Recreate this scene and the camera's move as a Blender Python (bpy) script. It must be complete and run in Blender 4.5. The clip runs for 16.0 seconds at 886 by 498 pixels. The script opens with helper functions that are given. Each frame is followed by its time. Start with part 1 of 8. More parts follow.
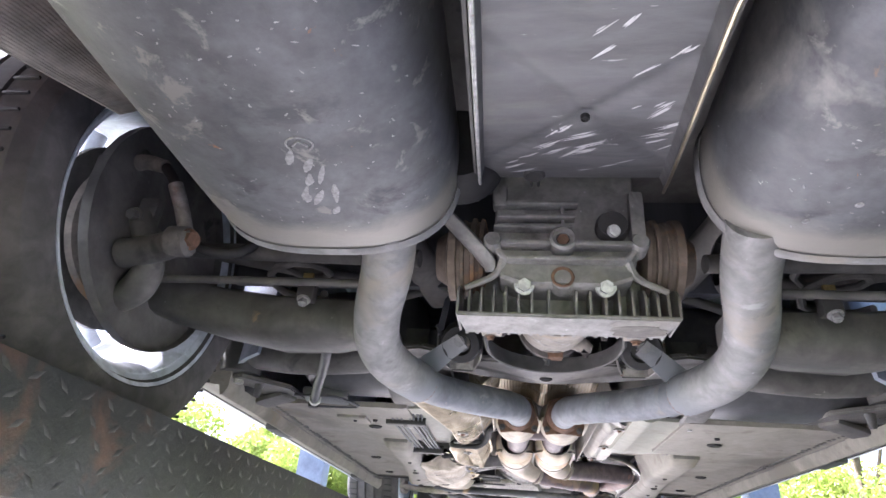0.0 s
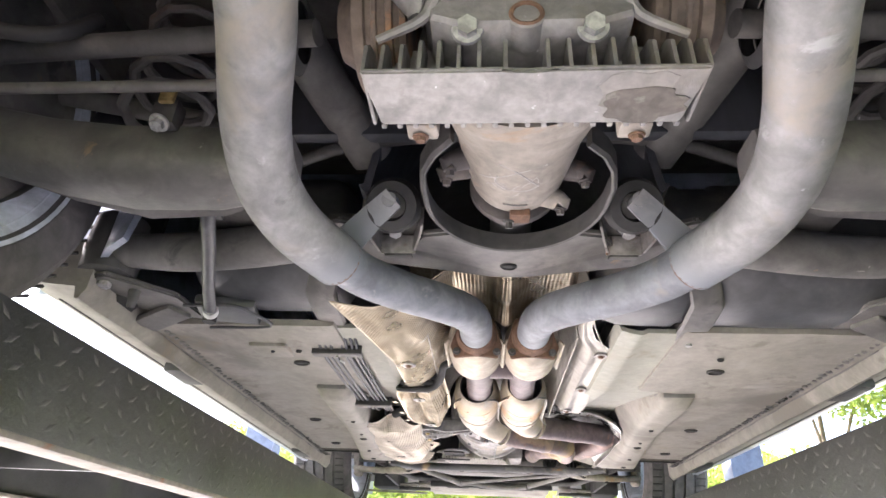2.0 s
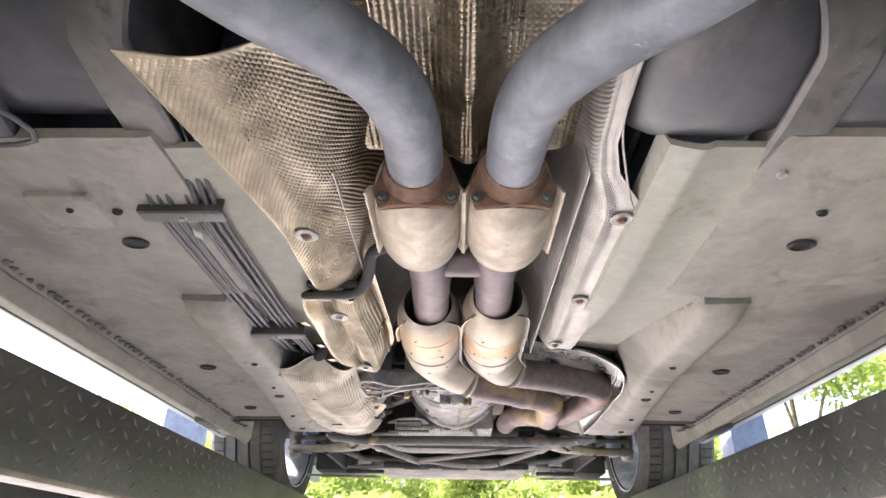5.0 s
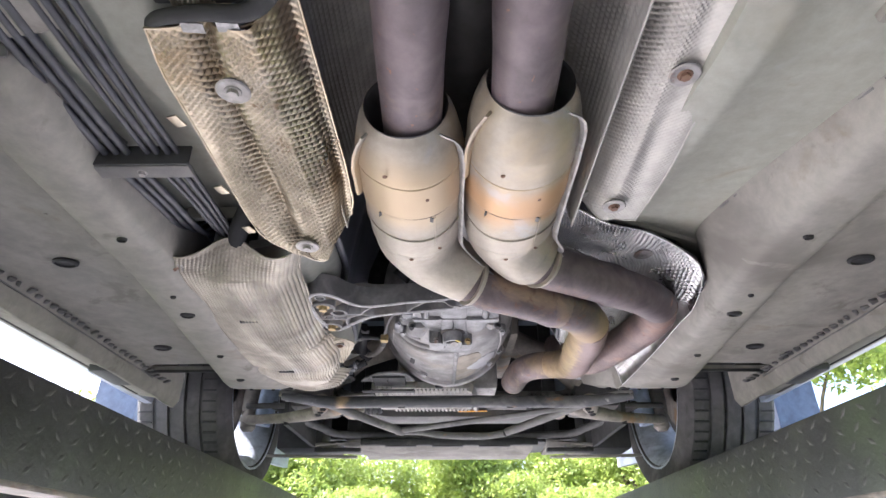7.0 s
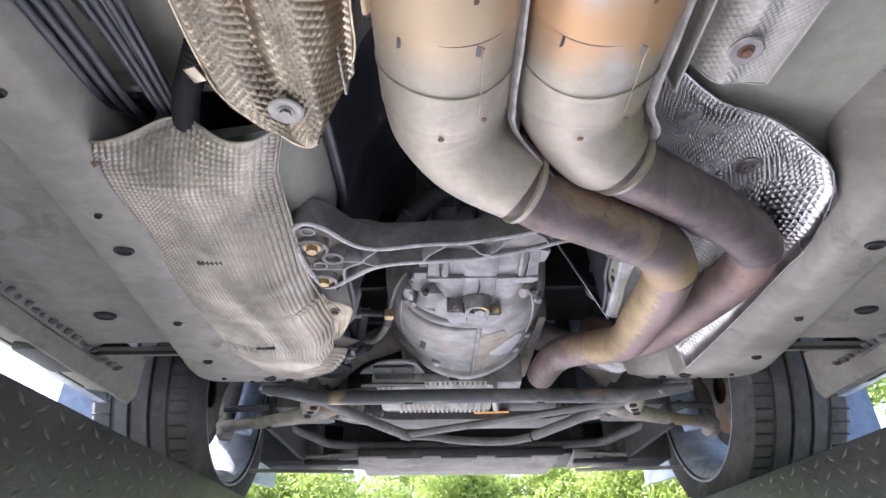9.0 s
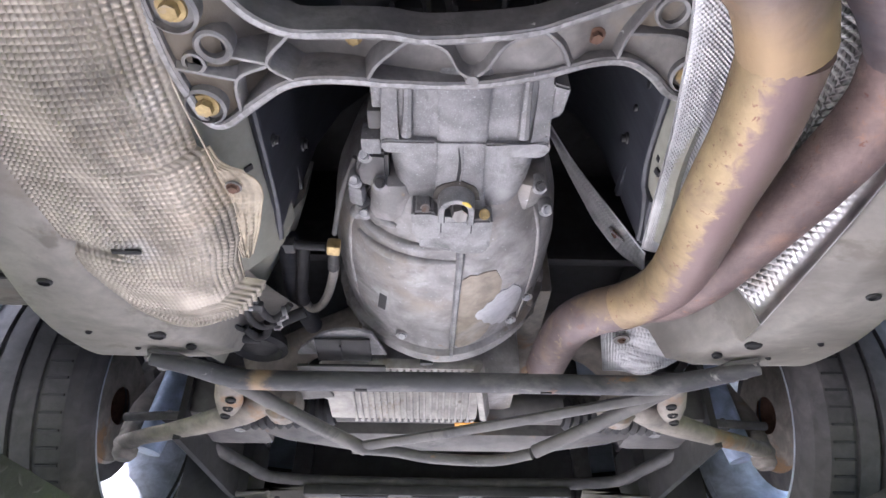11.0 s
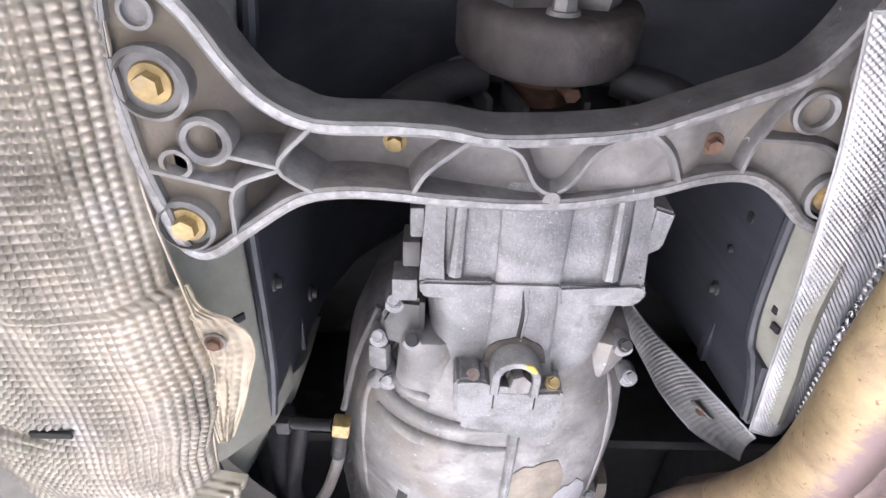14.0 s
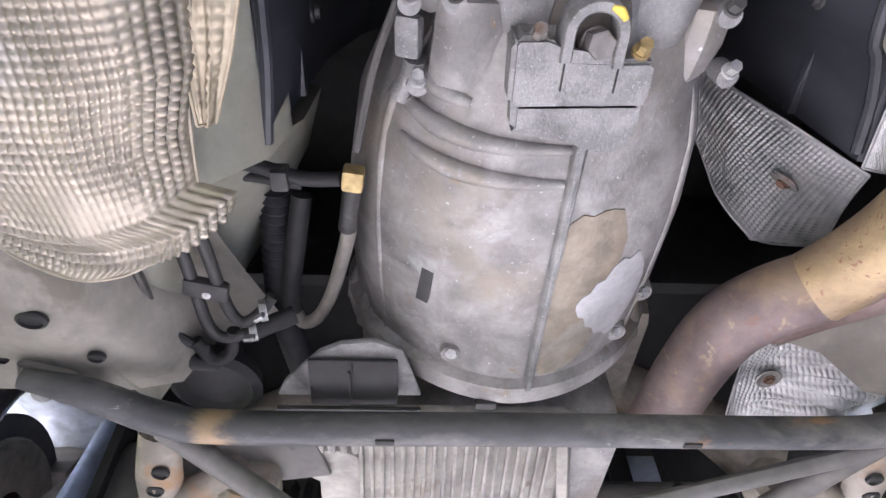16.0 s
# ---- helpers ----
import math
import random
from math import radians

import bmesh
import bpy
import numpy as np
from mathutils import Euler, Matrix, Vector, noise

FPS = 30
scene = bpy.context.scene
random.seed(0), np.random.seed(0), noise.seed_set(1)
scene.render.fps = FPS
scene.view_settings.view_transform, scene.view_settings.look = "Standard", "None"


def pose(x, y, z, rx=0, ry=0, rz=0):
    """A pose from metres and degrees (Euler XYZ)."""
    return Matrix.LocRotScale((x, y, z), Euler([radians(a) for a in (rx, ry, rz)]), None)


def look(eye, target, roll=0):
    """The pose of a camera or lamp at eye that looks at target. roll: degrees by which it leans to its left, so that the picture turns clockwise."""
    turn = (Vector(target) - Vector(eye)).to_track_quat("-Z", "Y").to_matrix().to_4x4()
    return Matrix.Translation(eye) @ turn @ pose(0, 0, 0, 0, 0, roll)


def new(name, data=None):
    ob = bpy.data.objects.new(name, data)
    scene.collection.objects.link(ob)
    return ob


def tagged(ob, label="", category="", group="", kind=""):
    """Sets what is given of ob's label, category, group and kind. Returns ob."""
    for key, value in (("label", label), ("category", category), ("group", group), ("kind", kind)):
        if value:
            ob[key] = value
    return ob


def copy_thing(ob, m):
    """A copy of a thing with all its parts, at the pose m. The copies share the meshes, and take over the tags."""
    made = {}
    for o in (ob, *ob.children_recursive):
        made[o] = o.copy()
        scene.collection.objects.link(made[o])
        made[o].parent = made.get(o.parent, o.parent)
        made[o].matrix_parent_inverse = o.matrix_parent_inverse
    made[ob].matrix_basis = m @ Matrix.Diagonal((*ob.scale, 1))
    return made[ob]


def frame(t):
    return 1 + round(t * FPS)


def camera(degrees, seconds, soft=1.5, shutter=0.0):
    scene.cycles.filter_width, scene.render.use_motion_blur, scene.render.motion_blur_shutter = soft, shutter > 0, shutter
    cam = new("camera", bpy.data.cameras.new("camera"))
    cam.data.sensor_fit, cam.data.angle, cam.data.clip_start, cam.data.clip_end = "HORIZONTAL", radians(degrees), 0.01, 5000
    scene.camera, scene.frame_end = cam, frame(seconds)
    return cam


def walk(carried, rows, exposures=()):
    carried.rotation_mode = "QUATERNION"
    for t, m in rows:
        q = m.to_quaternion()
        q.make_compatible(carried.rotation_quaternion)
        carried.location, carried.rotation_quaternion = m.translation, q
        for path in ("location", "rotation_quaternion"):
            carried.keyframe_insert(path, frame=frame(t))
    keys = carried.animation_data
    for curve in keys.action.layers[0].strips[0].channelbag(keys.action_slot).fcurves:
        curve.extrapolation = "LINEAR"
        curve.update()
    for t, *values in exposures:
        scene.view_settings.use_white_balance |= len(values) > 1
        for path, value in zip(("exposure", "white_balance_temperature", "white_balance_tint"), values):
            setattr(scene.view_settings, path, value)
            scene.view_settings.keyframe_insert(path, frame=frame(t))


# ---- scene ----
cam = camera(73.7, 16.0)
PATH = [
    (0, (-0.055, 0.037, 1.342), (-0.312, 1.785, 2.281), 4.9),
    (0.5, (-0.032, 0.069, 1.297), (-0.249, 1.816, 2.244), 4.5),
    (1, (-0.006, 0.154, 1.247), (-0.2, 1.9, 2.202), 3.8),
    (1.5, (0.0, 0.274, 1.259), (-0.183, 2.02, 2.218), 3.3),
    (2, (-0.028, 0.4, 1.27), (-0.186, 2.146, 2.234), 2.9),
    (2.5, (-0.042, 0.509, 1.283), (-0.15, 2.261, 2.243), 2.2),
    (3, (-0.023, 0.585, 1.276), (-0.101, 2.334, 2.243), 1.8),
    (3.5, (-0.003, 0.69, 1.277), (-0.061, 2.442, 2.24), 1.2),
    (4, (0.018, 0.777, 1.269), (-0.043, 2.528, 2.235), 1.1),
    (4.2, (0.017, 0.803, 1.272), (-0.044, 2.554, 2.237), 1.1),
    (6.3, (-0.042, 1.226, 1.287), (-0.066, 2.993, 2.225), 0.4),
    (6.5, (-0.032, 1.29, 1.284), (-0.051, 3.052, 2.231), 0.2),
    (7, (-0.019, 1.408, 1.289), (-0.033, 3.169, 2.236), -0.0),
    (7.5, (-0.017, 1.473, 1.289), (-0.03, 3.229, 2.246), -0.0),
    (8, (-0.031, 1.538, 1.285), (-0.043, 3.282, 2.264), -0.2),
    (8.5, (-0.041, 1.619, 1.294), (-0.047, 3.35, 2.295), -0.1),
    (9, (-0.063, 1.678, 1.293), (-0.059, 3.399, 2.313), -0.5),
    (9.2, (-0.082, 1.705, 1.295), (-0.079, 3.422, 2.321), -0.4),
    (11.3, (-0.025, 2.082, 1.269), (0.005, 3.568, 2.608), 0.6),
    (11.5, (-0.024, 2.087, 1.279), (0.0, 3.501, 2.693), 0.9),
    (12, (-0.046, 2.113, 1.325), (-0.026, 3.422, 2.837), 1.0),
    (12.5, (-0.059, 2.117, 1.367), (-0.049, 3.332, 2.956), 1.5),
    (13, (-0.054, 2.105, 1.397), (-0.035, 3.276, 3.017), 1.2),
    (13.5, (-0.063, 2.127, 1.39), (-0.041, 3.292, 3.016), 0.9),
    (14, (-0.074, 2.174, 1.369), (-0.044, 3.338, 2.995), 0.5),
    (14.5, (-0.073, 2.236, 1.35), (-0.033, 3.431, 2.954), -0.0),
    (15, (-0.077, 2.302, 1.342), (-0.024, 3.523, 2.925), -0.7),
    (15.5, (-0.094, 2.352, 1.339), (-0.024, 3.59, 2.909), -1.2),
    (16, (-0.108, 2.405, 1.34), (-0.018, 3.642, 2.909), -1.8),
]
walk(cam, [(t, look(eye, target, roll)) for t, eye, target, roll in PATH], exposures=[(0, 3.05, 5750, 20), (1, 3.44, 6150, 18), (2.5, 3.2, 6200, 20), (4, 3.12, 6200, 20), (6.5, 2.64, 5900, 19), (7.5, 2.55, 5600, 18), (8.5, 2.52, 5520, 18), (9.2, 2.58, 5520, 19), (11.5, 2.76, 5700, 20), (12, 2.88, 5750, 20), (12.5, 2.98, 5750, 20), (13.2, 3.20, 5700, 20), (14, 3.25, 5700, 18), (15, 3.0, 5750, 19), (16, 2.88, 5750, 20)])

# ---- world, sun ----
world = bpy.data.worlds.new("world")
scene.world = world
world.use_nodes = True
wn = world.node_tree.nodes
sky = wn.new("ShaderNodeTexSky")
sky.sky_type, sky.sun_disc = "NISHITA", False
sky.sun_elevation, sky.sun_rotation = radians(48), radians(-68)
sky.air_density, sky.dust_density, sky.ozone_density = 1.0, 4.5, 1.0
wn["Background"].inputs["Strength"].default_value = 0.15
world.node_tree.links.new(sky.outputs["Color"], wn["Background"].inputs["Color"])
sun = new("sun", bpy.data.lights.new("sun", "SUN"))
sun.data.energy, sun.data.angle, sun.data.color = 4.8, radians(0.6), (1.0, 0.95, 0.87)
sun.matrix_world = look((-7.5, 3.0, 9.0), (0, 0, 0))


# ---- materials ----
def ramp(nt, fac, stops):
    n = nt.nodes.new("ShaderNodeValToRGB")
    nt.links.new(fac, n.inputs["Fac"])
    els = n.color_ramp.elements
    els[0].position, els[0].color = stops[0][0], (*stops[0][1], 1)
    els[1].position, els[1].color = stops[-1][0], (*stops[-1][1], 1)
    for p, c in stops[1:-1]:
        els.new(p).color = (*c, 1)
    return n.outputs["Color"]


def noise_tex(nt, vec, scale, detail=4, rough=0.55, distort=0.0):
    n = nt.nodes.new("ShaderNodeTexNoise")
    n.inputs["Scale"].default_value, n.inputs["Detail"].default_value = scale, detail
    n.inputs["Roughness"].default_value, n.inputs["Distortion"].default_value = rough, distort
    nt.links.new(vec, n.inputs["Vector"])
    return n.outputs["Fac"]


def mix(nt, fac, a, b, mode="MIX"):
    n = nt.nodes.new("ShaderNodeMix")
    n.data_type, n.blend_type = "RGBA", mode
    for sock, v in (("Factor", fac), ("A", a), ("B", b)):
        s = [i for i in n.inputs if i.name == sock and i.type == ("VALUE" if sock == "Factor" else "RGBA")][0]
        if isinstance(v, (int, float)):
            s.default_value = v
        elif isinstance(v, tuple):
            s.default_value = (*v, 1)
        else:
            nt.links.new(v, s)
    return [o for o in n.outputs if o.type == "RGBA"][0]


def surf(name, c1, c2, rough=0.6, metal=0.0, coarse=9.0, fine=90.0, bump=0.15, spots=(), rough2=None, stretch=(1, 1, 1), spec=0.5, fade=None, blot=0.2, bands=()):
    """A worn surface: two colours by noise at two scales, stains as (colour, scale, threshold, softness), fine relief."""
    m = bpy.data.materials.new(name)
    m.use_nodes = True
    nt = m.node_tree
    b = nt.nodes["Principled BSDF"]
    co = nt.nodes.new("ShaderNodeTexCoord").outputs["Object"]
    mp = nt.nodes.new("ShaderNodeMapping")
    mp.inputs["Scale"].default_value = stretch
    nt.links.new(co, mp.inputs["Vector"])
    vec = mp.outputs["Vector"]
    big, small = noise_tex(nt, vec, coarse), noise_tex(nt, vec, fine, 5, 0.7)
    mid = tuple((a + c) / 2 for a, c in zip(c1, c2))
    col = ramp(nt, big, ((0.3, c1), (0.52, mid), (0.72, c2)))
    grain = ramp(nt, small, ((0.3, (0.87, 0.87, 0.87)), (0.7, (1.11, 1.10, 1.09))))
    col = mix(nt, 1.0, col, grain, "MULTIPLY")
    blot = ramp(nt, noise_tex(nt, vec, coarse * 3.3, 3, 0.5, 0.6), ((0.36, (1 - blot * 1.25,) * 3), (0.64, (1 + blot * 0.7,) * 3)))
    col = mix(nt, 1.0, col, blot, "MULTIPLY")
    for i, (c, sc, th, so) in enumerate(spots):
        f = noise_tex(nt, vec, sc, 6, 0.65, 0.4)
        mask = ramp(nt, f, ((th, (0, 0, 0)), (th + so, (1, 1, 1))))
        col = mix(nt, mask, col, c)
    if fade:
        # dirt that sets in along one axis, with a ragged edge: axis, from, to, colour, scale, raggedness
        ax, lo, hi, c, sc, rag = fade
        sep = nt.nodes.new("ShaderNodeSeparateXYZ")
        nt.links.new(co, sep.inputs[0])
        mr = nt.nodes.new("ShaderNodeMapRange")
        mr.inputs["From Min"].default_value, mr.inputs["From Max"].default_value = lo, hi
        nt.links.new(sep.outputs["XYZ".index(ax)], mr.inputs["Value"])
        ma = nt.nodes.new("ShaderNodeMath")
        ma.operation, ma.use_clamp = "MULTIPLY_ADD", True
        nt.links.new(noise_tex(nt, vec, sc, 5, 0.6, 0.5), ma.inputs[0])
        ma.inputs[1].default_value = rag
        sb = nt.nodes.new("ShaderNodeMath")
        sb.operation = "MULTIPLY_ADD"
        nt.links.new(mr.outputs["Result"], sb.inputs[0])
        sb.inputs[1].default_value, sb.inputs[2].default_value = 1 + rag, -rag
        nt.links.new(sb.outputs[0], ma.inputs[2])
        col = mix(nt, ma.outputs[0], col, c)
    for ax, mid, half, c, sc, rag in bands:
        # heat tint that stays round one place along an axis, with a ragged edge
        sep = nt.nodes.new("ShaderNodeSeparateXYZ")
        nt.links.new(co, sep.inputs[0])
        off = nt.nodes.new("ShaderNodeMath")
        off.operation = "SUBTRACT"
        nt.links.new(sep.outputs["XYZ".index(ax)], off.inputs[0])
        off.inputs[1].default_value = mid
        ab_ = nt.nodes.new("ShaderNodeMath")
        ab_.operation = "ABSOLUTE"
        nt.links.new(off.outputs[0], ab_.inputs[0])
        wob = nt.nodes.new("ShaderNodeMath")
        wob.operation = "MULTIPLY_ADD"
        nt.links.new(noise_tex(nt, vec, sc, 4, 0.6, 0.4), wob.inputs[0])
        wob.inputs[1].default_value = half * rag
        nt.links.new(ab_.outputs[0], wob.inputs[2])
        mr = nt.nodes.new("ShaderNodeMapRange")
        mr.interpolation_type = "SMOOTHSTEP"
        mr.inputs["From Min"].default_value, mr.inputs["From Max"].default_value = half * (1 + 0.5 * rag), half * 0.4 * (1 + rag)
        nt.links.new(wob.outputs[0], mr.inputs["Value"])
        col = mix(nt, mr.outputs["Result"], col, c)
    nt.links.new(col, b.inputs["Base Color"])
    r = ramp(nt, big, ((0.3, (rough,) * 3), (0.7, ((rough2 or min(rough + 0.18, 1)),) * 3)))
    nt.links.new(r, b.inputs["Roughness"])
    b.inputs["Metallic"].default_value = metal
    b.inputs["Specular IOR Level"].default_value = spec
    if bump:
        bp = nt.nodes.new("ShaderNodeBump")
        bp.inputs["Strength"].default_value, bp.inputs["Distance"].default_value = bump, 0.004
        nt.links.new(small, bp.inputs["Height"])
        nt.links.new(bp.outputs["Normal"], b.inputs["Normal"])
    return m


RUST = (0.19, 0.075, 0.032)
UNDER = surf("dusty_underbody_paint", (0.205, 0.193, 0.170), (0.258, 0.242, 0.215), 0.55, 0, 5, 60, 0.08, [((0.142, 0.130, 0.112), 3.0, 0.53, 0.12), ((0.155, 0.14, 0.118), 11, 0.58, 0.08), ((0.27, 0.253, 0.222), 7, 0.63, 0.1), ((0.175, 0.142, 0.105), 5, 0.60, 0.12), ((0.11, 0.10, 0.084), 38, 0.69, 0.05), ((0.30, 0.29, 0.27), 90, 0.70, 0.04)], rough2=0.75, blot=0.08, spec=0.22)
GREENISH = surf("pale_green_primer", (0.240, 0.240, 0.202), (0.282, 0.280, 0.236), 0.5, 0, 4, 70, 0.06, [((0.225, 0.206, 0.162), 3, 0.54, 0.18), ((0.30, 0.30, 0.265), 8, 0.63, 0.1), ((0.18, 0.15, 0.11), 9, 0.63, 0.12), ((0.155, 0.14, 0.105), 24, 0.69, 0.05)], blot=0.06, spec=0.3)
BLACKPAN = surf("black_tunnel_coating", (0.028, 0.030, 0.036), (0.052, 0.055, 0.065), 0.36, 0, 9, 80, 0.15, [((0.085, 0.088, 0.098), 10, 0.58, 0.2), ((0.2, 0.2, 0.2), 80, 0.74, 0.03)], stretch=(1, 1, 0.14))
STEEL = surf("aluminised_exhaust_steel", (0.185, 0.185, 0.190), (0.255, 0.252, 0.252), 0.58, 0.18, 8, 120, 0.14, [((0.255, 0.23, 0.20), 6, 0.55, 0.14), ((0.115, 0.112, 0.112), 14, 0.60, 0.10), ((0.35, 0.35, 0.35), 16, 0.64, 0.06), ((0.20, 0.15, 0.11), 26, 0.68, 0.05), ((0.42, 0.43, 0.44), 60, 0.70, 0.04)], fade=("Y", 0.97, 1.10, (0.165, 0.175, 0.192), 10, 1.3))
MUFF = surf("dull_muffler_steel", (0.082, 0.085, 0.093), (0.142, 0.145, 0.153), 0.46, 0.3, 6, 110, 0.14, [((0.20, 0.195, 0.185), 5.5, 0.55, 0.10), ((0.065, 0.067, 0.072), 10, 0.58, 0.1), ((0.205, 0.20, 0.19), 22, 0.60, 0.06), ((0.20, 0.125, 0.08), 13, 0.67, 0.05), ((0.26, 0.13, 0.07), 26, 0.70, 0.03), ((0.36, 0.36, 0.35), 95, 0.67, 0.03)], fade=("Y", 0.555, 0.640, (0.225, 0.213, 0.192), 16, 1.6))
MUFFCAP = surf("dusty_muffler_end", (0.194, 0.178, 0.157), (0.248, 0.232, 0.205), 0.65, 0.1, 8, 90, 0.12, [((0.2, 0.19, 0.18), 11, 0.62, 0.1)])
HOTPIPE = surf("heat_tinted_pipe", (0.112, 0.090, 0.092), (0.178, 0.142, 0.144), 0.45, 0.45, 9, 110, 0.15, [((0.26, 0.18, 0.13), 6, 0.55, 0.14), ((0.12, 0.115, 0.135), 8, 0.60, 0.14), ((0.25, 0.125, 0.08), 90, 0.65, 0.04), ((0.27, 0.15, 0.105), 22, 0.68, 0.05)])
CATCOVER = surf("tarnished_stainless_cover", (0.315, 0.28, 0.225), (0.395, 0.355, 0.295), 0.44, 0.5, 6, 100, 0.05, [((0.41, 0.33, 0.215), 5, 0.54, 0.16), ((0.34, 0.345, 0.35), 9, 0.58, 0.14), ((0.24, 0.15, 0.11), 40, 0.72, 0.03)], blot=0.08, bands=[("Y", 1.93, 0.07, (0.40, 0.31, 0.20), 7, 1.0)])
CATCOVER_R = surf("heat_coloured_stainless_cover", (0.315, 0.28, 0.225), (0.395, 0.355, 0.295), 0.44, 0.5, 6, 100, 0.05, [((0.41, 0.33, 0.215), 5, 0.54, 0.16), ((0.34, 0.345, 0.35), 9, 0.58, 0.14), ((0.24, 0.15, 0.11), 40, 0.72, 0.03)], blot=0.08, bands=[("Y", 1.945, 0.055, (0.41, 0.255, 0.13), 9, 1.5)])
STEELB = surf("blue_grey_exhaust_steel", (0.128, 0.138, 0.158), (0.200, 0.210, 0.230), 0.52, 0.25, 8, 120, 0.14, [((0.105, 0.11, 0.125), 9, 0.57, 0.12), ((0.28, 0.285, 0.295), 13, 0.62, 0.07), ((0.20, 0.18, 0.16), 7, 0.61, 0.12), ((0.40, 0.41, 0.42), 55, 0.70, 0.04)])
RESO = surf("tarnished_stainless_can", (0.325, 0.285, 0.225), (0.41, 0.36, 0.285), 0.46, 0.4, 9, 100, 0.08, [((0.44, 0.31, 0.2), 6, 0.58, 0.14), ((0.26, 0.23, 0.2), 13, 0.62, 0.1)])
CAST = surf("dusty_cast_aluminium", (0.19, 0.185, 0.18), (0.29, 0.283, 0.276), 0.5, 0.5, 10, 160, 0.25, [((0.22, 0.195, 0.165), 7, 0.57, 0.16), ((0.12, 0.115, 0.11), 16, 0.62, 0.12), ((0.5, 0.5, 0.5), 120, 0.68, 0.05)])
NOSE = surf("grimy_dusty_casting", (0.20, 0.178, 0.152), (0.30, 0.272, 0.236), 0.62, 0.15, 9, 120, 0.25, [((0.10, 0.093, 0.086), 9, 0.58, 0.16), ((0.27, 0.165, 0.085), 8, 0.58, 0.1), ((0.22, 0.12, 0.06), 20, 0.66, 0.05)])
OUTM = surf("rusty_brown_flange", (0.092, 0.070, 0.056), (0.165, 0.130, 0.105), 0.7, 0.15, 14, 110, 0.3, [((0.235, 0.13, 0.07), 16, 0.57, 0.1), ((0.08, 0.07, 0.062), 9, 0.58, 0.12)])
PANM = surf("dusty_cream_pan_casting", (0.34, 0.325, 0.295), (0.47, 0.455, 0.42), 0.55, 0.2, 8, 120, 0.15, [((0.25, 0.20, 0.14), 11, 0.58, 0.12), ((0.16, 0.14, 0.115), 22, 0.64, 0.08)])
# oil stains on the differential; also the painted shade round the gearbox plug
STAIN_SHADE = surf("dark_oil_stain_and_shade", (0.075, 0.066, 0.056), (0.13, 0.115, 0.098), 0.5, 0.1, 25, 130, 0.2, [((0.22, 0.21, 0.19), 22, 0.56, 0.12)])
BARM = surf("dusty_dark_bar", (0.048, 0.049, 0.054), (0.092, 0.091, 0.093), 0.5, 0.15, 10, 100, 0.18, [((0.20, 0.19, 0.18), 9, 0.57, 0.16), ((0.24, 0.13, 0.065), 13, 0.66, 0.08), ((0.26, 0.25, 0.24), 45, 0.68, 0.06)], stretch=(0.5, 1, 1), bands=[("X", -0.274, 0.022, (0.27, 0.19, 0.115), 45, 3.2)])
WASHER = surf("dull_washer", (0.25, 0.235, 0.22), (0.36, 0.345, 0.33), 0.45, 0.6, 20, 120, 0.1, [((0.2, 0.12, 0.08), 30, 0.6, 0.1)])
GBOX = surf("weathered_gearbox_casting", (0.185, 0.183, 0.182), (0.335, 0.332, 0.33), 0.46, 0.45, 12, 420, 0.3, [((0.22, 0.19, 0.155), 6, 0.62, 0.12), ((0.11, 0.105, 0.10), 15, 0.57, 0.14), ((0.46, 0.46, 0.47), 700, 0.58, 0.12), ((0.10, 0.097, 0.092), 240, 0.66, 0.08)])
IRON = surf("grimy_black_steel", (0.05, 0.049, 0.048), (0.09, 0.087, 0.084), 0.55, 0.1, 8, 90, 0.2, [((0.15, 0.137, 0.12), 6, 0.60, 0.18), (RUST, 30, 0.72, 0.04)])
SUBF = surf("dusty_black_subframe", (0.078, 0.076, 0.074), (0.150, 0.142, 0.132), 0.5, 0.1, 6, 90, 0.15, [((0.215, 0.198, 0.175), 5, 0.59, 0.2), ((0.042, 0.041, 0.041), 13, 0.60, 0.1), ((0.19, 0.13, 0.085), 17, 0.67, 0.06), ((0.35, 0.34, 0.33), 70, 0.70, 0.04)])
RUSTY = surf("rusty_steel", (0.115, 0.064, 0.042), (0.19, 0.112, 0.074), 0.8, 0.1, 22, 120, 0.3)
ELBOW = surf("heat_tinted_elbow", (0.092, 0.072, 0.072), (0.150, 0.117, 0.116), 0.46, 0.4, 9, 110, 0.15, [((0.27, 0.18, 0.12), 7, 0.55, 0.14), ((0.15, 0.085, 0.062), 75, 0.57, 0.12)], fade=("Y", 2.19, 2.30, (0.32, 0.225, 0.13), 16, 1.4))
DOWN = surf("heat_tinted_downpipe", (0.135, 0.104, 0.10), (0.20, 0.155, 0.15), 0.46, 0.4, 9, 110, 0.15, [((0.27, 0.19, 0.125), 7, 0.55, 0.14), ((0.30, 0.23, 0.15), 45, 0.60, 0.08), ((0.165, 0.105, 0.085), 70, 0.57, 0.09)], fade=("Y", 2.76, 2.66, (0.26, 0.19, 0.125), 22, 2.5))
OCHRE = surf("ochre_exhaust_pipe", (0.285, 0.205, 0.115), (0.375, 0.285, 0.165), 0.42, 0.4, 7, 100, 0.2, [((0.26, 0.19, 0.13), 6, 0.55, 0.16), ((0.235, 0.155, 0.11), 14, 0.60, 0.1), ((0.20, 0.10, 0.065), 150, 0.60, 0.05), ((0.19, 0.105, 0.08), 60, 0.66, 0.05), ((0.11, 0.07, 0.05), 110, 0.68, 0.03)], fade=("X", -0.076, -0.038, (0.190, 0.130, 0.120), 60, 4.2))
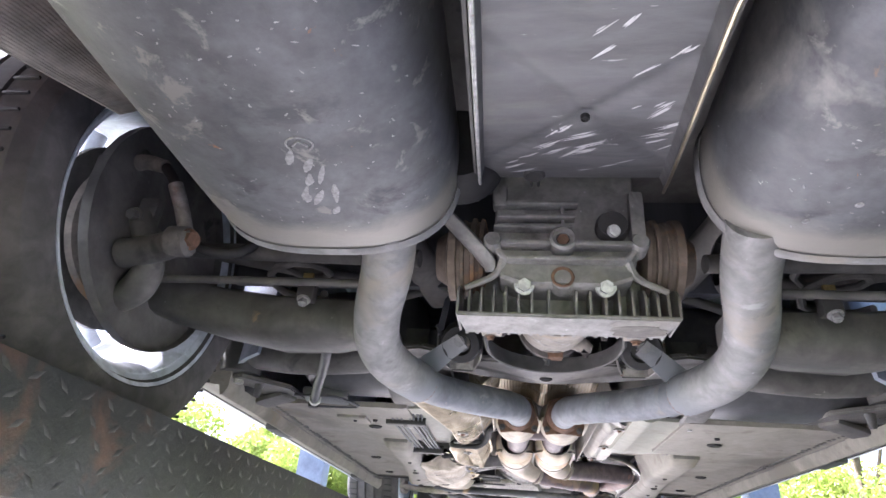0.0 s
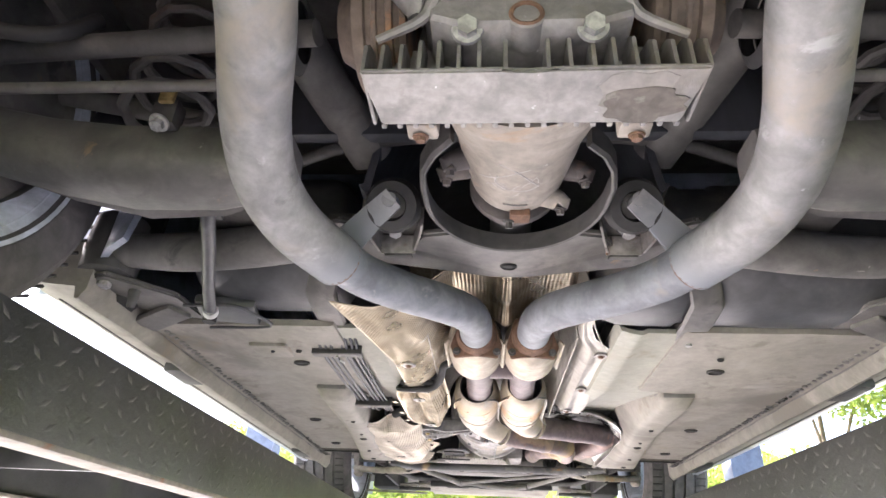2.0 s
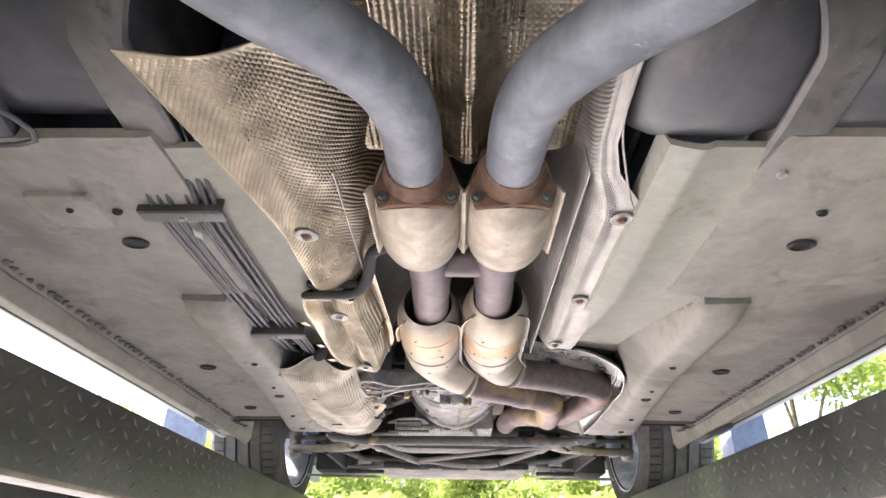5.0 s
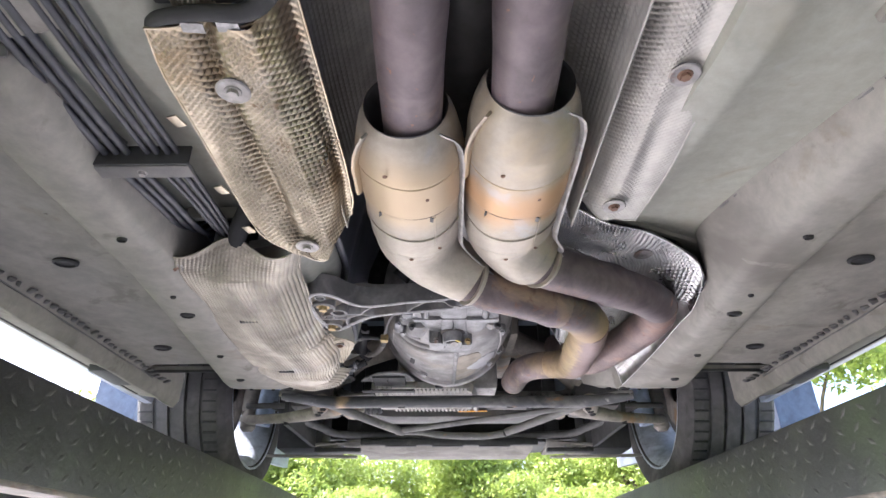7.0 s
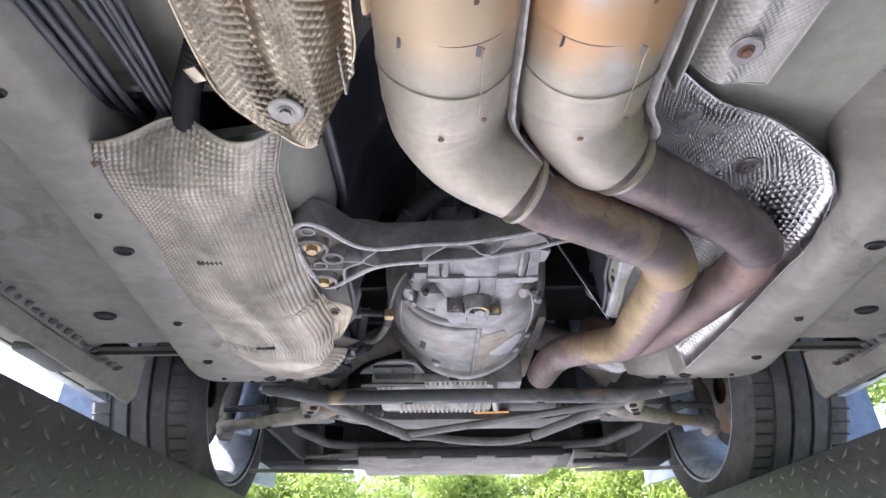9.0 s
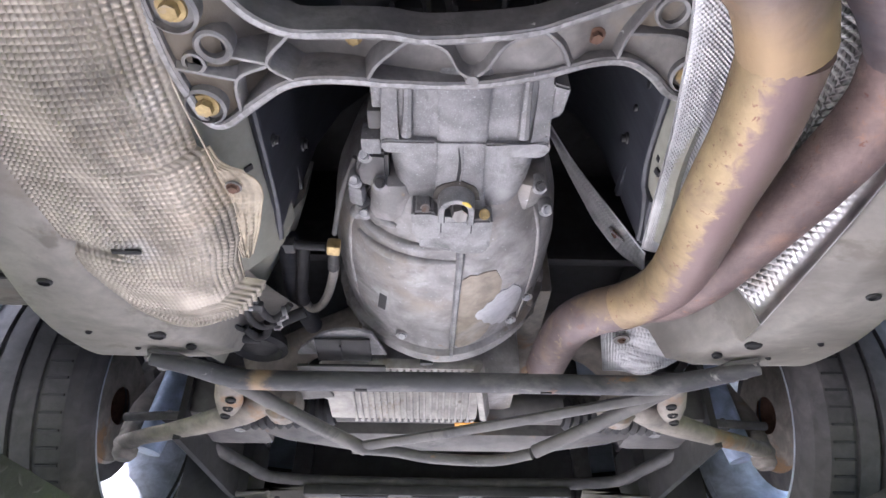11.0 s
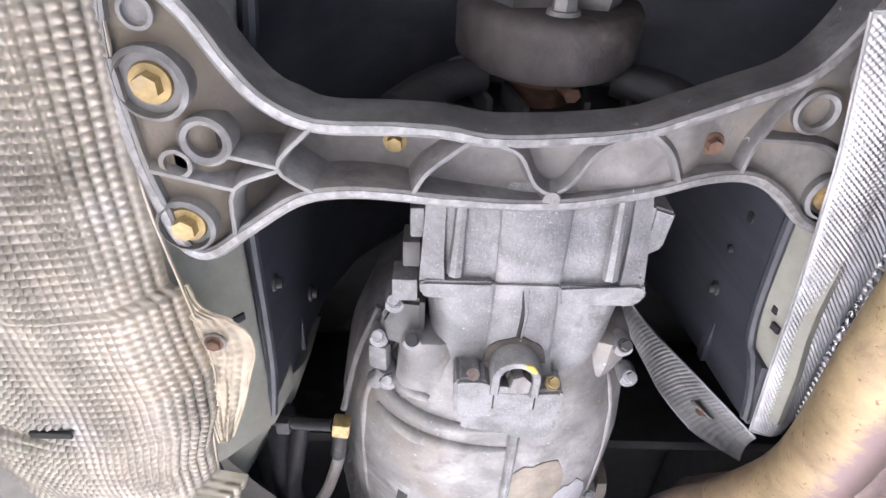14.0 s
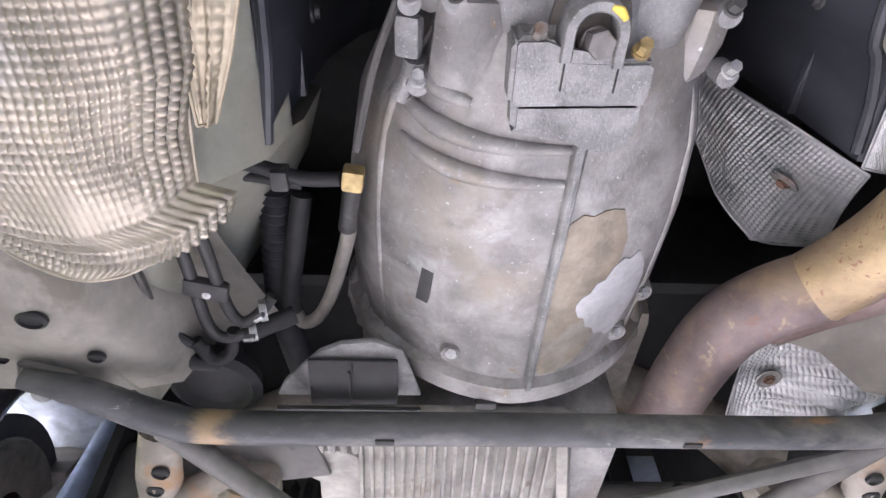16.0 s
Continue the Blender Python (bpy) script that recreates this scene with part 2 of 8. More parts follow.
PALE = surf("bare_pale_metal", (0.42, 0.42, 0.43), (0.54, 0.54, 0.55), 0.5, 0.25, 14, 150, 0.1, [((0.36, 0.355, 0.35), 20, 0.56, 0.14)], blot=0.08)
BARE = surf("bare_worn_aluminium", (0.25, 0.245, 0.24), (0.36, 0.355, 0.35), 0.42, 0.55, 40, 160, 0.2, [((0.17, 0.16, 0.15), 22, 0.54, 0.14)])
POCKET = surf("dirty_cast_pocket", (0.17, 0.158, 0.14), (0.26, 0.25, 0.24), 0.6, 0.25, 8, 120, 0.2, [((0.22, 0.185, 0.135), 9, 0.54, 0.14)], fade=("X", -0.12, -0.22, (0.165, 0.14, 0.105), 9, 1.0))
PAD_TONE = surf("dark_unseen_pad", (0.105, 0.103, 0.10), (0.155, 0.152, 0.147), 0.85, 0, 1.5, 40, 0.4)
BOLT = surf("zinc_bolt", (0.375, 0.375, 0.375), (0.465, 0.465, 0.465), 0.4, 0.7, 40, 200, 0.1, [(RUST, 60, 0.66, 0.06)])
GOLD = surf("yellow_passivated_bolt", (0.375, 0.277, 0.120), (0.450, 0.352, 0.180), 0.45, 0.6, 40, 200, 0.1, [((0.35, 0.3, 0.24), 50, 0.6, 0.1)])
YELLOW = surf("yellow_paint_mark", (0.62, 0.45, 0.06), (0.7, 0.52, 0.10), 0.5, 0, 40, 120, 0.1)
STRUTM = surf("pale_blue_strut_paint", (0.34, 0.42, 0.56), (0.44, 0.52, 0.66), 0.4, 0.1, 8, 90, 0.05, [((0.2, 0.19, 0.18), 7, 0.6, 0.14)])
ROSE = surf("reddish_scaled_pipe", (0.165, 0.118, 0.108), (0.235, 0.168, 0.150), 0.5, 0.35, 8, 120, 0.3, [((0.27, 0.165, 0.12), 10, 0.56, 0.14), ((0.14, 0.115, 0.118), 8, 0.58, 0.14), ((0.25, 0.15, 0.11), 55, 0.62, 0.06), ((0.16, 0.08, 0.055), 130, 0.63, 0.05)])
RUBBER = surf("black_rubber", (0.011, 0.011, 0.012), (0.024, 0.023, 0.023), 0.6, 0, 14, 100, 0.2)
TYRE = surf("tyre_rubber", (0.052, 0.050, 0.050), (0.095, 0.090, 0.088), 0.8, 0, 9, 70, 0.3, [((0.15, 0.14, 0.13), 6, 0.62, 0.16)])
RIM = surf("silver_wheel_paint", (0.50, 0.54, 0.60), (0.60, 0.64, 0.70), 0.35, 0.2, 8, 100, 0.04, [((0.32, 0.31, 0.3), 9, 0.62, 0.15)])
PAINT = surf("silver_blue_car_paint", (0.36, 0.40, 0.47), (0.40, 0.44, 0.51), 0.28, 0.35, 4, 200, 0.02)
PLASTIC = surf("black_plastic", (0.021, 0.021, 0.022), (0.038, 0.037, 0.036), 0.5, 0, 12, 100, 0.1, [((0.13, 0.12, 0.105), 8, 0.64, 0.15)])
TANK = surf("dusty_tank_coating", (0.05, 0.052, 0.056), (0.088, 0.088, 0.09), 0.36, 0, 6, 90, 0.1, [((0.17, 0.155, 0.135), 6, 0.58, 0.16), ((0.3, 0.29, 0.28), 50, 0.72, 0.03)])
LINE = surf("brake_line_coating", (0.032, 0.033, 0.039), (0.062, 0.062, 0.067), 0.42, 0, 12, 100, 0.1, [((0.12, 0.11, 0.10), 9, 0.62, 0.1)])
RUNWAY = surf("dark_runway_paint", (0.017, 0.018, 0.018), (0.034, 0.035, 0.034), 0.34, 0, 6, 80, 0.2, [((0.055, 0.052, 0.048), 4, 0.62, 0.25), ((0.15, 0.062, 0.032), 7, 0.72, 0.04), ((0.045, 0.062, 0.032), 2.0, 0.55, 0.14)], fade=("Y", 1.5, -0.9, (0.145, 0.068, 0.04), 9, 4.5))
# lug colour is lifted above the runway's to paint in their highlights
LUG = surf("worn_highlit_runway_lugs", (0.040, 0.041, 0.040), (0.085, 0.084, 0.080), 0.32, 0.2, 20, 80, 0.1)
EDGE = surf("worn_steel_edge", (0.15, 0.128, 0.105), (0.24, 0.212, 0.185), 0.55, 0.2, 12, 90, 0.2, [(RUST, 14, 0.58, 0.1)])
POSTPAINT = surf("blue_lift_paint", (0.085, 0.105, 0.145), (0.12, 0.14, 0.185), 0.45, 0, 5, 80, 0.1)
ORANGE = surf("orange_label", (0.75, 0.33, 0.03), (0.8, 0.38, 0.05), 0.5, 0, 10, 90, 0.05)
CONCRETE = surf("bounce_concrete", (0.40, 0.39, 0.375), (0.50, 0.49, 0.47), 0.85, 0, 1.2, 14, 0.3, [((0.3, 0.28, 0.25), 0.8, 0.62, 0.15)])
GRASSY = surf("grass_soil", (0.10, 0.15, 0.035), (0.2, 0.24, 0.07), 0.95, 0, 0.7, 9, 0.5)
BARK = surf("bark", (0.12, 0.09, 0.065), (0.2, 0.16, 0.12), 0.9, 0, 6, 40, 0.6)
BELLM = surf("pale_bell_casting", (0.225, 0.216, 0.208), (0.375, 0.365, 0.355), 0.5, 0.35, 7, 200, 0.25, [((0.28, 0.24, 0.195), 4.5, 0.54, 0.18), ((0.165, 0.152, 0.142), 13, 0.55, 0.16), ((0.50, 0.50, 0.505), 10, 0.60, 0.12), ((0.24, 0.19, 0.14), 30, 0.64, 0.06), ((0.55, 0.55, 0.56), 260, 0.64, 0.06)], blot=0.26)
COUPL = surf("rust_stained_rubber", (0.042, 0.038, 0.037), (0.080, 0.070, 0.065), 0.7, 0, 14, 120, 0.25, [((0.15, 0.125, 0.105), 8, 0.54, 0.16), ((0.14, 0.085, 0.055), 12, 0.62, 0.12)])
SHIELDK = surf("tan_heat_shield", (0.31, 0.27, 0.20), (0.40, 0.35, 0.27), 0.45, 0.6, 8, 70, 0.06, [((0.26, 0.17, 0.1), 14, 0.58, 0.14)])
OIL = surf("dried_oil_film", (0.215, 0.178, 0.132), (0.32, 0.28, 0.225), 0.4, 0.25, 12, 120, 0.2, [((0.36, 0.345, 0.325), 9, 0.52, 0.22)])
SHIELD = surf("dusty_heat_shield_aluminium", (0.32, 0.285, 0.235), (0.42, 0.385, 0.325), 0.38, 0.66, 5, 60, 0.06, [((0.37, 0.31, 0.235), 4, 0.56, 0.18), ((0.40, 0.385, 0.36), 7, 0.60, 0.14), ((0.27, 0.205, 0.13), 22, 0.70, 0.05)])
SHIELDG = surf("tarnished_gold_heat_shield", (0.31, 0.265, 0.19), (0.43, 0.375, 0.285), 0.24, 0.9, 6, 60, 0.06, [((0.33, 0.245, 0.145), 5, 0.54, 0.18), ((0.17, 0.115, 0.065), 16, 0.62, 0.08), ((0.48, 0.46, 0.41), 9, 0.64, 0.1)], rough2=0.38)
SHIELDE = surf("dark_silver_heat_shield", (0.40, 0.395, 0.385), (0.52, 0.51, 0.50), 0.24, 0.95, 6, 60, 0.05, [((0.36, 0.32, 0.27), 6, 0.6, 0.18)], rough2=0.34)
SHIELDC = surf("pale_heat_shield_aluminium", (0.35, 0.335, 0.30), (0.44, 0.42, 0.38), 0.5, 0.35, 6, 60, 0.05, [((0.38, 0.34, 0.28), 6, 0.58, 0.18)], blot=0.08)
SHIELDB = surf("bright_heat_shield_aluminium", (0.46, 0.462, 0.465), (0.56, 0.56, 0.555), 0.40, 0.75, 6, 60, 0.05, [((0.48, 0.46, 0.42), 6, 0.6, 0.18)])


def leaf_material(name, a, b):
    m = bpy.data.materials.new(name)
    m.use_nodes = True
    nt = m.node_tree
    bs = nt.nodes["Principled BSDF"]
    g = nt.nodes.new("ShaderNodeNewGeometry")
    nt.links.new(ramp(nt, g.outputs["Random Per Island"], ((0.0, a), (1.0, b))), bs.inputs["Base Color"])
    bs.inputs["Roughness"].default_value = 0.5
    tr = nt.nodes.new("ShaderNodeBsdfTranslucent")
    nt.links.new(ramp(nt, g.outputs["Random Per Island"], ((0.0, b), (1.0, a))), tr.inputs["Color"])
    ms = nt.nodes.new("ShaderNodeMixShader")
    ms.inputs["Fac"].default_value = 0.4
    nt.links.new(bs.outputs["BSDF"], ms.inputs[1])
    nt.links.new(tr.outputs["BSDF"], ms.inputs[2])
    nt.links.new(ms.outputs["Shader"], nt.nodes["Material Output"].inputs["Surface"])
    return m


LEAF = leaf_material("leaves", (0.17, 0.26, 0.045), (0.42, 0.47, 0.11))
GRASS = leaf_material("grass_blades", (0.09, 0.15, 0.03), (0.2, 0.25, 0.06))


# ---- mesh helpers ----
def part(name, bm, material, parent=None, label="", sharp=38, kind=""):
    me = bm if isinstance(bm, bpy.types.Mesh) else bpy.data.meshes.new(name)
    if not isinstance(bm, bpy.types.Mesh):
        bmesh.ops.recalc_face_normals(bm, faces=bm.faces)
        bm.to_mesh(me)
        bm.free()
    me.materials.clear()
    me.materials.append(material)
    me.polygons.foreach_set("use_smooth", [True] * len(me.polygons))
    me.set_sharp_from_angle(angle=radians(sharp))
    ob = new(name, me)
    ob.parent = parent
    return tagged(ob, label, kind=kind)


def thing(name, label, category, group="", kind=""):
    return tagged(new(name), label, category, group, kind)


def box(cx, cy, cz, sx, sy, sz, bevel=0.004, turn=None):
    bm = bmesh.new()
    bmesh.ops.create_cube(bm, size=1)
    bmesh.ops.scale(bm, vec=(sx, sy, sz), verts=bm.verts)
    if bevel:
        bmesh.ops.bevel(bm, geom=bm.edges[:], offset=min(bevel, 0.45 * min(sx, sy, sz)), segments=2, profile=0.6, affect="EDGES")
    if turn is not None:
        bmesh.ops.transform(bm, matrix=pose(0, 0, 0, *turn), verts=bm.verts)
    bmesh.ops.translate(bm, vec=(cx, cy, cz), verts=bm.verts)
    return bm


def join(*bms):
    out = bms[0]
    for b in bms[1:]:
        me = bpy.data.meshes.new("tmp")
        b.to_mesh(me)
        b.free()
        out.from_mesh(me)
        bpy.data.meshes.remove(me)
    return out


def spline(pts, per=6):
    """Catmull-Rom through the points."""
    p = [Vector(q) for q in pts]
    p = [p[0] * 2 - p[1]] + p + [p[-1] * 2 - p[-2]]
    out = []
    for i in range(1, len(p) - 2):
        for k in range(per):
            t = k / per
            a, b, c, d = p[i - 1:i + 3]
            out.append(0.5 * ((2 * b) + (c - a) * t + (2 * a - 5 * b + 4 * c - d) * t * t + (3 * b - a - 3 * c + d) * t ** 3))
    out.append(p[-2])
    return out


def loft(rings, closed=True, caps=True):
    bm = bmesh.new()
    vs = [[bm.verts.new(q) for q in r] for r in rings]
    n = len(rings[0])
    for a, b in zip(vs, vs[1:]):
        for i in range(n if closed else n - 1):
            j = (i + 1) % n
            bm.faces.new((a[i], a[j], b[j], b[i]))
    if caps and closed:
        bm.faces.new(vs[0][::-1])
        bm.faces.new(vs[-1])
    return bm


def tube(pts, r, n=16, per=6, caps=True, flat=1.0, up=(0, 0, 1)):
    """A tube along a smooth line; r is one radius or one for each point; flat squeezes it along up."""
    line = spline(pts, per) if per > 1 else [Vector(p) for p in pts]
    m = len(line)
    rs = [r] * m if isinstance(r, (int, float)) else [float(np.interp(i / (m - 1) * (len(r) - 1), range(len(r)), r)) for i in range(m)]
    rings, side = [], None
    for i, p in enumerate(line):
        d = (line[min(i + 1, m - 1)] - line[max(i - 1, 0)]).normalized()
        if side is None:
            ref = Vector(up) if abs(d.dot(Vector(up))) < 0.95 else Vector((1, 0, 0))
            side = d.cross(ref).normalized()
        side = (side - d * side.dot(d)).normalized()
        top = side.cross(d)
        rings.append([p + rs[i] * (math.cos(2 * math.pi * k / n) * side + flat * math.sin(2 * math.pi * k / n) * top) for k in range(n)])
    return loft(rings, caps=caps)


def lathe(profile, centre=(0, 0, 0), axis="y", n=32, caps=True):
    """Turns a profile of (radius, distance along the axis)."""
    rings = []
    for r, h in profile:
        ring = []
        for k in range(n):
            a = 2 * math.pi * k / n
            c, s = r * math.cos(a), r * math.sin(a)
            ring.append(Vector({"x": (h, c, s), "y": (c, h, s), "z": (c, s, h)}[axis]) + Vector(centre))
        rings.append(ring)
    return loft(rings, caps=caps)


def hexbolt(p, d, r=0.008, h=0.006, flange=1.45):
    """A hexagon head on a washer flange at p, pointing along d."""
    d = Vector(d).normalized()
    turn = d.to_track_quat("Z", "Y").to_matrix().to_4x4()
    a = bmesh.new()
    bmesh.ops.create_cone(a, cap_ends=True, segments=20, radius1=r * flange, radius2=r * flange * 0.92, depth=h * 0.35, matrix=Matrix.Translation((0, 0, h * 0.17)))
    b = bmesh.new()
    bmesh.ops.create_cone(b, cap_ends=True, segments=6, radius1=r, radius2=r * 0.94, depth=h, matrix=Matrix.Translation((0, 0, h * 0.8)))
    bm = join(a, b)
    bmesh.ops.transform(bm, matrix=Matrix.Translation(p) @ turn, verts=bm.verts)
    return bm


def slab(outline, z0, z1, bevel=0.003):
    """A plate with the outline (x, y), between two heights."""
    bm = bmesh.new()
    lo = [bm.verts.new((x, y, z0)) for x, y in outline]
    hi = [bm.verts.new((x, y, z1)) for x, y in outline]
    n = len(outline)
    bm.faces.new(lo[::-1])
    bm.faces.new(hi)
    for i in range(n):
        j = (i + 1) % n
        bm.faces.new((lo[i], lo[j], hi[j], hi[i]))
    if bevel:
        bmesh.ops.bevel(bm, geom=bm.edges[:], offset=bevel, segments=2, affect="EDGES")
    return bm


def sheet(f, nu, nv, depth=0.0012, crumple=0.002, seed=0, diamond=False, press=None):
    """Embossed sheet metal over f(u, v), u and v arrays in 0..1. nu and nv: how many raised pads each way; diamond turns
    the pads on their corners; press(u, v): how far they stand out, 0 where they are rubbed flat."""
    su, sv = nu * (7 if diamond else 5), nv * (7 if diamond else 5)
    u, v = np.meshgrid(np.linspace(0, 1, su + 1), np.linspace(0, 1, sv + 1), indexing="ij")
    p = np.stack(f(u, v), -1)
    rs = np.random.RandomState(seed)
    ph = rs.rand(8) * 6.28
    wav = sum(np.sin((i + 1) * 2.3 * u * 3 + ph[i] + 2 * v) * np.cos((i + 1) * 1.9 * v * 3 + ph[i + 4]) / (i + 1) for i in range(4))
    a, b = nu * u, nv * v
    warp = 0.35 * np.sin(5 * v + 7 * u + ph[0])
    if diamond:
        a, b = a + b + warp, a - b
    pads = np.clip(1.2 * np.abs(np.sin(math.pi * a)) ** 1.15, 0, 1) * np.clip(1.2 * np.abs(np.sin(math.pi * b)) ** 1.15, 0, 1) * 1.55
    edge = np.clip(np.minimum(u, 1 - u) * nu * 0.7, 0, 1) * np.clip(np.minimum(v, 1 - v) * nv * 0.7, 0, 1)
    worn = np.clip(0.85 + 0.55 * np.sin(9 * u + ph[2] + 3 * np.sin(6 * v)) * np.cos(8 * v + ph[3]), 0.35, 1.1)
    if press is not None:
        worn = worn * press(u, v)
    d = crumple * wav * np.clip(np.minimum(v, 1 - v) * 6, 0, 1) - edge * depth * pads * worn
    du, dv = np.gradient(p, axis=0), np.gradient(p, axis=1)
    nrm = np.cross(du, dv)
    nrm /= np.linalg.norm(nrm, axis=-1, keepdims=True) + 1e-12
    nrm *= np.where(nrm[..., 2:] > 0, 1, -1)
    q = p + nrm * d[..., None]
    w = sv + 1
    idx = np.arange((su + 1) * w).reshape(su + 1, w)
    quads = np.stack((idx[:-1, :-1], idx[1:, :-1], idx[1:, 1:], idx[:-1, 1:]), -1).reshape(-1, 4)
    me = bpy.data.meshes.new("sheet")
    me.from_pydata(q.reshape(-1, 3).tolist(), [], quads.tolist())
    me.update()
    return me


# ---- ground, yard, trees ----
def ground_mesh(half, step, z, hole=0.0):
    bm = bmesh.new()
    bmesh.ops.create_grid(bm, x_segments=step, y_segments=step, size=half)
    for v in bm.verts:
        v.co.z = z + 0.05 * noise.noise(v.co * 0.15) * min(1, max(0, (v.co.length - 7) / 6))
    return bm


ground = part("ground", ground_mesh(900, 160, -0.02), GRASSY)
tagged(ground, "rough green grass ground round the yard", "ground", kind="structure")
# unseen pale ground, added to bounce sunlight up under the car
pavement = part("pavement", box(0, 2.4, -0.045, 11, 12.5, 0.1, 0.01), CONCRETE)
tagged(pavement, "unseen pale concrete round the lift, added to bounce light upward", "pavement", kind="structure")
# unseen dark pad, added to weaken the bounce beneath all but the front
pad = part("lift_bay_floor", box(0, -0.3, 0.002, 3.0, 6.4, 0.03, 0.006), PAD_TONE)
tagged(pad, "unseen dark pad under the lift, added to cut the bounced light", "floor", kind="structure")


def leaf_cloud(blobs, count, size, rs):
    """Many small bent leaves through a crown of blobs (x, y, z, radius)."""
    w = np.array([b[3] ** 2 for b in blobs])
    pick = rs.choice(len(blobs), count, p=w / w.sum())
    verts, faces = [], []
    for k in pick:
        x, y, z, r = blobs[k]
        d = rs.normal(size=3)
        d /= np.linalg.norm(d)
        c = np.array((x, y, z)) + d * r * rs.uniform(0.45, 1.08) * np.array((1, 1, 0.85))
        a, b = rs.normal(size=3), rs.normal(size=3)
        a /= np.linalg.norm(a)
        b -= a * a.dot(b)
        b /= np.linalg.norm(b)
        s = size * rs.uniform(0.6, 1.3)
        n = np.cross(a, b) * s * 0.18
        i = len(verts)
        verts += [c - a * s, c + b * s * 0.42 + n, c + a * s, c - b * s * 0.42 + n]
        faces += [(i, i + 1, i + 2), (i, i + 2, i + 3)]
    me = bpy.data.meshes.new("crown")
    me.from_pydata([tuple(v) for v in verts], [], faces)
    return me


def build_tree(seed, h, spread, leaves, size):
    rs = np.random.RandomState(seed)
    t = thing("tree", "leafy green broadleaf tree at the edge of the yard", "tree", "trees round the yard")
    trunk = tube([(0, 0, -0.1), (0.06, 0.03, h * 0.3), (0.0, 0.08, h * 0.6), (0.05, 0.0, h * 0.85)], [0.13, 0.1, 0.07, 0.03], 10, 4)
    blobs = []
    for i in range(13):
        a, zz = rs.uniform(0, 6.28), rs.uniform(0.12, 0.95) * h
        rr = spread * (1.05 - 0.55 * abs(zz / h - 0.4) * 1.6) * rs.uniform(0.35, 0.8)
        e = (rr * math.cos(a), rr * math.sin(a), zz)
        trunk = join(trunk, tube([(0.02, 0.03, zz * 0.55), (e[0] * 0.5, e[1] * 0.5, zz * 0.85), e], [0.045, 0.03, 0.012], 6, 3))
        blobs.append((*e, spread * rs.uniform(0.3, 0.52)))
    part("trunk", trunk, BARK, t)
    part("crown", leaf_cloud(blobs, leaves, size, rs), LEAF, t, "crown of small green leaves")
    return t


tree_kinds = [build_tree(3, 4.4, 1.9, 21000, 0.062), build_tree(8, 3.5, 1.7, 19000, 0.058), build_tree(15, 5.6, 2.2, 24000, 0.070)]
tree_places = [(-2.6, 12.5, 1, 20, 0.9), (7.8, 7.4, 1, 40, 1.0), (8.2, 9.6, 0, 160, 1.0), (7.2, 3.2, 1, 200, 0.95), (-3.9, 11.6, 1, 310, 0.85), (4.6, 13.0, 1, 260, 1.0), (0.6, 13.5, 0, 80, 0.82), (3.2, 12.2, 1, 140, 0.95), (5.6, 11.0, 2, 30, 0.9), (6.6, 8.4, 0, 250, 0.9), (6.4, 6.2, 1, 300, 1.0), (6.9, 4.3, 0, 10, 0.85), (7.6, 2.2, 1, 95, 1.1),
               (-5.2, 13.5, 0, 200, 0.95), (-7.8, 12.4, 1, 50, 1.1), (-1.0, 17, 2, 60, 0.8), (4.5, 16.5, 0, 110, 1.2), (9.5, 12.5, 2, 190, 1.1), (9.2, 6.5, 2, 75, 0.95), (-8.8, 9.0, 1, 130, 1.0), (10, 0.5, 2, 220, 1.0), (1.8, 10.6, 1, 15, 0.62), (-1.2, 10.4, 1, 210, 0.6), (-4.4, 10.6, 0, 310, 0.62), (4.3, 9.2, 1, 77, 0.6), (-2.0, 14.4, 1, 33, 0.9), (2.3, 14.2, 1, 118, 1.0), (3.9, 15.0, 0, 205, 0.85), (-0.5, 14.8, 1, 290, 0.85), (-3.6, 14.6, 0, 12, 0.8), (5.9, 14.2, 0, 70, 0.9), (-5.0, 12.0, 1, 95, 0.9), (1.1, 12.4, 1, 176, 0.72), (7.1, 5.3, 1, 140, 1.0), (8.6, 7.9, 0, 15, 0.95)]
used = set()
for x, y, k, a, s in tree_places:
    m = pose(x, y, -0.02, 0, 0, a)
    if k not in used:
        used.add(k)
        tree_kinds[k].matrix_basis = m @ Matrix.Diagonal((s, s, s, 1))
    else:
        tr = copy_thing(tree_kinds[k], m)
        tr.scale = (s, s, s)


def grass_mesh(count, rs):
    verts, faces = [], []
    for _ in range(count):
        x, y = rs.uniform(-9, 11), rs.uniform(8.7, 12.5)
        if rs.rand() < 0.35:
            x, y = rs.choice((-1, 1)) * rs.uniform(5.6, 9.5), rs.uniform(-3, 9)
        a, h, w = rs.uniform(0, 6.28), rs.uniform(0.08, 0.3), rs.uniform(0.006, 0.014)
        dx, dy, l = math.cos(a) * w, math.sin(a) * w, rs.uniform(-0.1, 0.1)
        i = len(verts)
        verts += [(x - dx, y - dy, -0.03), (x + dx, y + dy, -0.03), (x + l, y + l * 0.6, h)]
        faces.append((i, i + 1, i + 2))
    me = bpy.data.meshes.new("grass")
    me.from_pydata(verts, [], faces)
    return me


grass = part("grass", grass_mesh(22000, np.random.RandomState(5)), GRASS)
tagged(grass, "long green grass at the edge of the yard", "grass", kind="stuff")


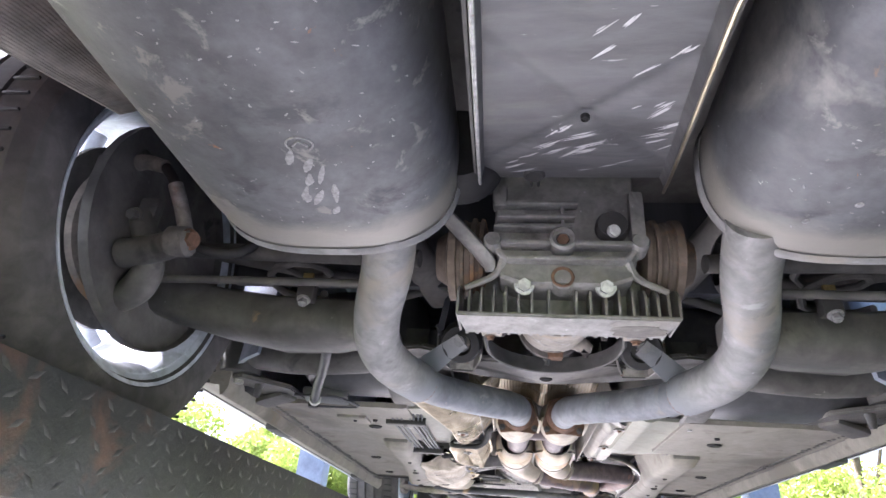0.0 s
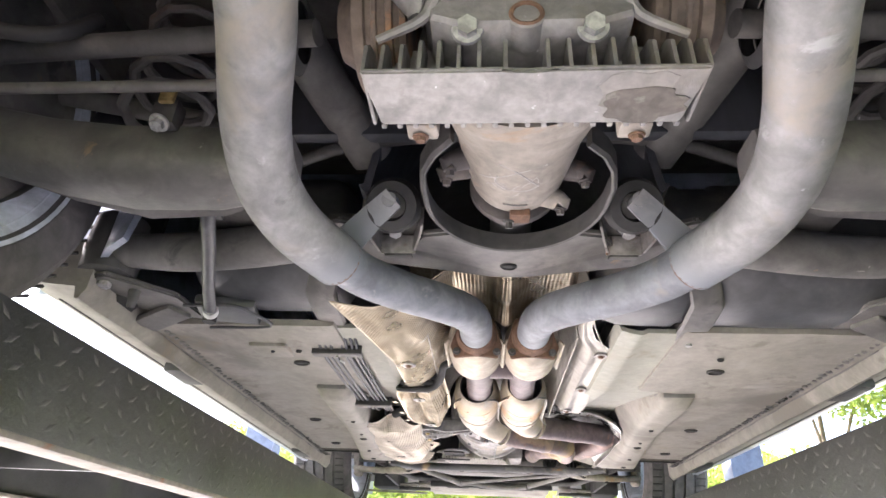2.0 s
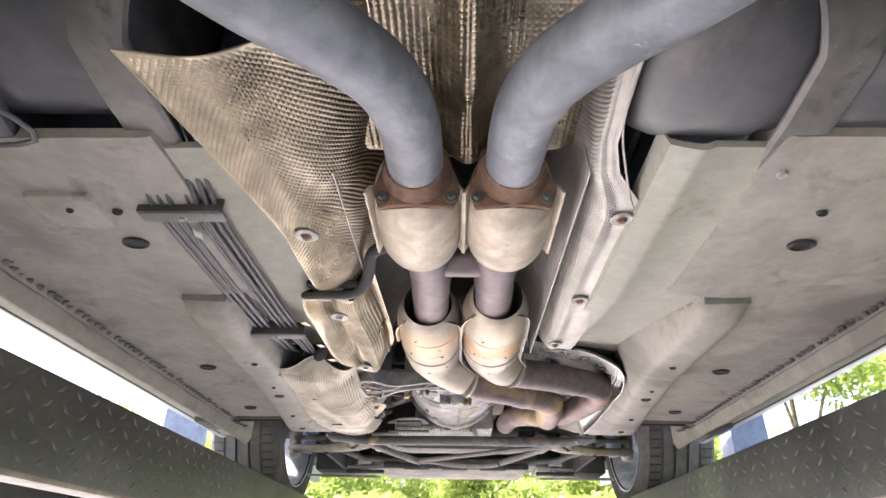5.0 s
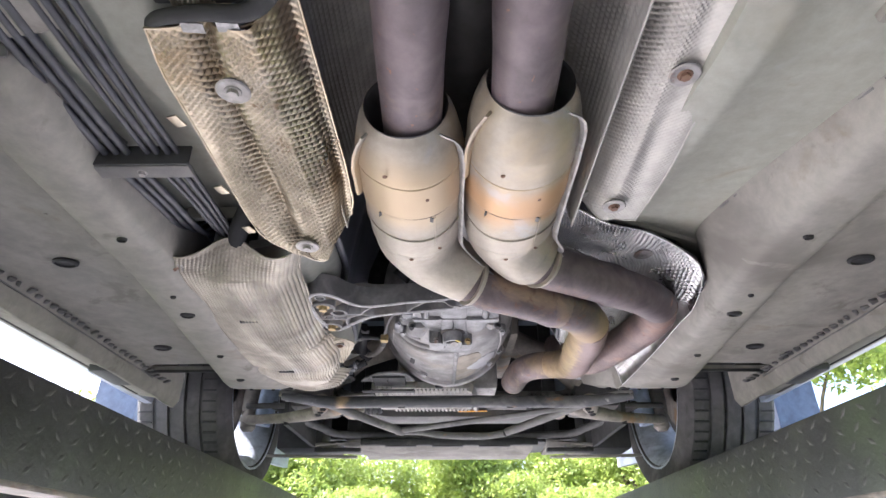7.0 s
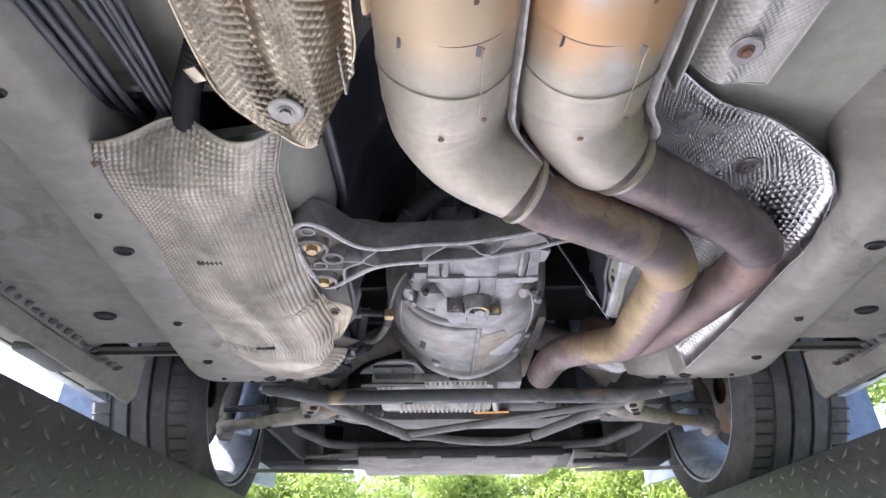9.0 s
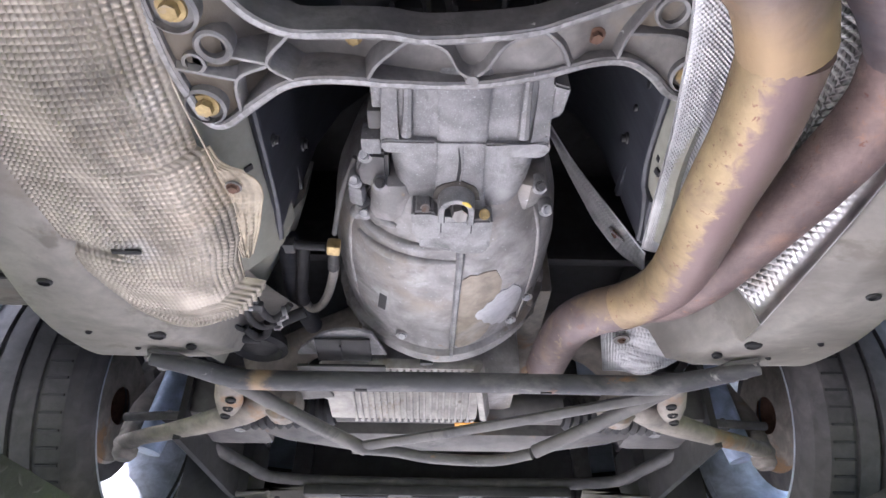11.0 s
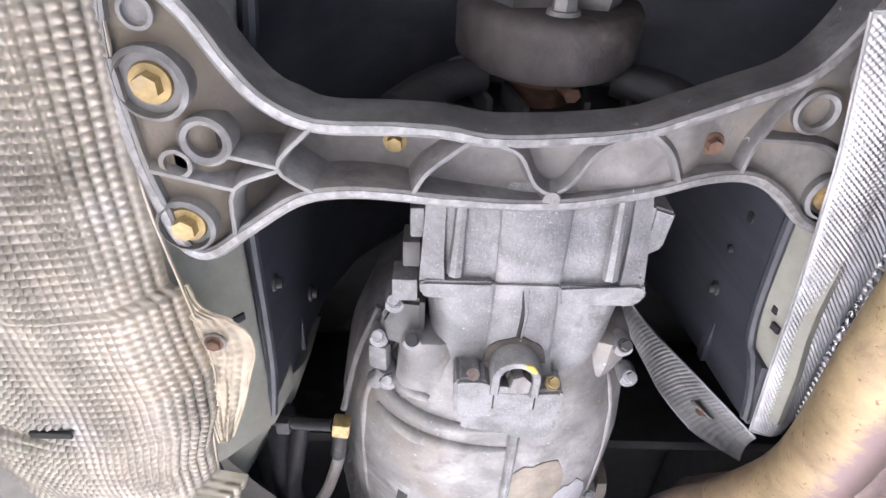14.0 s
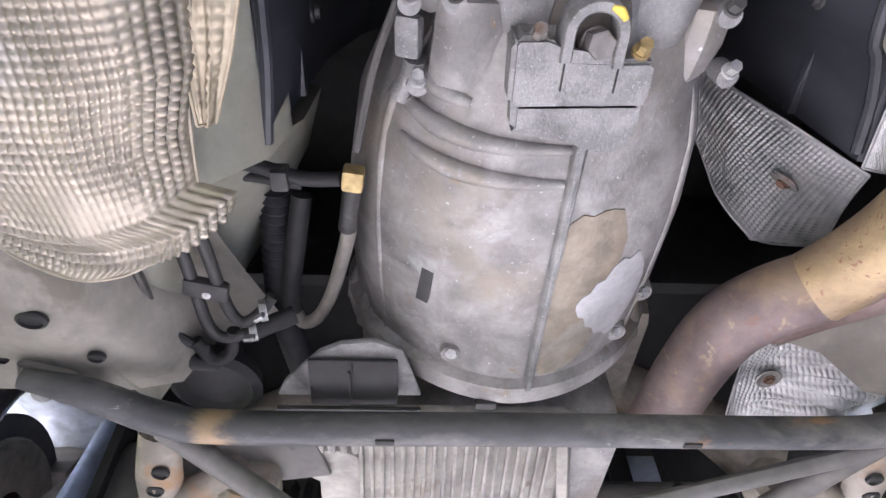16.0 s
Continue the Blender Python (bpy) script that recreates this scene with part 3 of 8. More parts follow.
# ---- lift: two runways, posts, cross beams ----
def lug_mesh(side, y0, y1, x_face):
    """Raised tread-plate lugs on the inner face and the underside lip of a runway."""
    verts, faces = [], []
    rows = 5
    n = int((y1 - y0) / 0.034)
    for i in range(n):
        for j in range(rows):
            y, z = y0 + (i + 0.5 * (j % 2)) * 0.034, 1.376 + j * 0.0195
            up = (i + j) % 2
            dy, dz = (0.008, 0.0055) if up else (0.008, -0.0055)
            k = len(verts)
            px, pz = -dz * 0.32, dy * 0.32
            xo = x_face - side * 0.0010
            verts += [(x_face, y - dy, z - dz), (x_face, y + px, z + pz), (x_face, y + dy, z + dz), (x_face, y - px, z - pz), (xo, y, z)]
            faces += [(k, k + 1, k + 4), (k + 1, k + 2, k + 4), (k + 2, k + 3, k + 4), (k + 3, k, k + 4)]
    me = bpy.data.meshes.new("lugs")
    me.from_pydata(verts, [], faces)
    return me


def runway(side, x0):
    t = thing("lift_runway", "dark painted tread-plate lift runway with rust and scuffs", "vehicle lift", "runways of the lift")
    xc = side * (x0 + 0.245)
    part("deck", box(xc, 1.9, 1.4635, 0.484, 5.6, 0.006, 0.001), RUNWAY, t)
    part("inner_side", box(side * (x0 + 0.003), 1.9, 1.414, 0.006, 5.6, 0.104, 0.002), RUNWAY, t)
    part("outer_side", box(side * (x0 + 0.487), 1.9, 1.414, 0.006, 5.6, 0.104, 0.002), RUNWAY, t)
    part("bottom_lip", box(side * (x0 + 0.02), 1.9, 1.3605, 0.04, 5.6, 0.007, 0.002), EDGE, t, "bare worn steel lip")
    part("lip", box(side * (x0 + 0.47), 1.9, 1.3605, 0.04, 5.6, 0.007, 0.002), EDGE, t)
    part("lugs", lug_mesh(side, -0.85, 4.65, side * x0), LUG, t, kind="stuff")
    for y in (-0.6, 0.4, 1.4, 2.4, 3.4, 4.4):
        part("stiffener", box(xc, y, 1.427, 0.46, 0.008, 0.066, 0.001), RUNWAY, t)
    return t


runway(-1, 0.447)
runway(1, 0.463)


def lift_post(x, y):
    t = thing("lift_post", "blue painted steel post of the lift", "vehicle lift", "posts of the lift")
    part("column", join(box(x, y, 1.1, 0.16, 0.012, 2.2, 0.003), box(x - 0.074, y + 0.06, 1.1, 0.012, 0.12, 2.2, 0.003), box(x + 0.074, y + 0.06, 1.1, 0.012, 0.12, 2.2, 0.003)), POSTPAINT, t)
    part("foot_plate", box(x, y + 0.05, 0.015, 0.34, 0.3, 0.02, 0.003), POSTPAINT, t)
    for sx in (-0.13, 0.13):
        for sy in (-0.06, 0.16):
            part("anchor_bolt", hexbolt((x + sx, y + sy, 0.025), (0, 0, 1), 0.012, 0.012), BOLT, t)


for x in (-1.26, 1.27):
    lift_post(x, 3.62)
    lift_post(x, -0.95)
for y in (3.67, -0.9):
    cb = part("lift_cross_beam", box(0, y, 1.285, 2.40, 0.12, 0.13, 0.004), POSTPAINT)
    tagged(cb, "blue painted steel cross beam under the runways", "vehicle lift", "cross beams of the lift")


# ---- car shell ----
ARCH = ((0.855, 1.79), (3.30, 1.80))
shell = thing("car_body", "silver-blue car body with a dusty grey underside", "car")


def body_side(side):
    """Outer skin of one side with two wheel arches."""
    x0 = side * 0.79
    ys = np.linspace(-0.15, 4.02, 110)
    rings = []
    for y in ys:
        low = 1.655
        for cy, cz in ARCH:
            r = 0.375
            if abs(y - cy) < r:
                low = max(low, cz + math.sqrt(r * r - (y - cy) ** 2))
        bulge = 0.03 * math.sin(math.pi * (y + 0.15) / 4.17)
        end = 1 - 0.10 * max(0, (y - 3.6) / 0.42) ** 2 - 0.07 * max(0, (0.3 - y) / 0.45) ** 2
        zt = 2.32
        rings.append([Vector(((x0 + side * bulge * math.sin(math.pi * k / 8) * 1.6) * end, y, low + (zt - low) * k / 8)) for k in range(9)])
    inner = [[v - Vector((side * 0.02, 0, 0)) for v in r[::-1]] for r in rings]
    return loft([a + b for a, b in zip(rings, inner)])


for side in (-1, 1):
    part("side_panel", body_side(side), PAINT, shell, "silver-blue painted side panel")
hood = [[Vector((x, y, z + 0.02 * math.cos(x * 1.9))) for x in np.linspace(-0.8, 0.8, 13)] + [Vector((x, y, z - 0.03)) for x in np.linspace(0.8, -0.8, 13)]
        for y, z in ((-0.15, 2.3), (0.3, 2.34), (0.9, 2.34), (1.0, 2.36), (2.3, 2.36), (2.5, 2.34), (3.5, 2.3), (4.02, 2.18))]
part("top_panel", loft(hood), PAINT, shell, "silver-blue painted upper panel")
part("hood_liner", box(0, 3.28, 2.215, 1.46, 1.36, 0.012, 0.003), PLASTIC, shell, "black liner under the hood")
part("bulkhead_liner", box(0, 2.62, 2.14, 1.3, 0.9, 0.012, 0.003), PLASTIC, shell)
part("rear_panel", box(0, -0.16, 2.06, 1.5, 0.04, 0.5, 0.015), PAINT, shell)
part("front_panel", box(0, 4.03, 1.98, 1.36, 0.04, 0.42, 0.015), PAINT, shell)
part("roof", loft([[Vector((x, y, z)) for x, z in ((-0.68, 2.34), (-0.56, 2.68), (0.56, 2.68), (0.68, 2.34))] for y in (1.05, 1.2, 2.0, 2.35)]), PLASTIC, shell, "dark folding roof")


# underside panels
def rail_x(y):
    return float(np.interp(y, (1.73, 1.80, 2.10, 2.40, 2.60, 2.70, 2.80), (0.418, 0.423, 0.428, 0.456, 0.478, 0.50, 0.515)))


def rail_in(y):
    return float(np.interp(y, (1.73, 2.05, 2.20, 2.35, 2.58, 2.70, 2.82), (0.360, 0.354, 0.368, 0.385, 0.392, 0.365, 0.335)))


FLOOR = 1.643


def inner_z(y):
    """The inner floor rises ahead of the seats' cross member."""
    return 1.646 + 0.150 * max(0.0, y - 1.75)


def floor_sheet(side):
    """The outer floor pan with a shallow step, swages and a turned-down outer edge."""
    ys = np.linspace(1.36, 2.60, 60)
    rings = []
    for y in ys:
        xi = rail_x(y) - 0.01 if y > 1.735 else 0.30
        swage = 0.004 * (math.tanh((y - 1.66) * 120) + 1) / 2
        cross = [(xi, 0.03), (xi + 0.002, 0.002), (xi + 0.012, 0), (max(0.445, xi + 0.03), 0), (0.50, 0.001), (0.56, 0.0), (0.622, 0.0), (0.634, -0.005), (0.642, 0.006)]
        front = 0.0 if y < 2.565 else (y - 2.565) * 0.5
        rings.append([Vector((side * x, y, FLOOR + z + swage * (0.45 < x < 0.63) + front)) for x, z in cross])
    up = [[v + Vector((0, 0, 0.012)) for v in r[::-1]] for r in rings]
    return loft([a + b for a, b in zip(rings, up)])


def frame_rail(side):
    """Hat-section frame rail along the floor, rounded off at the front."""
    rings = []
    for y in np.linspace(1.735, 2.83, 56):
        k = min(1.0, (y - 1.735) / 0.035)
        h = 0.022 * (k * k * (3 - 2 * k)) + 0.001
        rise = 0.042 * max(0, (y - 2.60) / 0.20) ** 1.4
        xo, xi = rail_x(y), rail_in(y)
        zb = FLOOR - h + rise
        slope = 0.07 * min(1, max(0, (y - (2.58 if side < 0 else 2.68)) / 0.08))
        xs = float(np.interp(y, (1.735, 1.80, 1.95, 2.10, 2.30, 2.58), (0.362, 0.350, 0.334, 0.328, 0.345, 0.375)))
        zs = max(inner_z(min(y, 2.3)), zb + 0.006)
        top = xi - 0.030 - slope
        if side < 0 and y < 2.20:
            xi += 0.012 * min(1, max(0, (y - 1.80) / 0.08)) * min(1, (2.20 - y) / 0.06)
            xs, top = xi - 0.010, xi - 0.012
        if side > 0 and 2.14 < y < 2.70:
            k = min(1, (y - 2.14) / 0.05)
            rim, rz = [float(np.interp(y, (2.19, 2.26, 2.48, 2.64, 2.70), q)) for q in ((0.358, 0.367, 0.366, 0.352, 0.344), (1.655, 1.650, 1.640, 1.628, 1.626))]
            xs, zs, top = xs + (rim + 0.003 - xs) * k, zs + (rz + 0.004 - zs) * k, top + (rim + 0.006 - top) * k
            slope *= 1 - k
        rings.append([Vector((side * x, y, z)) for x, z in ((xo + 0.014, FLOOR + 0.001 + rise), (xo + 0.004, zb + 0.007), (xo - 0.004, zb + 0.001), (xo - 0.012, zb), ((xo + xi) / 2, zb - 0.001), (xi + 0.012, zb), (xi + 0.004, zb + 0.003), (xi - 0.004 - slope * 0.3, zb + 0.010), (min(xs, xi - 0.006) - slope * 0.5, zs), (top, zb + 0.085), (xo + 0.006, zb + 0.085))])
    return loft(rings)


def sill(side):
    """Outer sill with its pinch-weld seam."""
    rings = []
    for y in np.linspace(1.18, 2.775, 34):
        k = 0.002 * math.sin(y * 37)
        rings.append([Vector((side * x, y, z)) for x, z in ((0.640, 1.70), (0.641, 1.628), (0.650 + k, 1.612), (0.656 + k, 1.612), (0.661, 1.632), (0.70, 1.635), (0.75, 1.643), (0.785, 1.668), (0.80, 1.72), (0.78, 1.74))])
    return loft(rings)


def grommet(x, y, z, r, flat=0.75):
    bm = lathe([(r * 1.0, 0.001), (r * 1.0, -0.002), (r * 0.8, -0.0035), (r * 0.72, -0.001), (0.001, -0.001)], (0, 0, 0), "z", 20)
    bmesh.ops.scale(bm, vec=(1, flat, 1), verts=bm.verts)
    bmesh.ops.translate(bm, vec=(x, y, z), verts=bm.verts)
    return bm


def notches(side):
    """Dabs of underseal between the spot welds of the sill seam."""
    rs = random.Random(7 + side)
    bm, y = None, 1.40
    while y < 2.68:
        l = rs.uniform(0.006, 0.013)
        b = box(side * (0.627 + rs.uniform(-0.003, 0.003)), y, FLOOR - 0.0005, rs.uniform(0.014, 0.026), l, 0.004, 0.0019, (0, 0, side * rs.uniform(28, 48)))
        bm = b if bm is None else join(bm, b)
        y += rs.uniform(0.016, 0.024)
    return bm


for side in (-1, 1):
    part("floor_panel", floor_sheet(side), UNDER, shell, "dusty grey floor panel")
    part("frame_rail", frame_rail(side), UNDER, shell, "dusty grey frame rail", 70)
    part("sill", sill(side), UNDER, shell, "dusty grey sill")
    inner = []
    for y in np.linspace(1.385, 2.05 if side < 0 else 2.30, 40):
        x0 = 0.196 if side < 0 else float(np.interp(y, (1.98, 2.02, 2.09, 2.13, 2.18, 2.22, 2.28, 2.30), (0.196, 0.14, 0.17, 0.235, 0.315, 0.345, 0.360, 0.366)))
        z, xr = inner_z(y) + 0.004, 0.372
        bead = 0.004 * math.exp(-((y - 1.72) / 0.012) ** 2)
        line = [(x0, z + 0.020), (x0 + 0.006, z + 0.004), (x0 + 0.02, z), (x0 + 0.035, z - 0.003), (x0 + 0.042, z - 0.003), (x0 + 0.05, z + 0.001), (max(x0 + 0.06, 0.30), z + bead), (max(x0 + 0.07, 0.335), z), (max(x0 + 0.08, xr), z)]
        inner.append([Vector((side * x, y, q)) for x, q in line] + [Vector((side * x, y, q + 0.008)) for x, q in line[::-1]])
    part("inner_floor", loft(inner), GREENISH, shell, "pale painted inner floor")
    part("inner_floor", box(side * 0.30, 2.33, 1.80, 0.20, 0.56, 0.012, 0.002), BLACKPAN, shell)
    if side < 0:
        part("inner_step", box(-0.27, 2.05, 1.728, 0.16, 0.008, 0.1, 0.002), GREENISH, shell)
    part("floor_lip", box(side * 0.392, 1.7335, FLOOR - 0.003, 0.066, 0.004, 0.010, 0.0015, (20, 0, side * -4)), SUBF, shell)
    if side < 0:
        part("floor_emboss", box(-0.452, 1.487, FLOOR + 0.001, 0.075, 0.07, 0.016, 0.0075), UNDER, shell)
        part("emboss_hole", grommet(-0.447, 1.478, FLOOR - 0.0065, 0.004, 1), RUBBER, shell)
    for x, y, r in ((0.415, 1.565, 0.017), (0.527, 2.106, 0.017), (0.546, 2.454, 0.016), (0.40, 1.49, 0.006)):
        part("floor_plug", grommet(side * x, y, FLOOR + (0.0035 if y > 1.67 else -0.0015), r), RUBBER, shell, "black rubber floor plug")
    for y, r in ((1.995, 0.006), (2.158, 0.004), (2.226, 0.011), (2.42, 0.006), (2.57, 0.008)):
        part("rail_hole_plug", grommet(side * (rail_x(y) * 0.5 + rail_in(y) * 0.5), y, FLOOR - 0.0235, r), RUBBER, shell)
    for x, y, r in ((0.374, 2.712, 0.011), (0.425, 2.772, 0.004), (0.352, 2.765, 0.007), (0.452, 2.70, 0.004)):
        part("rail_hole_plug", grommet(side * x, y, FLOOR - 0.0232 + 0.042 * ((y - 2.60) / 0.20) ** 1.4, r), RUBBER, shell)
    part("seam_edge", tube([(side * 0.637, y, FLOOR - 0.003 + 0.001 * math.sin(40 * y)) for y in np.linspace(1.42, 2.62, 40)], 0.0024, 6, 1), SUBF, shell, "dark underseal along the sill seam")
    part("seam_notches", notches(side), SUBF, shell, "ragged dark underseal notches", kind="stuff")
    part("sill_line", tube([(side * 0.735, y, 1.6405) for y in np.linspace(1.25, 2.76, 12)], 0.0022, 6, 1), PLASTIC, shell)
    for k in range(9):
        q = [(0.354 - 0.026 * w, 1.762 + 0.30 * w) for w in (k / 9, (k + 0.6) / 9)]
        part("seam_dash", tube([(side * x, y, inner_z(y) + 0.0015) for x, y in q], 0.0016, 6, 1), SUBF, shell)
    part("jack_pad", box(side * 0.685, 1.62, 1.628, 0.05, 0.11, 0.02, 0.006), PLASTIC, shell)
    part("jack_pad", box(side * 0.695, 2.58, 1.634, 0.05, 0.11, 0.02, 0.006), PLASTIC, shell)
    # front bulkhead flap behind the front wheel, inner wings, wheel liners
    part("wheel_liner", loft([[Vector((side * x, 3.30 - 0.37 * math.cos(a), 1.80 + 0.37 * math.sin(a))) for x in (0.47, 0.60, 0.775)] + [Vector((side * x, 3.30 - 0.38 * math.cos(a), 1.80 + 0.38 * math.sin(a))) for x in (0.775, 0.60, 0.47)] for a in np.linspace(0.5, 3.3, 24)]), PLASTIC, shell, "black plastic wheel arch liner")
    part("wheel_liner", loft([[Vector((side * x, 0.855 - 0.37 * math.cos(a), 1.79 + 0.37 * math.sin(a))) for x in (0.58, 0.65, 0.775)] + [Vector((side * x, 0.855 - 0.38 * math.cos(a), 1.79 + 0.38 * math.sin(a))) for x in (0.775, 0.65, 0.58)] for a in np.linspace(0.25, 3.4, 24)]), PLASTIC, shell)
    part("splash_flap", loft([[Vector((side * x, y, z)) for y, z in ((2.598, 1.6425), (2.606, 1.648), (2.66, 1.662), (2.73, 1.690), (2.735, 1.697), (2.66, 1.669), (2.60, 1.656))] for x in (0.455, 0.47, 0.55, 0.625, 0.64)]), UNDER, shell, "grey flap behind the front wheel")
    part("flap_edge", box(side * 0.55, 2.598, 1.6445, 0.19, 0.004, 0.006, 0.001), PLASTIC, shell)
    part("inner_wing", box(side * 0.47, 3.15, 2.0, 0.02, 0.95, 0.36, 0.004), PLASTIC, shell)
    if side < 0:
        part("front_web", loft([[Vector((side * x, y, z)) for x, z in pts] for y, pts in ((2.632, ((0.37, 1.645), (0.31, 1.69), (0.235, 1.74), (0.205, 1.80), (0.20, 1.87), (0.21, 1.87), (0.38, 1.66))), (2.70, ((0.365, 1.65), (0.315, 1.70), (0.25, 1.75), (0.225, 1.81), (0.22, 1.88), (0.23, 1.88), (0.375, 1.665))), (2.79, ((0.35, 1.66), (0.32, 1.715), (0.285, 1.76), (0.27, 1.82), (0.265, 1.89), (0.275, 1.89), (0.36, 1.675))), (2.86, ((0.34, 1.675), (0.325, 1.74), (0.315, 1.79), (0.31, 1.84), (0.305, 1.90), (0.315, 1.90), (0.35, 1.69))))]), GREENISH, shell, "pale painted inner web")
    part("rear_inner_wing", box(side * 0.585, 0.8, 2.0, 0.015, 1.2, 0.24, 0.004), SUBF, shell)
    part("rear_floor", box(side * 0.36, 0.62, 1.985, 0.45, 1.5, 0.015, 0.003), SUBF, shell)
    part("rear_wheel_panel", loft([[Vector((side * x, y, z)) for y, z in ((1.222 - k * 0.10, 1.655 + k * 0.03), (1.235 - k * 0.10, 1.655 + k * 0.03), (1.235 - k * 0.05, 1.90), (1.215 - k * 0.05, 1.90))] for x, k in ((0.775, 0.0), (0.70, 0.0), (0.65, 0.35), (0.60, 0.8), (0.568, 1.0))]), PAINT, shell, "silver-blue painted panel ahead of the wheel")
tun = []
for y, w, r, e in ((1.05, 0.19, 0.19, 0), (1.30, 0.19, 0.19, 0), (1.9, 0.190, 0.195, 0), (2.10, 0.178, 0.198, 0), (2.26, 0.179, 0.197, 0), (2.31, 0.190, 0.196, 1), (2.37, 0.202, 0.195, 1), (2.40, 0.202, 0.1955, 1), (2.46, 0.2035, 0.198, 1), (2.49, 0.2045, 0.200, 1), (2.533, 0.206, 0.2065, 1), (2.540, 0.2065, 0.208, 0.1), (2.61, 0.214, 0.216, 0)):
    k = float(np.interp(y, (2.31, 2.37), (0.55, 1.0)))
    side_of = lambda v, low: [(v + 0.006 - 0.008 * low, 1.716 + 0.026 * low), (v - 0.003 * low, 1.718 + 0.026 * low), (v - 0.006, 1.76), (v - 0.010, 1.80), (v - 0.020, 1.80 + 0.08 * k), (v - 0.045, 1.80 + 0.15 * k), (v - 0.09, 1.80 + 0.21 * k), (v - 0.15, 1.80 + 0.235 * k)]
    prof = side_of(r, e) + [(-x, z) for x, z in side_of(w, 0)[::-1]]
    tun.append([Vector((x, y, z)) for x, z in prof] + [Vector((x * 1.05, y, z + 0.012)) for x, z in prof[::-1]])
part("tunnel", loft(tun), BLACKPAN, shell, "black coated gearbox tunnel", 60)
part("mat_edge", tube([(-0.181, 2.10, 1.7165), (-0.180, 2.25, 1.7165), (-0.191, 2.31, 1.7165), (-0.203, 2.375, 1.7165), (-0.2045, 2.42, 1.7165), (-0.2075, 2.54, 1.7165), (-0.215, 2.61, 1.7165)], 0.0045, 8, 4), BLACKPAN, shell)
part("mat_edge", tube([(0.190, 2.36, 1.742), (0.192, 2.42, 1.742), (0.1965, 2.49, 1.742), (0.203, 2.530, 1.741), (0.206, 2.541, 1.734), (0.210, 2.57, 1.724), (0.214, 2.604, 1.720)], 0.0045, 8, 4), BLACKPAN, shell)
part("rear_deck", box(0, 0.45, 2.0, 0.5, 1.3, 0.012, 0.002), SUBF, shell)
# nearly black panel closes the cavity, its colour standing in for deep shade
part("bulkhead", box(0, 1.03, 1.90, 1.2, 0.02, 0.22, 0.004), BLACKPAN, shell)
part("front_bulkhead", box(0, 2.92, 2.1, 0.95, 0.02, 0.36, 0.004), PLASTIC, shell)
part("rear_valance", box(0, -0.12, 1.80, 1.45, 0.03, 0.28, 0.01), PLASTIC, shell)


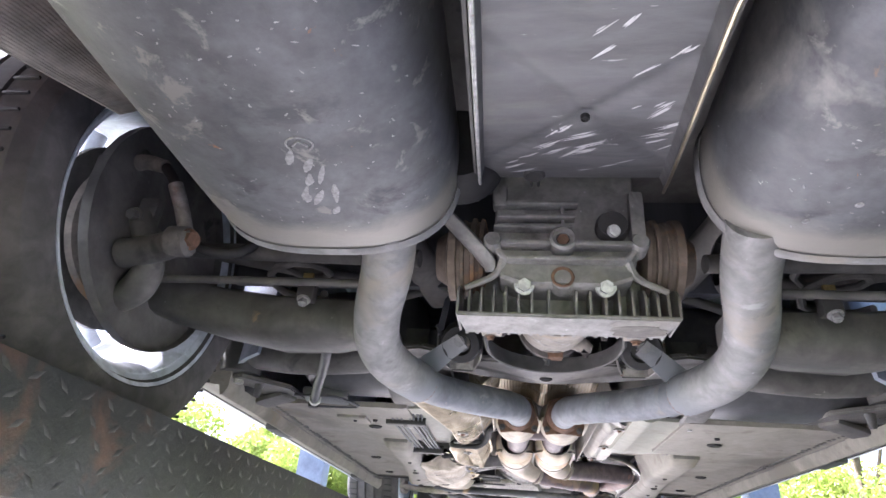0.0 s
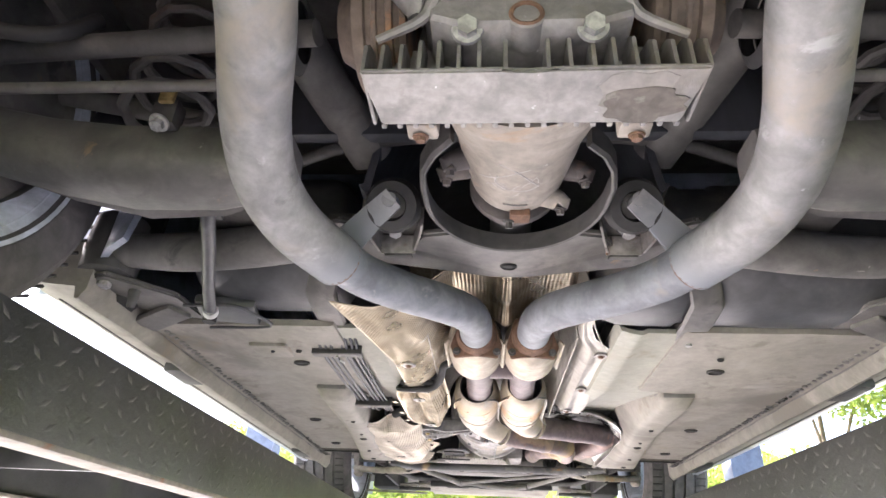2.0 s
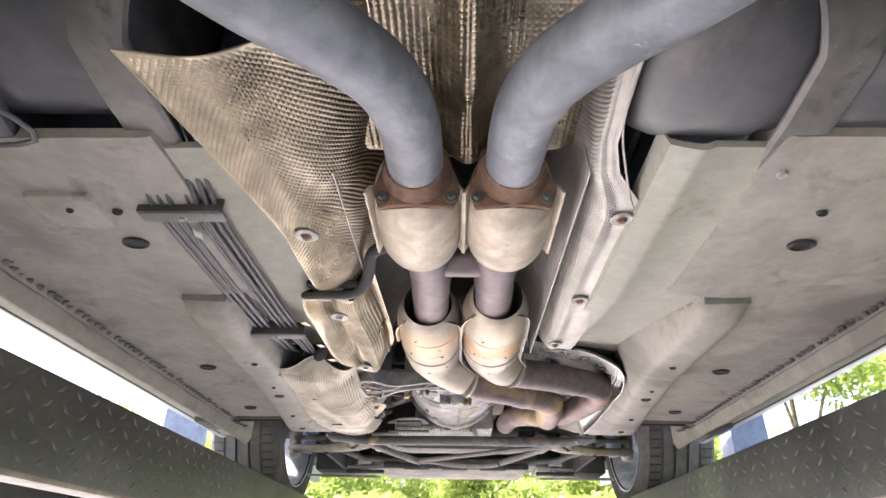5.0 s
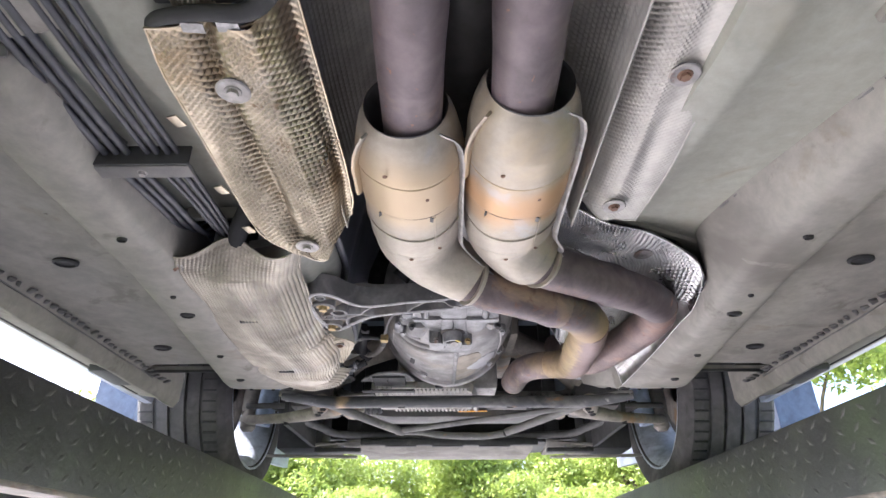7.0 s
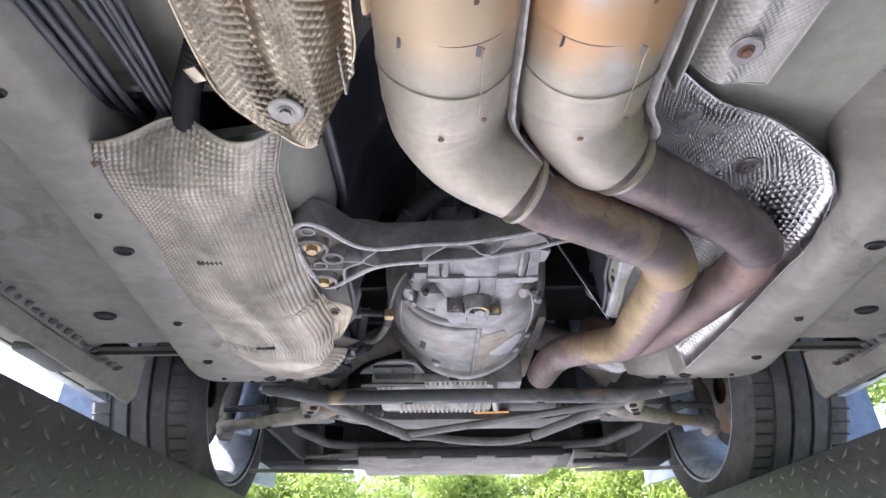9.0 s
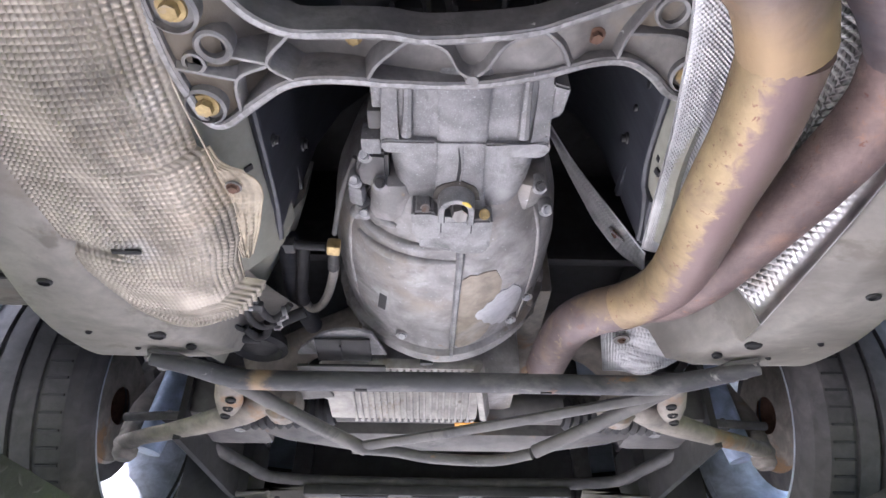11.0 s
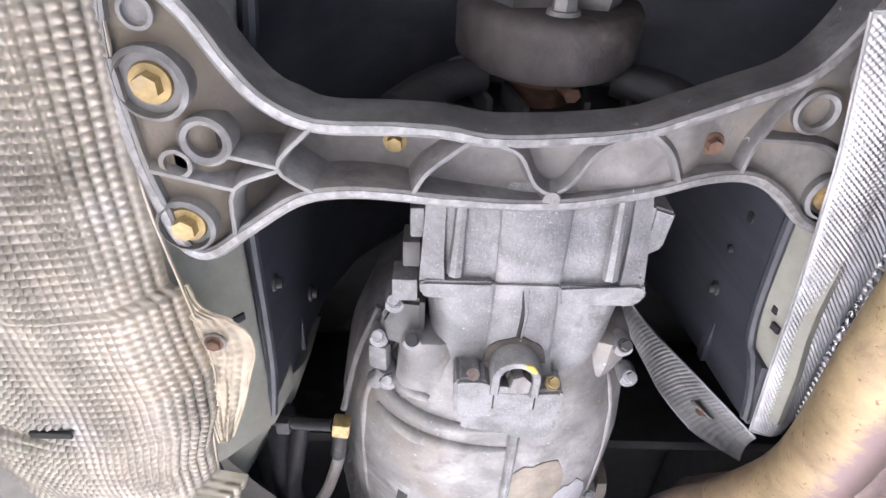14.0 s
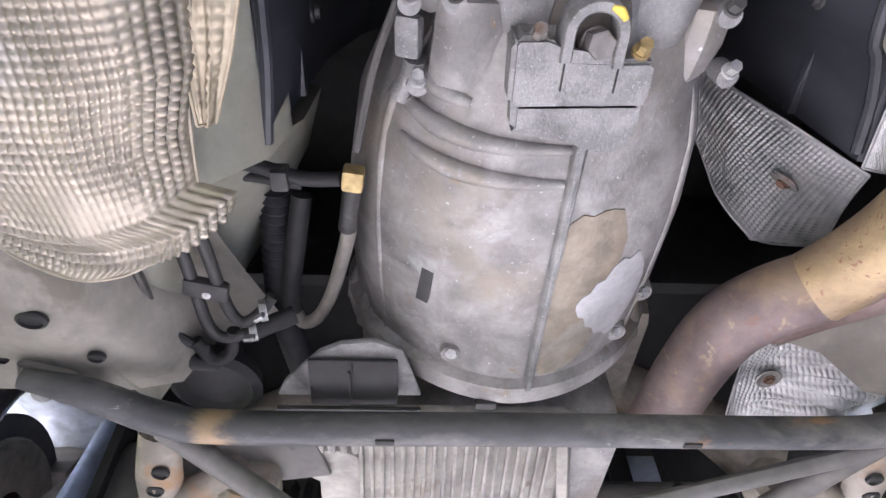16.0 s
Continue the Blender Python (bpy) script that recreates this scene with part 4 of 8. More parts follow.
# ---- wheels ----
def build_wheel():
    t = thing("wheel", "silver alloy wheel with a worn black tyre", "wheel", "wheels of the car")
    R, W = 0.327, 0.122
    prof = [(0.232, -W + 0.012), (0.245, -W + 0.002), (0.275, -W - 0.004), (0.300, -W + 0.002), (0.318, -W + 0.018)]
    grooves = (-0.062, -0.022, 0.022, 0.062)
    xs = [-W + 0.03]
    for g in grooves:
        prof += [(R - 0.0005 - 2.2 * (abs(g) - 0.006) ** 2 * 0.6, g - 0.005), (R - 0.009, g - 0.004), (R - 0.009, g + 0.004), (R - 0.0005 - 2.2 * (abs(g) - 0.006) ** 2 * 0.6, g + 0.005)]
    prof += [(0.318, W - 0.018), (0.300, W - 0.002), (0.275, W + 0.004), (0.245, W - 0.002), (0.232, W - 0.012)]
    tyre = part("tyre", lathe(prof, (0, 0, 0), "x", 72, caps=False), TYRE, t, "worn black tyre", 25)
    sip = bmesh.new()
    for k in range(72):
        a = 2 * math.pi * k / 72
        for x0, x1 in ((-0.104, -0.068), (0.068, 0.104)):
            b = box((x0 + x1) / 2, 0, R - 0.0015, x1 - x0, 0.004, 0.004, 0)
            bmesh.ops.transform(b, matrix=pose(0, 0, 0, math.degrees(a)), verts=b.verts)
            me = bpy.data.meshes.new("tmp")
            b.to_mesh(me)
            b.free()
            sip.from_mesh(me)
            bpy.data.meshes.remove(me)
    part("sipes", sip, RUBBER, tyre, kind="stuff")
    rim = part("rim", lathe([(0.236, -0.118), (0.242, -0.120), (0.243, -0.112), (0.222, -0.104), (0.216, -0.085), (0.205, -0.06), (0.198, 0.03), (0.214, 0.075), (0.224, 0.098), (0.241, 0.112), (0.244, 0.106), (0.222, 0.092), (0.208, 0.06), (0.194, 0.03), (0.200, -0.055), (0.212, -0.088), (0.219, -0.100), (0.232, -0.112)], (0, 0, 0), "x", 64, caps=False), RIM, t, "silver painted rim", 30)
    for k in range(5):
        for s in (-1, 1):
            a = math.radians(72 * k + s * 9)
            b = tube([(0.075, 0.05 * math.cos(a), 0.05 * math.sin(a)), (0.082, 0.13 * math.cos(a), 0.13 * math.sin(a)), (0.07, 0.205 * math.cos(a), 0.205 * math.sin(a))], [0.022, 0.017, 0.022], 10, 3)
            part("spoke", b, RIM, rim)
    part("hub", lathe([(0.001, 0.06), (0.07, 0.06), (0.072, 0.09), (0.04, 0.1), (0.001, 0.1)], (0, 0, 0), "x", 28), RIM, rim)
    part("brake_disc", lathe([(0.07, -0.02), (0.155, -0.02), (0.155, -0.009), (0.07, -0.009)], (0, 0, 0), "x", 48, caps=False), IRON, t, "grey brake disc")
    part("disc_hat", lathe([(0.08, -0.012), (0.08, 0.035), (0.001, 0.04)], (0, 0, 0), "x", 32, caps=False), RUSTY, t)
    part("splash_shield", lathe([(0.04, -0.036), (0.115, -0.034), (0.12, -0.026)], (0, 0, 0), "x", 40, caps=False), NOSE, t)
    cal = [[Vector((x, 0.165 * math.cos(a) * s, 0.165 * math.sin(a) * s)) for x, s in ((-0.055, 0.72), (-0.055, 1.12), (-0.02, 1.2), (0.025, 1.16), (0.03, 0.75))] for a in np.linspace(2.0, 3.3, 9)]
    part("brake_caliper", loft(cal), NOSE, t, "grimy brake caliper")
    return t


wheel = build_wheel()
spots = ((-0.765, 0.855, 1.79, 0), (0.765, 0.855, 1.79, 180), (-0.745, 3.30, 1.793, 0), (0.745, 3.30, 1.793, 180))
for i, (x, y, z, a) in enumerate(spots):
    m = pose(x, y, z, 0, 0, a) @ Matrix.Identity(4)
    # the inner face of the rim looks towards the middle of the car
    m = pose(x, y, z, 0, 0, 180 if x < 0 else 0)
    if i == 0:
        wheel.matrix_basis = m
    else:
        copy_thing(wheel, m)


# ---- differential ----
diff = thing("differential", "dusty cast aluminium differential with a finned cover", "differential")
rings = []
for y, k in ((0.738, 0.97), (0.742, 1.0), (0.80, 1.0), (0.86, 0.96), (0.90, 0.84), (0.93, 0.7)):
    rings.append([Vector((0.005 + x * 0.094 * k, y, 1.765 + z * k)) for x, z in ((-1, -0.05), (-0.9, -0.085), (-0.6, -0.095), (0, -0.095), (0.6, -0.095), (0.9, -0.085), (1, -0.05), (1, 0.11), (0.7, 0.14), (-0.7, 0.14), (-1, 0.11))])
part("housing", loft(rings), CAST, diff)
NOSE_R = ((0.822, 0.108), (0.852, 0.102), (0.868, 0.094), (0.90, 0.085), (0.935, 0.0755), (0.96, 0.0725), (1.0, 0.0665), (1.036, 0.0600), (1.046, 0.0565), (1.052, 0.046))


def nose_z(x, y, off=0.0):
    """The underside of the pinion nose."""
    r = float(np.interp(y, [q[0] for q in NOSE_R], [q[1] for q in NOSE_R])) + off
    return 1.738 - math.sqrt(max(1e-6, r * r - (x - 0.006) ** 2))


part("nose", lathe([(0.001, 0.820)] + [(r, y) for y, r in NOSE_R] + [(0.001, 1.053)], (0.006, 0, 1.738), "y", 40), NOSE, diff, "dusty rust-stained pinion nose", 50)
part("nose_step", tube([(x, 1.020, nose_z(x, 1.020, 0.0004)) for x in (-0.012, 0.0, 0.012, 0.018)], 0.0011, 6, 3), SUBF, diff)
part("pinion_flange", lathe([(0.03, 1.05), (0.052, 1.054), (0.060, 1.062), (0.060, 1.072), (0.045, 1.078), (0.03, 1.09)], (0.004, 0, 1.738), "y", 32), COUPL, diff, "rusty pinion flange")
for x, y, z, m in ((-0.082, 1.000, 1.712, COUPL), (-0.076, 0.972, 1.706, COUPL), (0.088, 1.004, 1.712, COUPL), (0.060, 1.036, 1.692, NOSE)):
    part("nose_ear", tube([(0.006 + (x - 0.006) * 0.5, y, z + 0.012), (x, y, z), (x, y + 0.002, z - 0.004)], [0.016, 0.0125, 0.011], 14, 3), m, diff)
    part("nose_bolt", hexbolt((x, y, z - 0.012), (0, 0.3, -1), 0.0055, 0.006), COUPL, diff)
rs = random.Random(21)
for k in range(9):
    y0, x0 = rs.uniform(0.94, 0.99), rs.uniform(-0.03, 0.035)
    dx, dy = rs.uniform(-0.02, 0.02), rs.uniform(0.008, 0.03)
    line = [(x0 + dx * q + 0.003 * math.sin(5 * q + k), y0 + dy * q) for q in (0, 0.35, 0.7, 1)]
    part("scratch", tube([(x, y, nose_z(x, y)) for x, y in line], [0.0003, 0.0007, 0.0006, 0.0002], 6, 2, flat=0.5), WASHER, diff)
part("nose_lug", box(0.010, 1.046, 1.678, 0.026, 0.022, 0.016, 0.004), RUSTY, diff, "rusty cast lug")
part("drip_bolt", hexbolt((-0.004, 1.052, 1.672), (0, 0.3, -1), 0.005, 0.008), IRON, diff)
part("cooling_plate", slab([(-0.137, 0.751), (-0.02, 0.751), (0.004, 0.757), (0.028, 0.751), (0.148, 0.751), (0.139, 0.817), (-0.128, 0.817)], 1.6295, 1.6355, 0.002), CAST, diff, "flat dusty cooling plate with an oil stain")
ragged = [(a, 1 + 0.45 * noise.noise(Vector((2.2 * math.cos(a), 2.2 * math.sin(a), 3.1)))) for a in np.linspace(0, 2 * math.pi, 40, endpoint=False)]
part("oil_stain", slab([(0.101 + 0.036 * k * math.cos(a), 0.793 + 0.023 * min(k, 1.0) * math.sin(a)) for a, k in ragged], 1.6288, 1.6296, 0.0002), STAIN_SHADE, diff, "dark oil stain")
part("oil_stain", slab([(0.070, 0.758), (0.082, 0.754), (0.098, 0.757), (0.112, 0.754), (0.124, 0.760), (0.121, 0.772), (0.124, 0.782), (0.113, 0.789), (0.104, 0.799), (0.092, 0.797), (0.083, 0.805), (0.073, 0.797), (0.064, 0.793), (0.067, 0.780), (0.061, 0.770)], 1.6291, 1.6296, 0.0), POCKET, diff, "dark oil stain")
part("cover", slab([(-0.124, 0.790), (0.134, 0.790), (0.128, 0.822), (-0.118, 0.822)], 1.642, 1.700, 0.004), CAST, diff)
for x in (-0.135, -0.120, -0.104, -0.088, -0.072, -0.055, -0.038, -0.016, 0.019, 0.037, 0.056, 0.073, 0.090, 0.106, 0.121, 0.134, 0.147):
    top = 1.668 if abs(x - 0.005) < 0.1 else 1.664
    b = slab([(0.752, 1.633), (0.820, 1.633), (0.820, 1.70), (0.764, top + 0.012), (0.753, top)], x - 0.0017, x + 0.0017, 0.0008)
    for v in b.verts:
        v.co = Vector((v.co.z, v.co.x, v.co.y))
    part("fin", b, CAST, diff)
for i in range(19):
    part("plate_tooth", box(-0.126 + 0.0146 * i, 0.818, 1.633, 0.005, 0.006, 0.008, 0.0015), CAST, diff)
for z, x0, x1 in ((1.785, -0.075, 0.022), (1.764, -0.086, 0.018), (1.748, -0.090, 0.014)):
    part("rib", box((x0 + x1) / 2, 0.731, z, x1 - x0, 0.018, 0.006, 0.0028), CAST, diff)
part("cross_rib", box(0.002, 0.735, 1.767, 0.006, 0.012, 0.044, 0.002), CAST, diff)
for x0, x1 in ((-0.080, -0.012), (0.016, 0.092)):
    part("upper_flange", box((x0 + x1) / 2, 0.730, 1.722, x1 - x0, 0.022, 0.0075, 0.003), CAST, diff)
part("lower_flange", box(0.004, 0.734, 1.701, 0.150, 0.024, 0.0065, 0.0028), CAST, diff)
for sx in (-1, 1):
    part("flange_corner", tube([(0.004 + sx * 0.092, 0.730, 1.722), (0.004 + sx * 0.084, 0.731, 1.710), (0.004 + sx * 0.072, 0.733, 1.701)], 0.0048, 8, 3), CAST, diff)
    part("strut", tube([(0.004 + sx * 0.080, 0.738, 1.704), (0.004 + sx * 0.092, 0.745, 1.684), (0.004 + sx * 0.130, 0.752, 1.668)], [0.007, 0.005, 0.004], 8, 4), CAST, diff)
    part("mount_boss", lathe([(0.0125, 0.75), (0.0125, 0.722), (0.010, 0.718), (0.001, 0.718)], (0.004 + sx * 0.0945, 0, 1.725), "y", 18), CAST, diff)
part("side_post", box(0.099, 0.737, 1.765, 0.020, 0.022, 0.085, 0.006), CAST, diff)
part("side_post", box(-0.083, 0.738, 1.80, 0.020, 0.022, 0.036, 0.006), CAST, diff)
part("top_rail", box(0.0, 0.75, 1.812, 0.19, 0.02, 0.012, 0.004), IRON, diff)
for z, y, k in ((1.726, 0.722, 1.0), (1.680, 0.745, 0.92)):
    part("drain_plug", lathe([(0.0175 * k, y + 0.02), (0.0175 * k, y - 0.006), (0.0145 * k, y - 0.009), (0.0135 * k, y - 0.004), (0.009 * k, y - 0.004), (0.0082 * k, y + 0.006), (0.001, y + 0.006)], (0.001, 0, z), "y", 26), CAST, diff, "hexagon socket plug with rust")
    part("plug_socket", lathe([(0.0082 * k, y - 0.0035), (0.0082 * k, y + 0.008), (0.001, y + 0.008)], (0.001, 0, z), "y", 6), RUSTY, diff)
    if k < 1:
        part("rust_ring", lathe([(0.0150, y - 0.0080), (0.0135, y - 0.0096), (0.0115, y - 0.0090), (0.0100, y - 0.0045)], (0.001, 0, z), "y", 26, caps=False), RUSTY, diff, "rusty rim of the plug")
for x in (-0.048, 0.056):
    part("cover_bolt", hexbolt((x, 0.746, 1.671), (0, -1, -0.35), 0.0095, 0.008), BOLT, diff, "bright zinc bolt")
part("breather", lathe([(0.022, 0.75), (0.022, 0.728), (0.019, 0.722), (0.001, 0.722)], (0.066, 0, 1.752), "y", 24), PLASTIC, diff, "dark round breather")
part("breather_cap", hexbolt((0.066, 0.721, 1.740), (0, -1, -0.4), 0.0075, 0.006, 1.2), BOLT, diff)
for s in (-1, 1):
    part("output_flange", lathe([(0.045, 0.1050), (0.058, 0.1081), (0.060, 0.1131), (0.055, 0.1143), (0.055, 0.1193), (0.060, 0.1205), (0.060, 0.1255), (0.054, 0.1273), (0.054, 0.1341), (0.057, 0.1354), (0.057, 0.1391), (0.054, 0.1403), (0.054, 0.1453), (0.06, 0.1465), (0.06, 0.1565), (0.04, 0.1608), (0.03, 0.1763)], (0, 0, 0), "x", 32), OUTM, diff, "rusty brown output flange").matrix_basis = pose(0.004, 0.80, 1.735, 0, 0, 0 if s > 0 else 180)
part("carrier_arm", tube([(-0.178, 0.70, 1.775), (-0.14, 0.722, 1.745), (-0.098, 0.742, 1.705), (-0.094, 0.748, 1.690)], [0.012, 0.014, 0.014, 0.009], 12, 4, flat=0.6), CAST, diff)
part("ring_mount", lathe([(0.052, 0.60), (0.056, 0.62), (0.056, 0.66), (0.044, 0.665), (0.04, 0.64), (0.001, 0.64)], (-0.135, 0.03, 1.815), "y", 28), RUBBER, diff, "round rubber mount")
part("mark", join(*[tube([(x, y, nose_z(x, y)) for x, y in pts], 0.0012, 6, 4, flat=0.5) for pts in ([(-0.040, 0.966), (-0.022, 0.955), (0.006, 0.935), (0.034, 0.922)], [(-0.018, 0.918), (0.002, 0.936), (0.016, 0.954), (0.028, 0.972)], [(-0.020, 0.950), (-0.022, 0.966), (-0.008, 0.978), (0.014, 0.980), (0.028, 0.972)])]), WASHER, diff, "pale scribbled paint cross")
for s in (-1, 1):
    part("front_ear", box(0.006 + s * 0.098, 0.832, 1.644, 0.030, 0.022, 0.022, 0.004), NOSE, diff)
    part("ear_bolt", hexbolt((0.006 + s * 0.100, 0.836, 1.632), (0, 0.2, -1), 0.0055, 0.004), RUSTY, diff)

for s in (-1, 1):
    hs = thing("drive_half_shaft", "grimy steel half shaft from the differential to the wheel", "axle shaft", "half shafts")
    part("shaft", tube([(s * 0.20, 0.80, 1.735), (s * 0.64, 0.85, 1.77)], 0.0135, 14, 1), IRON, hs)
    for i in range(5):
        part("boot_fold", lathe([(0.03 - 0.003 * i, 0.215 + 0.014 * i), (0.042 - 0.004 * i, 0.222 + 0.014 * i), (0.03 - 0.003 * i, 0.229 + 0.014 * i)], (0, 0.80, 1.735), "x", 24, caps=False), RUBBER, hs).matrix_basis = Matrix.Identity(4) if s > 0 else pose(0, 1.6, 0, 0, 0, 180)

# ---- rear mufflers ----
SCUFF = surf("scuffed_bare_metal", (0.22, 0.22, 0.225), (0.34, 0.34, 0.345), 0.5, 0.3, 60, 200, 0.2)


def muffler(side):
    t = thing("muffler", "dull grey steel rear muffler with scuffs and rust specks", "muffler", "rear mufflers")
    xc = -0.288 if side < 0 else 0.315
    def ring(y, k, dz=0.0):
        out = []
        for i in range(48):
            a = 2 * math.pi * i / 48
            c, s = math.cos(a), math.sin(a)
            ex = 2 / 2.7
            out.append(Vector((xc + k * 0.158 * math.copysign(abs(c) ** ex, c), y, 1.785 + dz + k * 0.118 * math.copysign(abs(s) ** ex, s))))
        return out
    part("shell", loft([ring(0.02, 1), ring(0.30, 1), ring(0.57, 1)], caps=False), MUFF, t)
    part("front_cap", loft([ring(0.57, 0.999), ring(0.595, 0.999), ring(0.64, 0.985), ring(0.662, 0.955), ring(0.672, 0.90), ring(0.676, 0.6), ring(0.676, 0.05)]), MUFF, t, "dusty pressed end cap")
    part("rolled_seam", loft([ring(0.650, 0.985), ring(0.655, 1.0), ring(0.662, 1.0), ring(0.666, 0.985)], caps=False), STEEL, t)
    part("rear_cap", loft([ring(0.02, 1.0), ring(-0.02, 0.9), ring(-0.03, 0.3)]), MUFF, t)
    def low(x):
        return 1.785 - 0.118 * (1 - min(1, abs((x - xc) / 0.158)) ** 2.7) ** (1 / 2.7) - 0.0004
    rs = random.Random(40 + side)
    for k in range(70):
        big = k < 10 and side < 0
        x = -0.246 + rs.uniform(-0.028, 0.022) if big else xc + rs.uniform(-0.12, 0.12)
        y = rs.uniform(0.465, 0.565) if big else rs.uniform(0.2, 0.6)
        l, a = (rs.uniform(0.007, 0.019), rs.uniform(-0.6, -0.15)) if big else (rs.uniform(0.0012, 0.003), rs.uniform(-1.5, 1.5))
        pts = [(x + q * l * math.sin(a), y + q * l * math.cos(a), low(x + q * l * math.sin(a))) for q in (-1, -0.3, 0.4, 1)]
        part("scuff", tube(pts, [0.0012, rs.uniform(0.0022, 0.0042), rs.uniform(0.0018, 0.0045), 0.001] if big else [0.0004, 0.0008, 0.0009, 0.0004], 8, 4, flat=0.10), SCUFF, t)
    if side > 0:
        for x, y in ((0.232, 0.585), (0.262, 0.545)):
            part("paint_dot", lathe([(0.0042, 0.0006), (0.0035, -0.0004), (0.0003, -0.0006)], (x, y, low(x)), "z", 12), SCUFF, t)
    if side < 0:
        part("stamp", join(tube([(-0.255 + 0.0125 * math.cos(a), 0.447 + 0.010 * math.sin(a), low(-0.255 + 0.0125 * math.cos(a))) for a in np.linspace(2.4, 7.4, 12)], 0.0010, 6, 2), tube([(-0.262, 0.449, low(-0.262)), (-0.255, 0.443, low(-0.255)), (-0.248, 0.450, low(-0.248))], 0.0010, 6, 3)), SCUFF, t, "round stamped mark")
    return t


for s in (-1, 1):
    muffler(s)
    ex = thing("exhaust_tail_pipe", "grey steel exhaust pipe curving in to the centre flange", "exhaust pipe", "rear exhaust pipes")
    x = lambda v: s * v
    part("rear_pipe", tube([(x(0.212), 0.64, 1.715), (x(0.232), 0.74, 1.690), (x(0.264), 0.845, 1.662), (x(0.275), 0.925, 1.643), (x(0.262), 1.00, 1.631), (x(0.228), 1.083, 1.627)], 0.0352, 24, 6), STEEL, ex)
    part("front_pipe", tube([(x(0.232), 1.065, 1.628), (x(0.203), 1.128, 1.629), (x(0.155), 1.185, 1.632), (x(0.108), 1.230, 1.636), (x(0.070), 1.280, 1.642), (x(0.054), 1.345, 1.652), (x(0.052), 1.45, 1.664)], 0.0298, 24, 6), STEELB, ex)
    part("weld_bead", tube([(x(0.2300), 1.0775, 1.627), (x(0.2285), 1.0825, 1.6272), (x(0.2265), 1.087, 1.6275)], [0.0352, 0.0345, 0.0305], 24, 2), RUSTY, ex, "rusty weld bead")
    strap = [[Vector((x(px + w * 0.62), py - w * 0.40 + dz, z + w * 0.66 + dz * 0.5)) for w, dz in ((-wd, 0.001), (-wd * 0.6, 0), (wd * 0.6, 0), (wd, 0.001), (wd, 0.006), (-wd, 0.006))] for px, py, z, wd in ((0.236, 1.094, 1.650, 0.022), (0.212, 1.076, 1.662, 0.020), (0.182, 1.051, 1.678, 0.017), (0.152, 1.025, 1.690, 0.015))]
    part("hanger_strap", loft(strap), STEEL, ex, "bent steel hanger strap")
    part("hanger_rod", tube([(x(0.158), 1.028, 1.690), (x(0.157), 1.050, 1.698), (x(0.157), 1.080, 1.714)], 0.010, 10, 4), STEEL, ex)
    fl = slab([(x(0.004), 1.645), (x(0.012), 1.622), (x(0.052), 1.628), (x(0.092), 1.622), (x(0.100), 1.645), (x(0.085), 1.69), (x(0.052), 1.712), (x(0.02), 1.70)], 1.450, 1.458, 0.0015)
    for v in fl.verts:
        v.co = Vector((v.co.x, v.co.z, v.co.y))
    part("flange", fl, RUSTY, ex, "rusty joint flange")
    part("flange_nut", hexbolt((x(0.088), 1.450, 1.634), (0, -1, 0), 0.005, 0.006), IRON, ex)
    part("flange_nut", hexbolt((x(0.014), 1.450, 1.634), (0, -1, 0), 0.005, 0.006), IRON, ex)
    part("collar", tube([(x(0.053), 1.425, 1.661), (x(0.052), 1.45, 1.664)], [0.031, 0.039], 24, 3), RUSTY, ex, "flared brown collar")

# ---- catalysts and centre pipes ----
def cat_cover(t, line, radii, gaps, creases, material):
    """A pressed cover drawn along a line; gaps: where a shell ends over the next; creases: shallow rings."""
    pts = spline(line, 24)
    m = len(pts)
    rs_ = [float(np.interp(i / (m - 1) * (len(radii) - 1), range(len(radii)), radii)) for i in range(m)]
    out = []
    for p, r in zip(pts, rs_):
        lap = sum(0.0011 * (p.y < g) * math.exp(-((p.y - g) / 0.05) ** 2) for g in gaps)
        dent = sum(0.0005 * math.exp(-((p.y - g) / 0.0028) ** 2) - 0.0004 * math.exp(-((p.y - g - 0.005) / 0.003) ** 2) for g in creases)
        out.append(r + lap + dent)
    cover = part("cover", tube([tuple(p) for p in pts], out, 44, 1, caps=False), material, t, "tarnished stainless heat cover", 60)
    x, z = line[1][0], line[1][2]
    for g in gaps:
        part("band_gap", lathe([(max(radii) * 0.985, g + 0.0002), (max(radii) + 0.0004, g + 0.0004), (max(radii) + 0.0004, g + 0.0018), (max(radii) * 0.985, g + 0.0022)], (x, 0, z), "y", 44, caps=False), SUBF, cover)
    return cover


def flange_ribbon(pts, h, w):
    """A folded seam that stands out along a line: height downward, thickness across."""
    pts = spline(pts, 5)
    rings = []
    for i, p in enumerate(pts):
        d = (pts[min(i + 1, len(pts) - 1)] - pts[max(i - 1, 0)]).normalized()
        n = Vector((d.y, -d.x, 0)).normalized()
        k = h * (1 + 0.05 * math.sin(i * 1.7))
        rings.append([p + n * (a * w + b * k * 0.55) + Vector((0, 0, -b * k * 0.8)) for a, b in ((-1, 0), (-1, 0.9), (-0.6, 1), (0.6, 1), (1, 0.9), (1, 0))])
    return loft(rings)


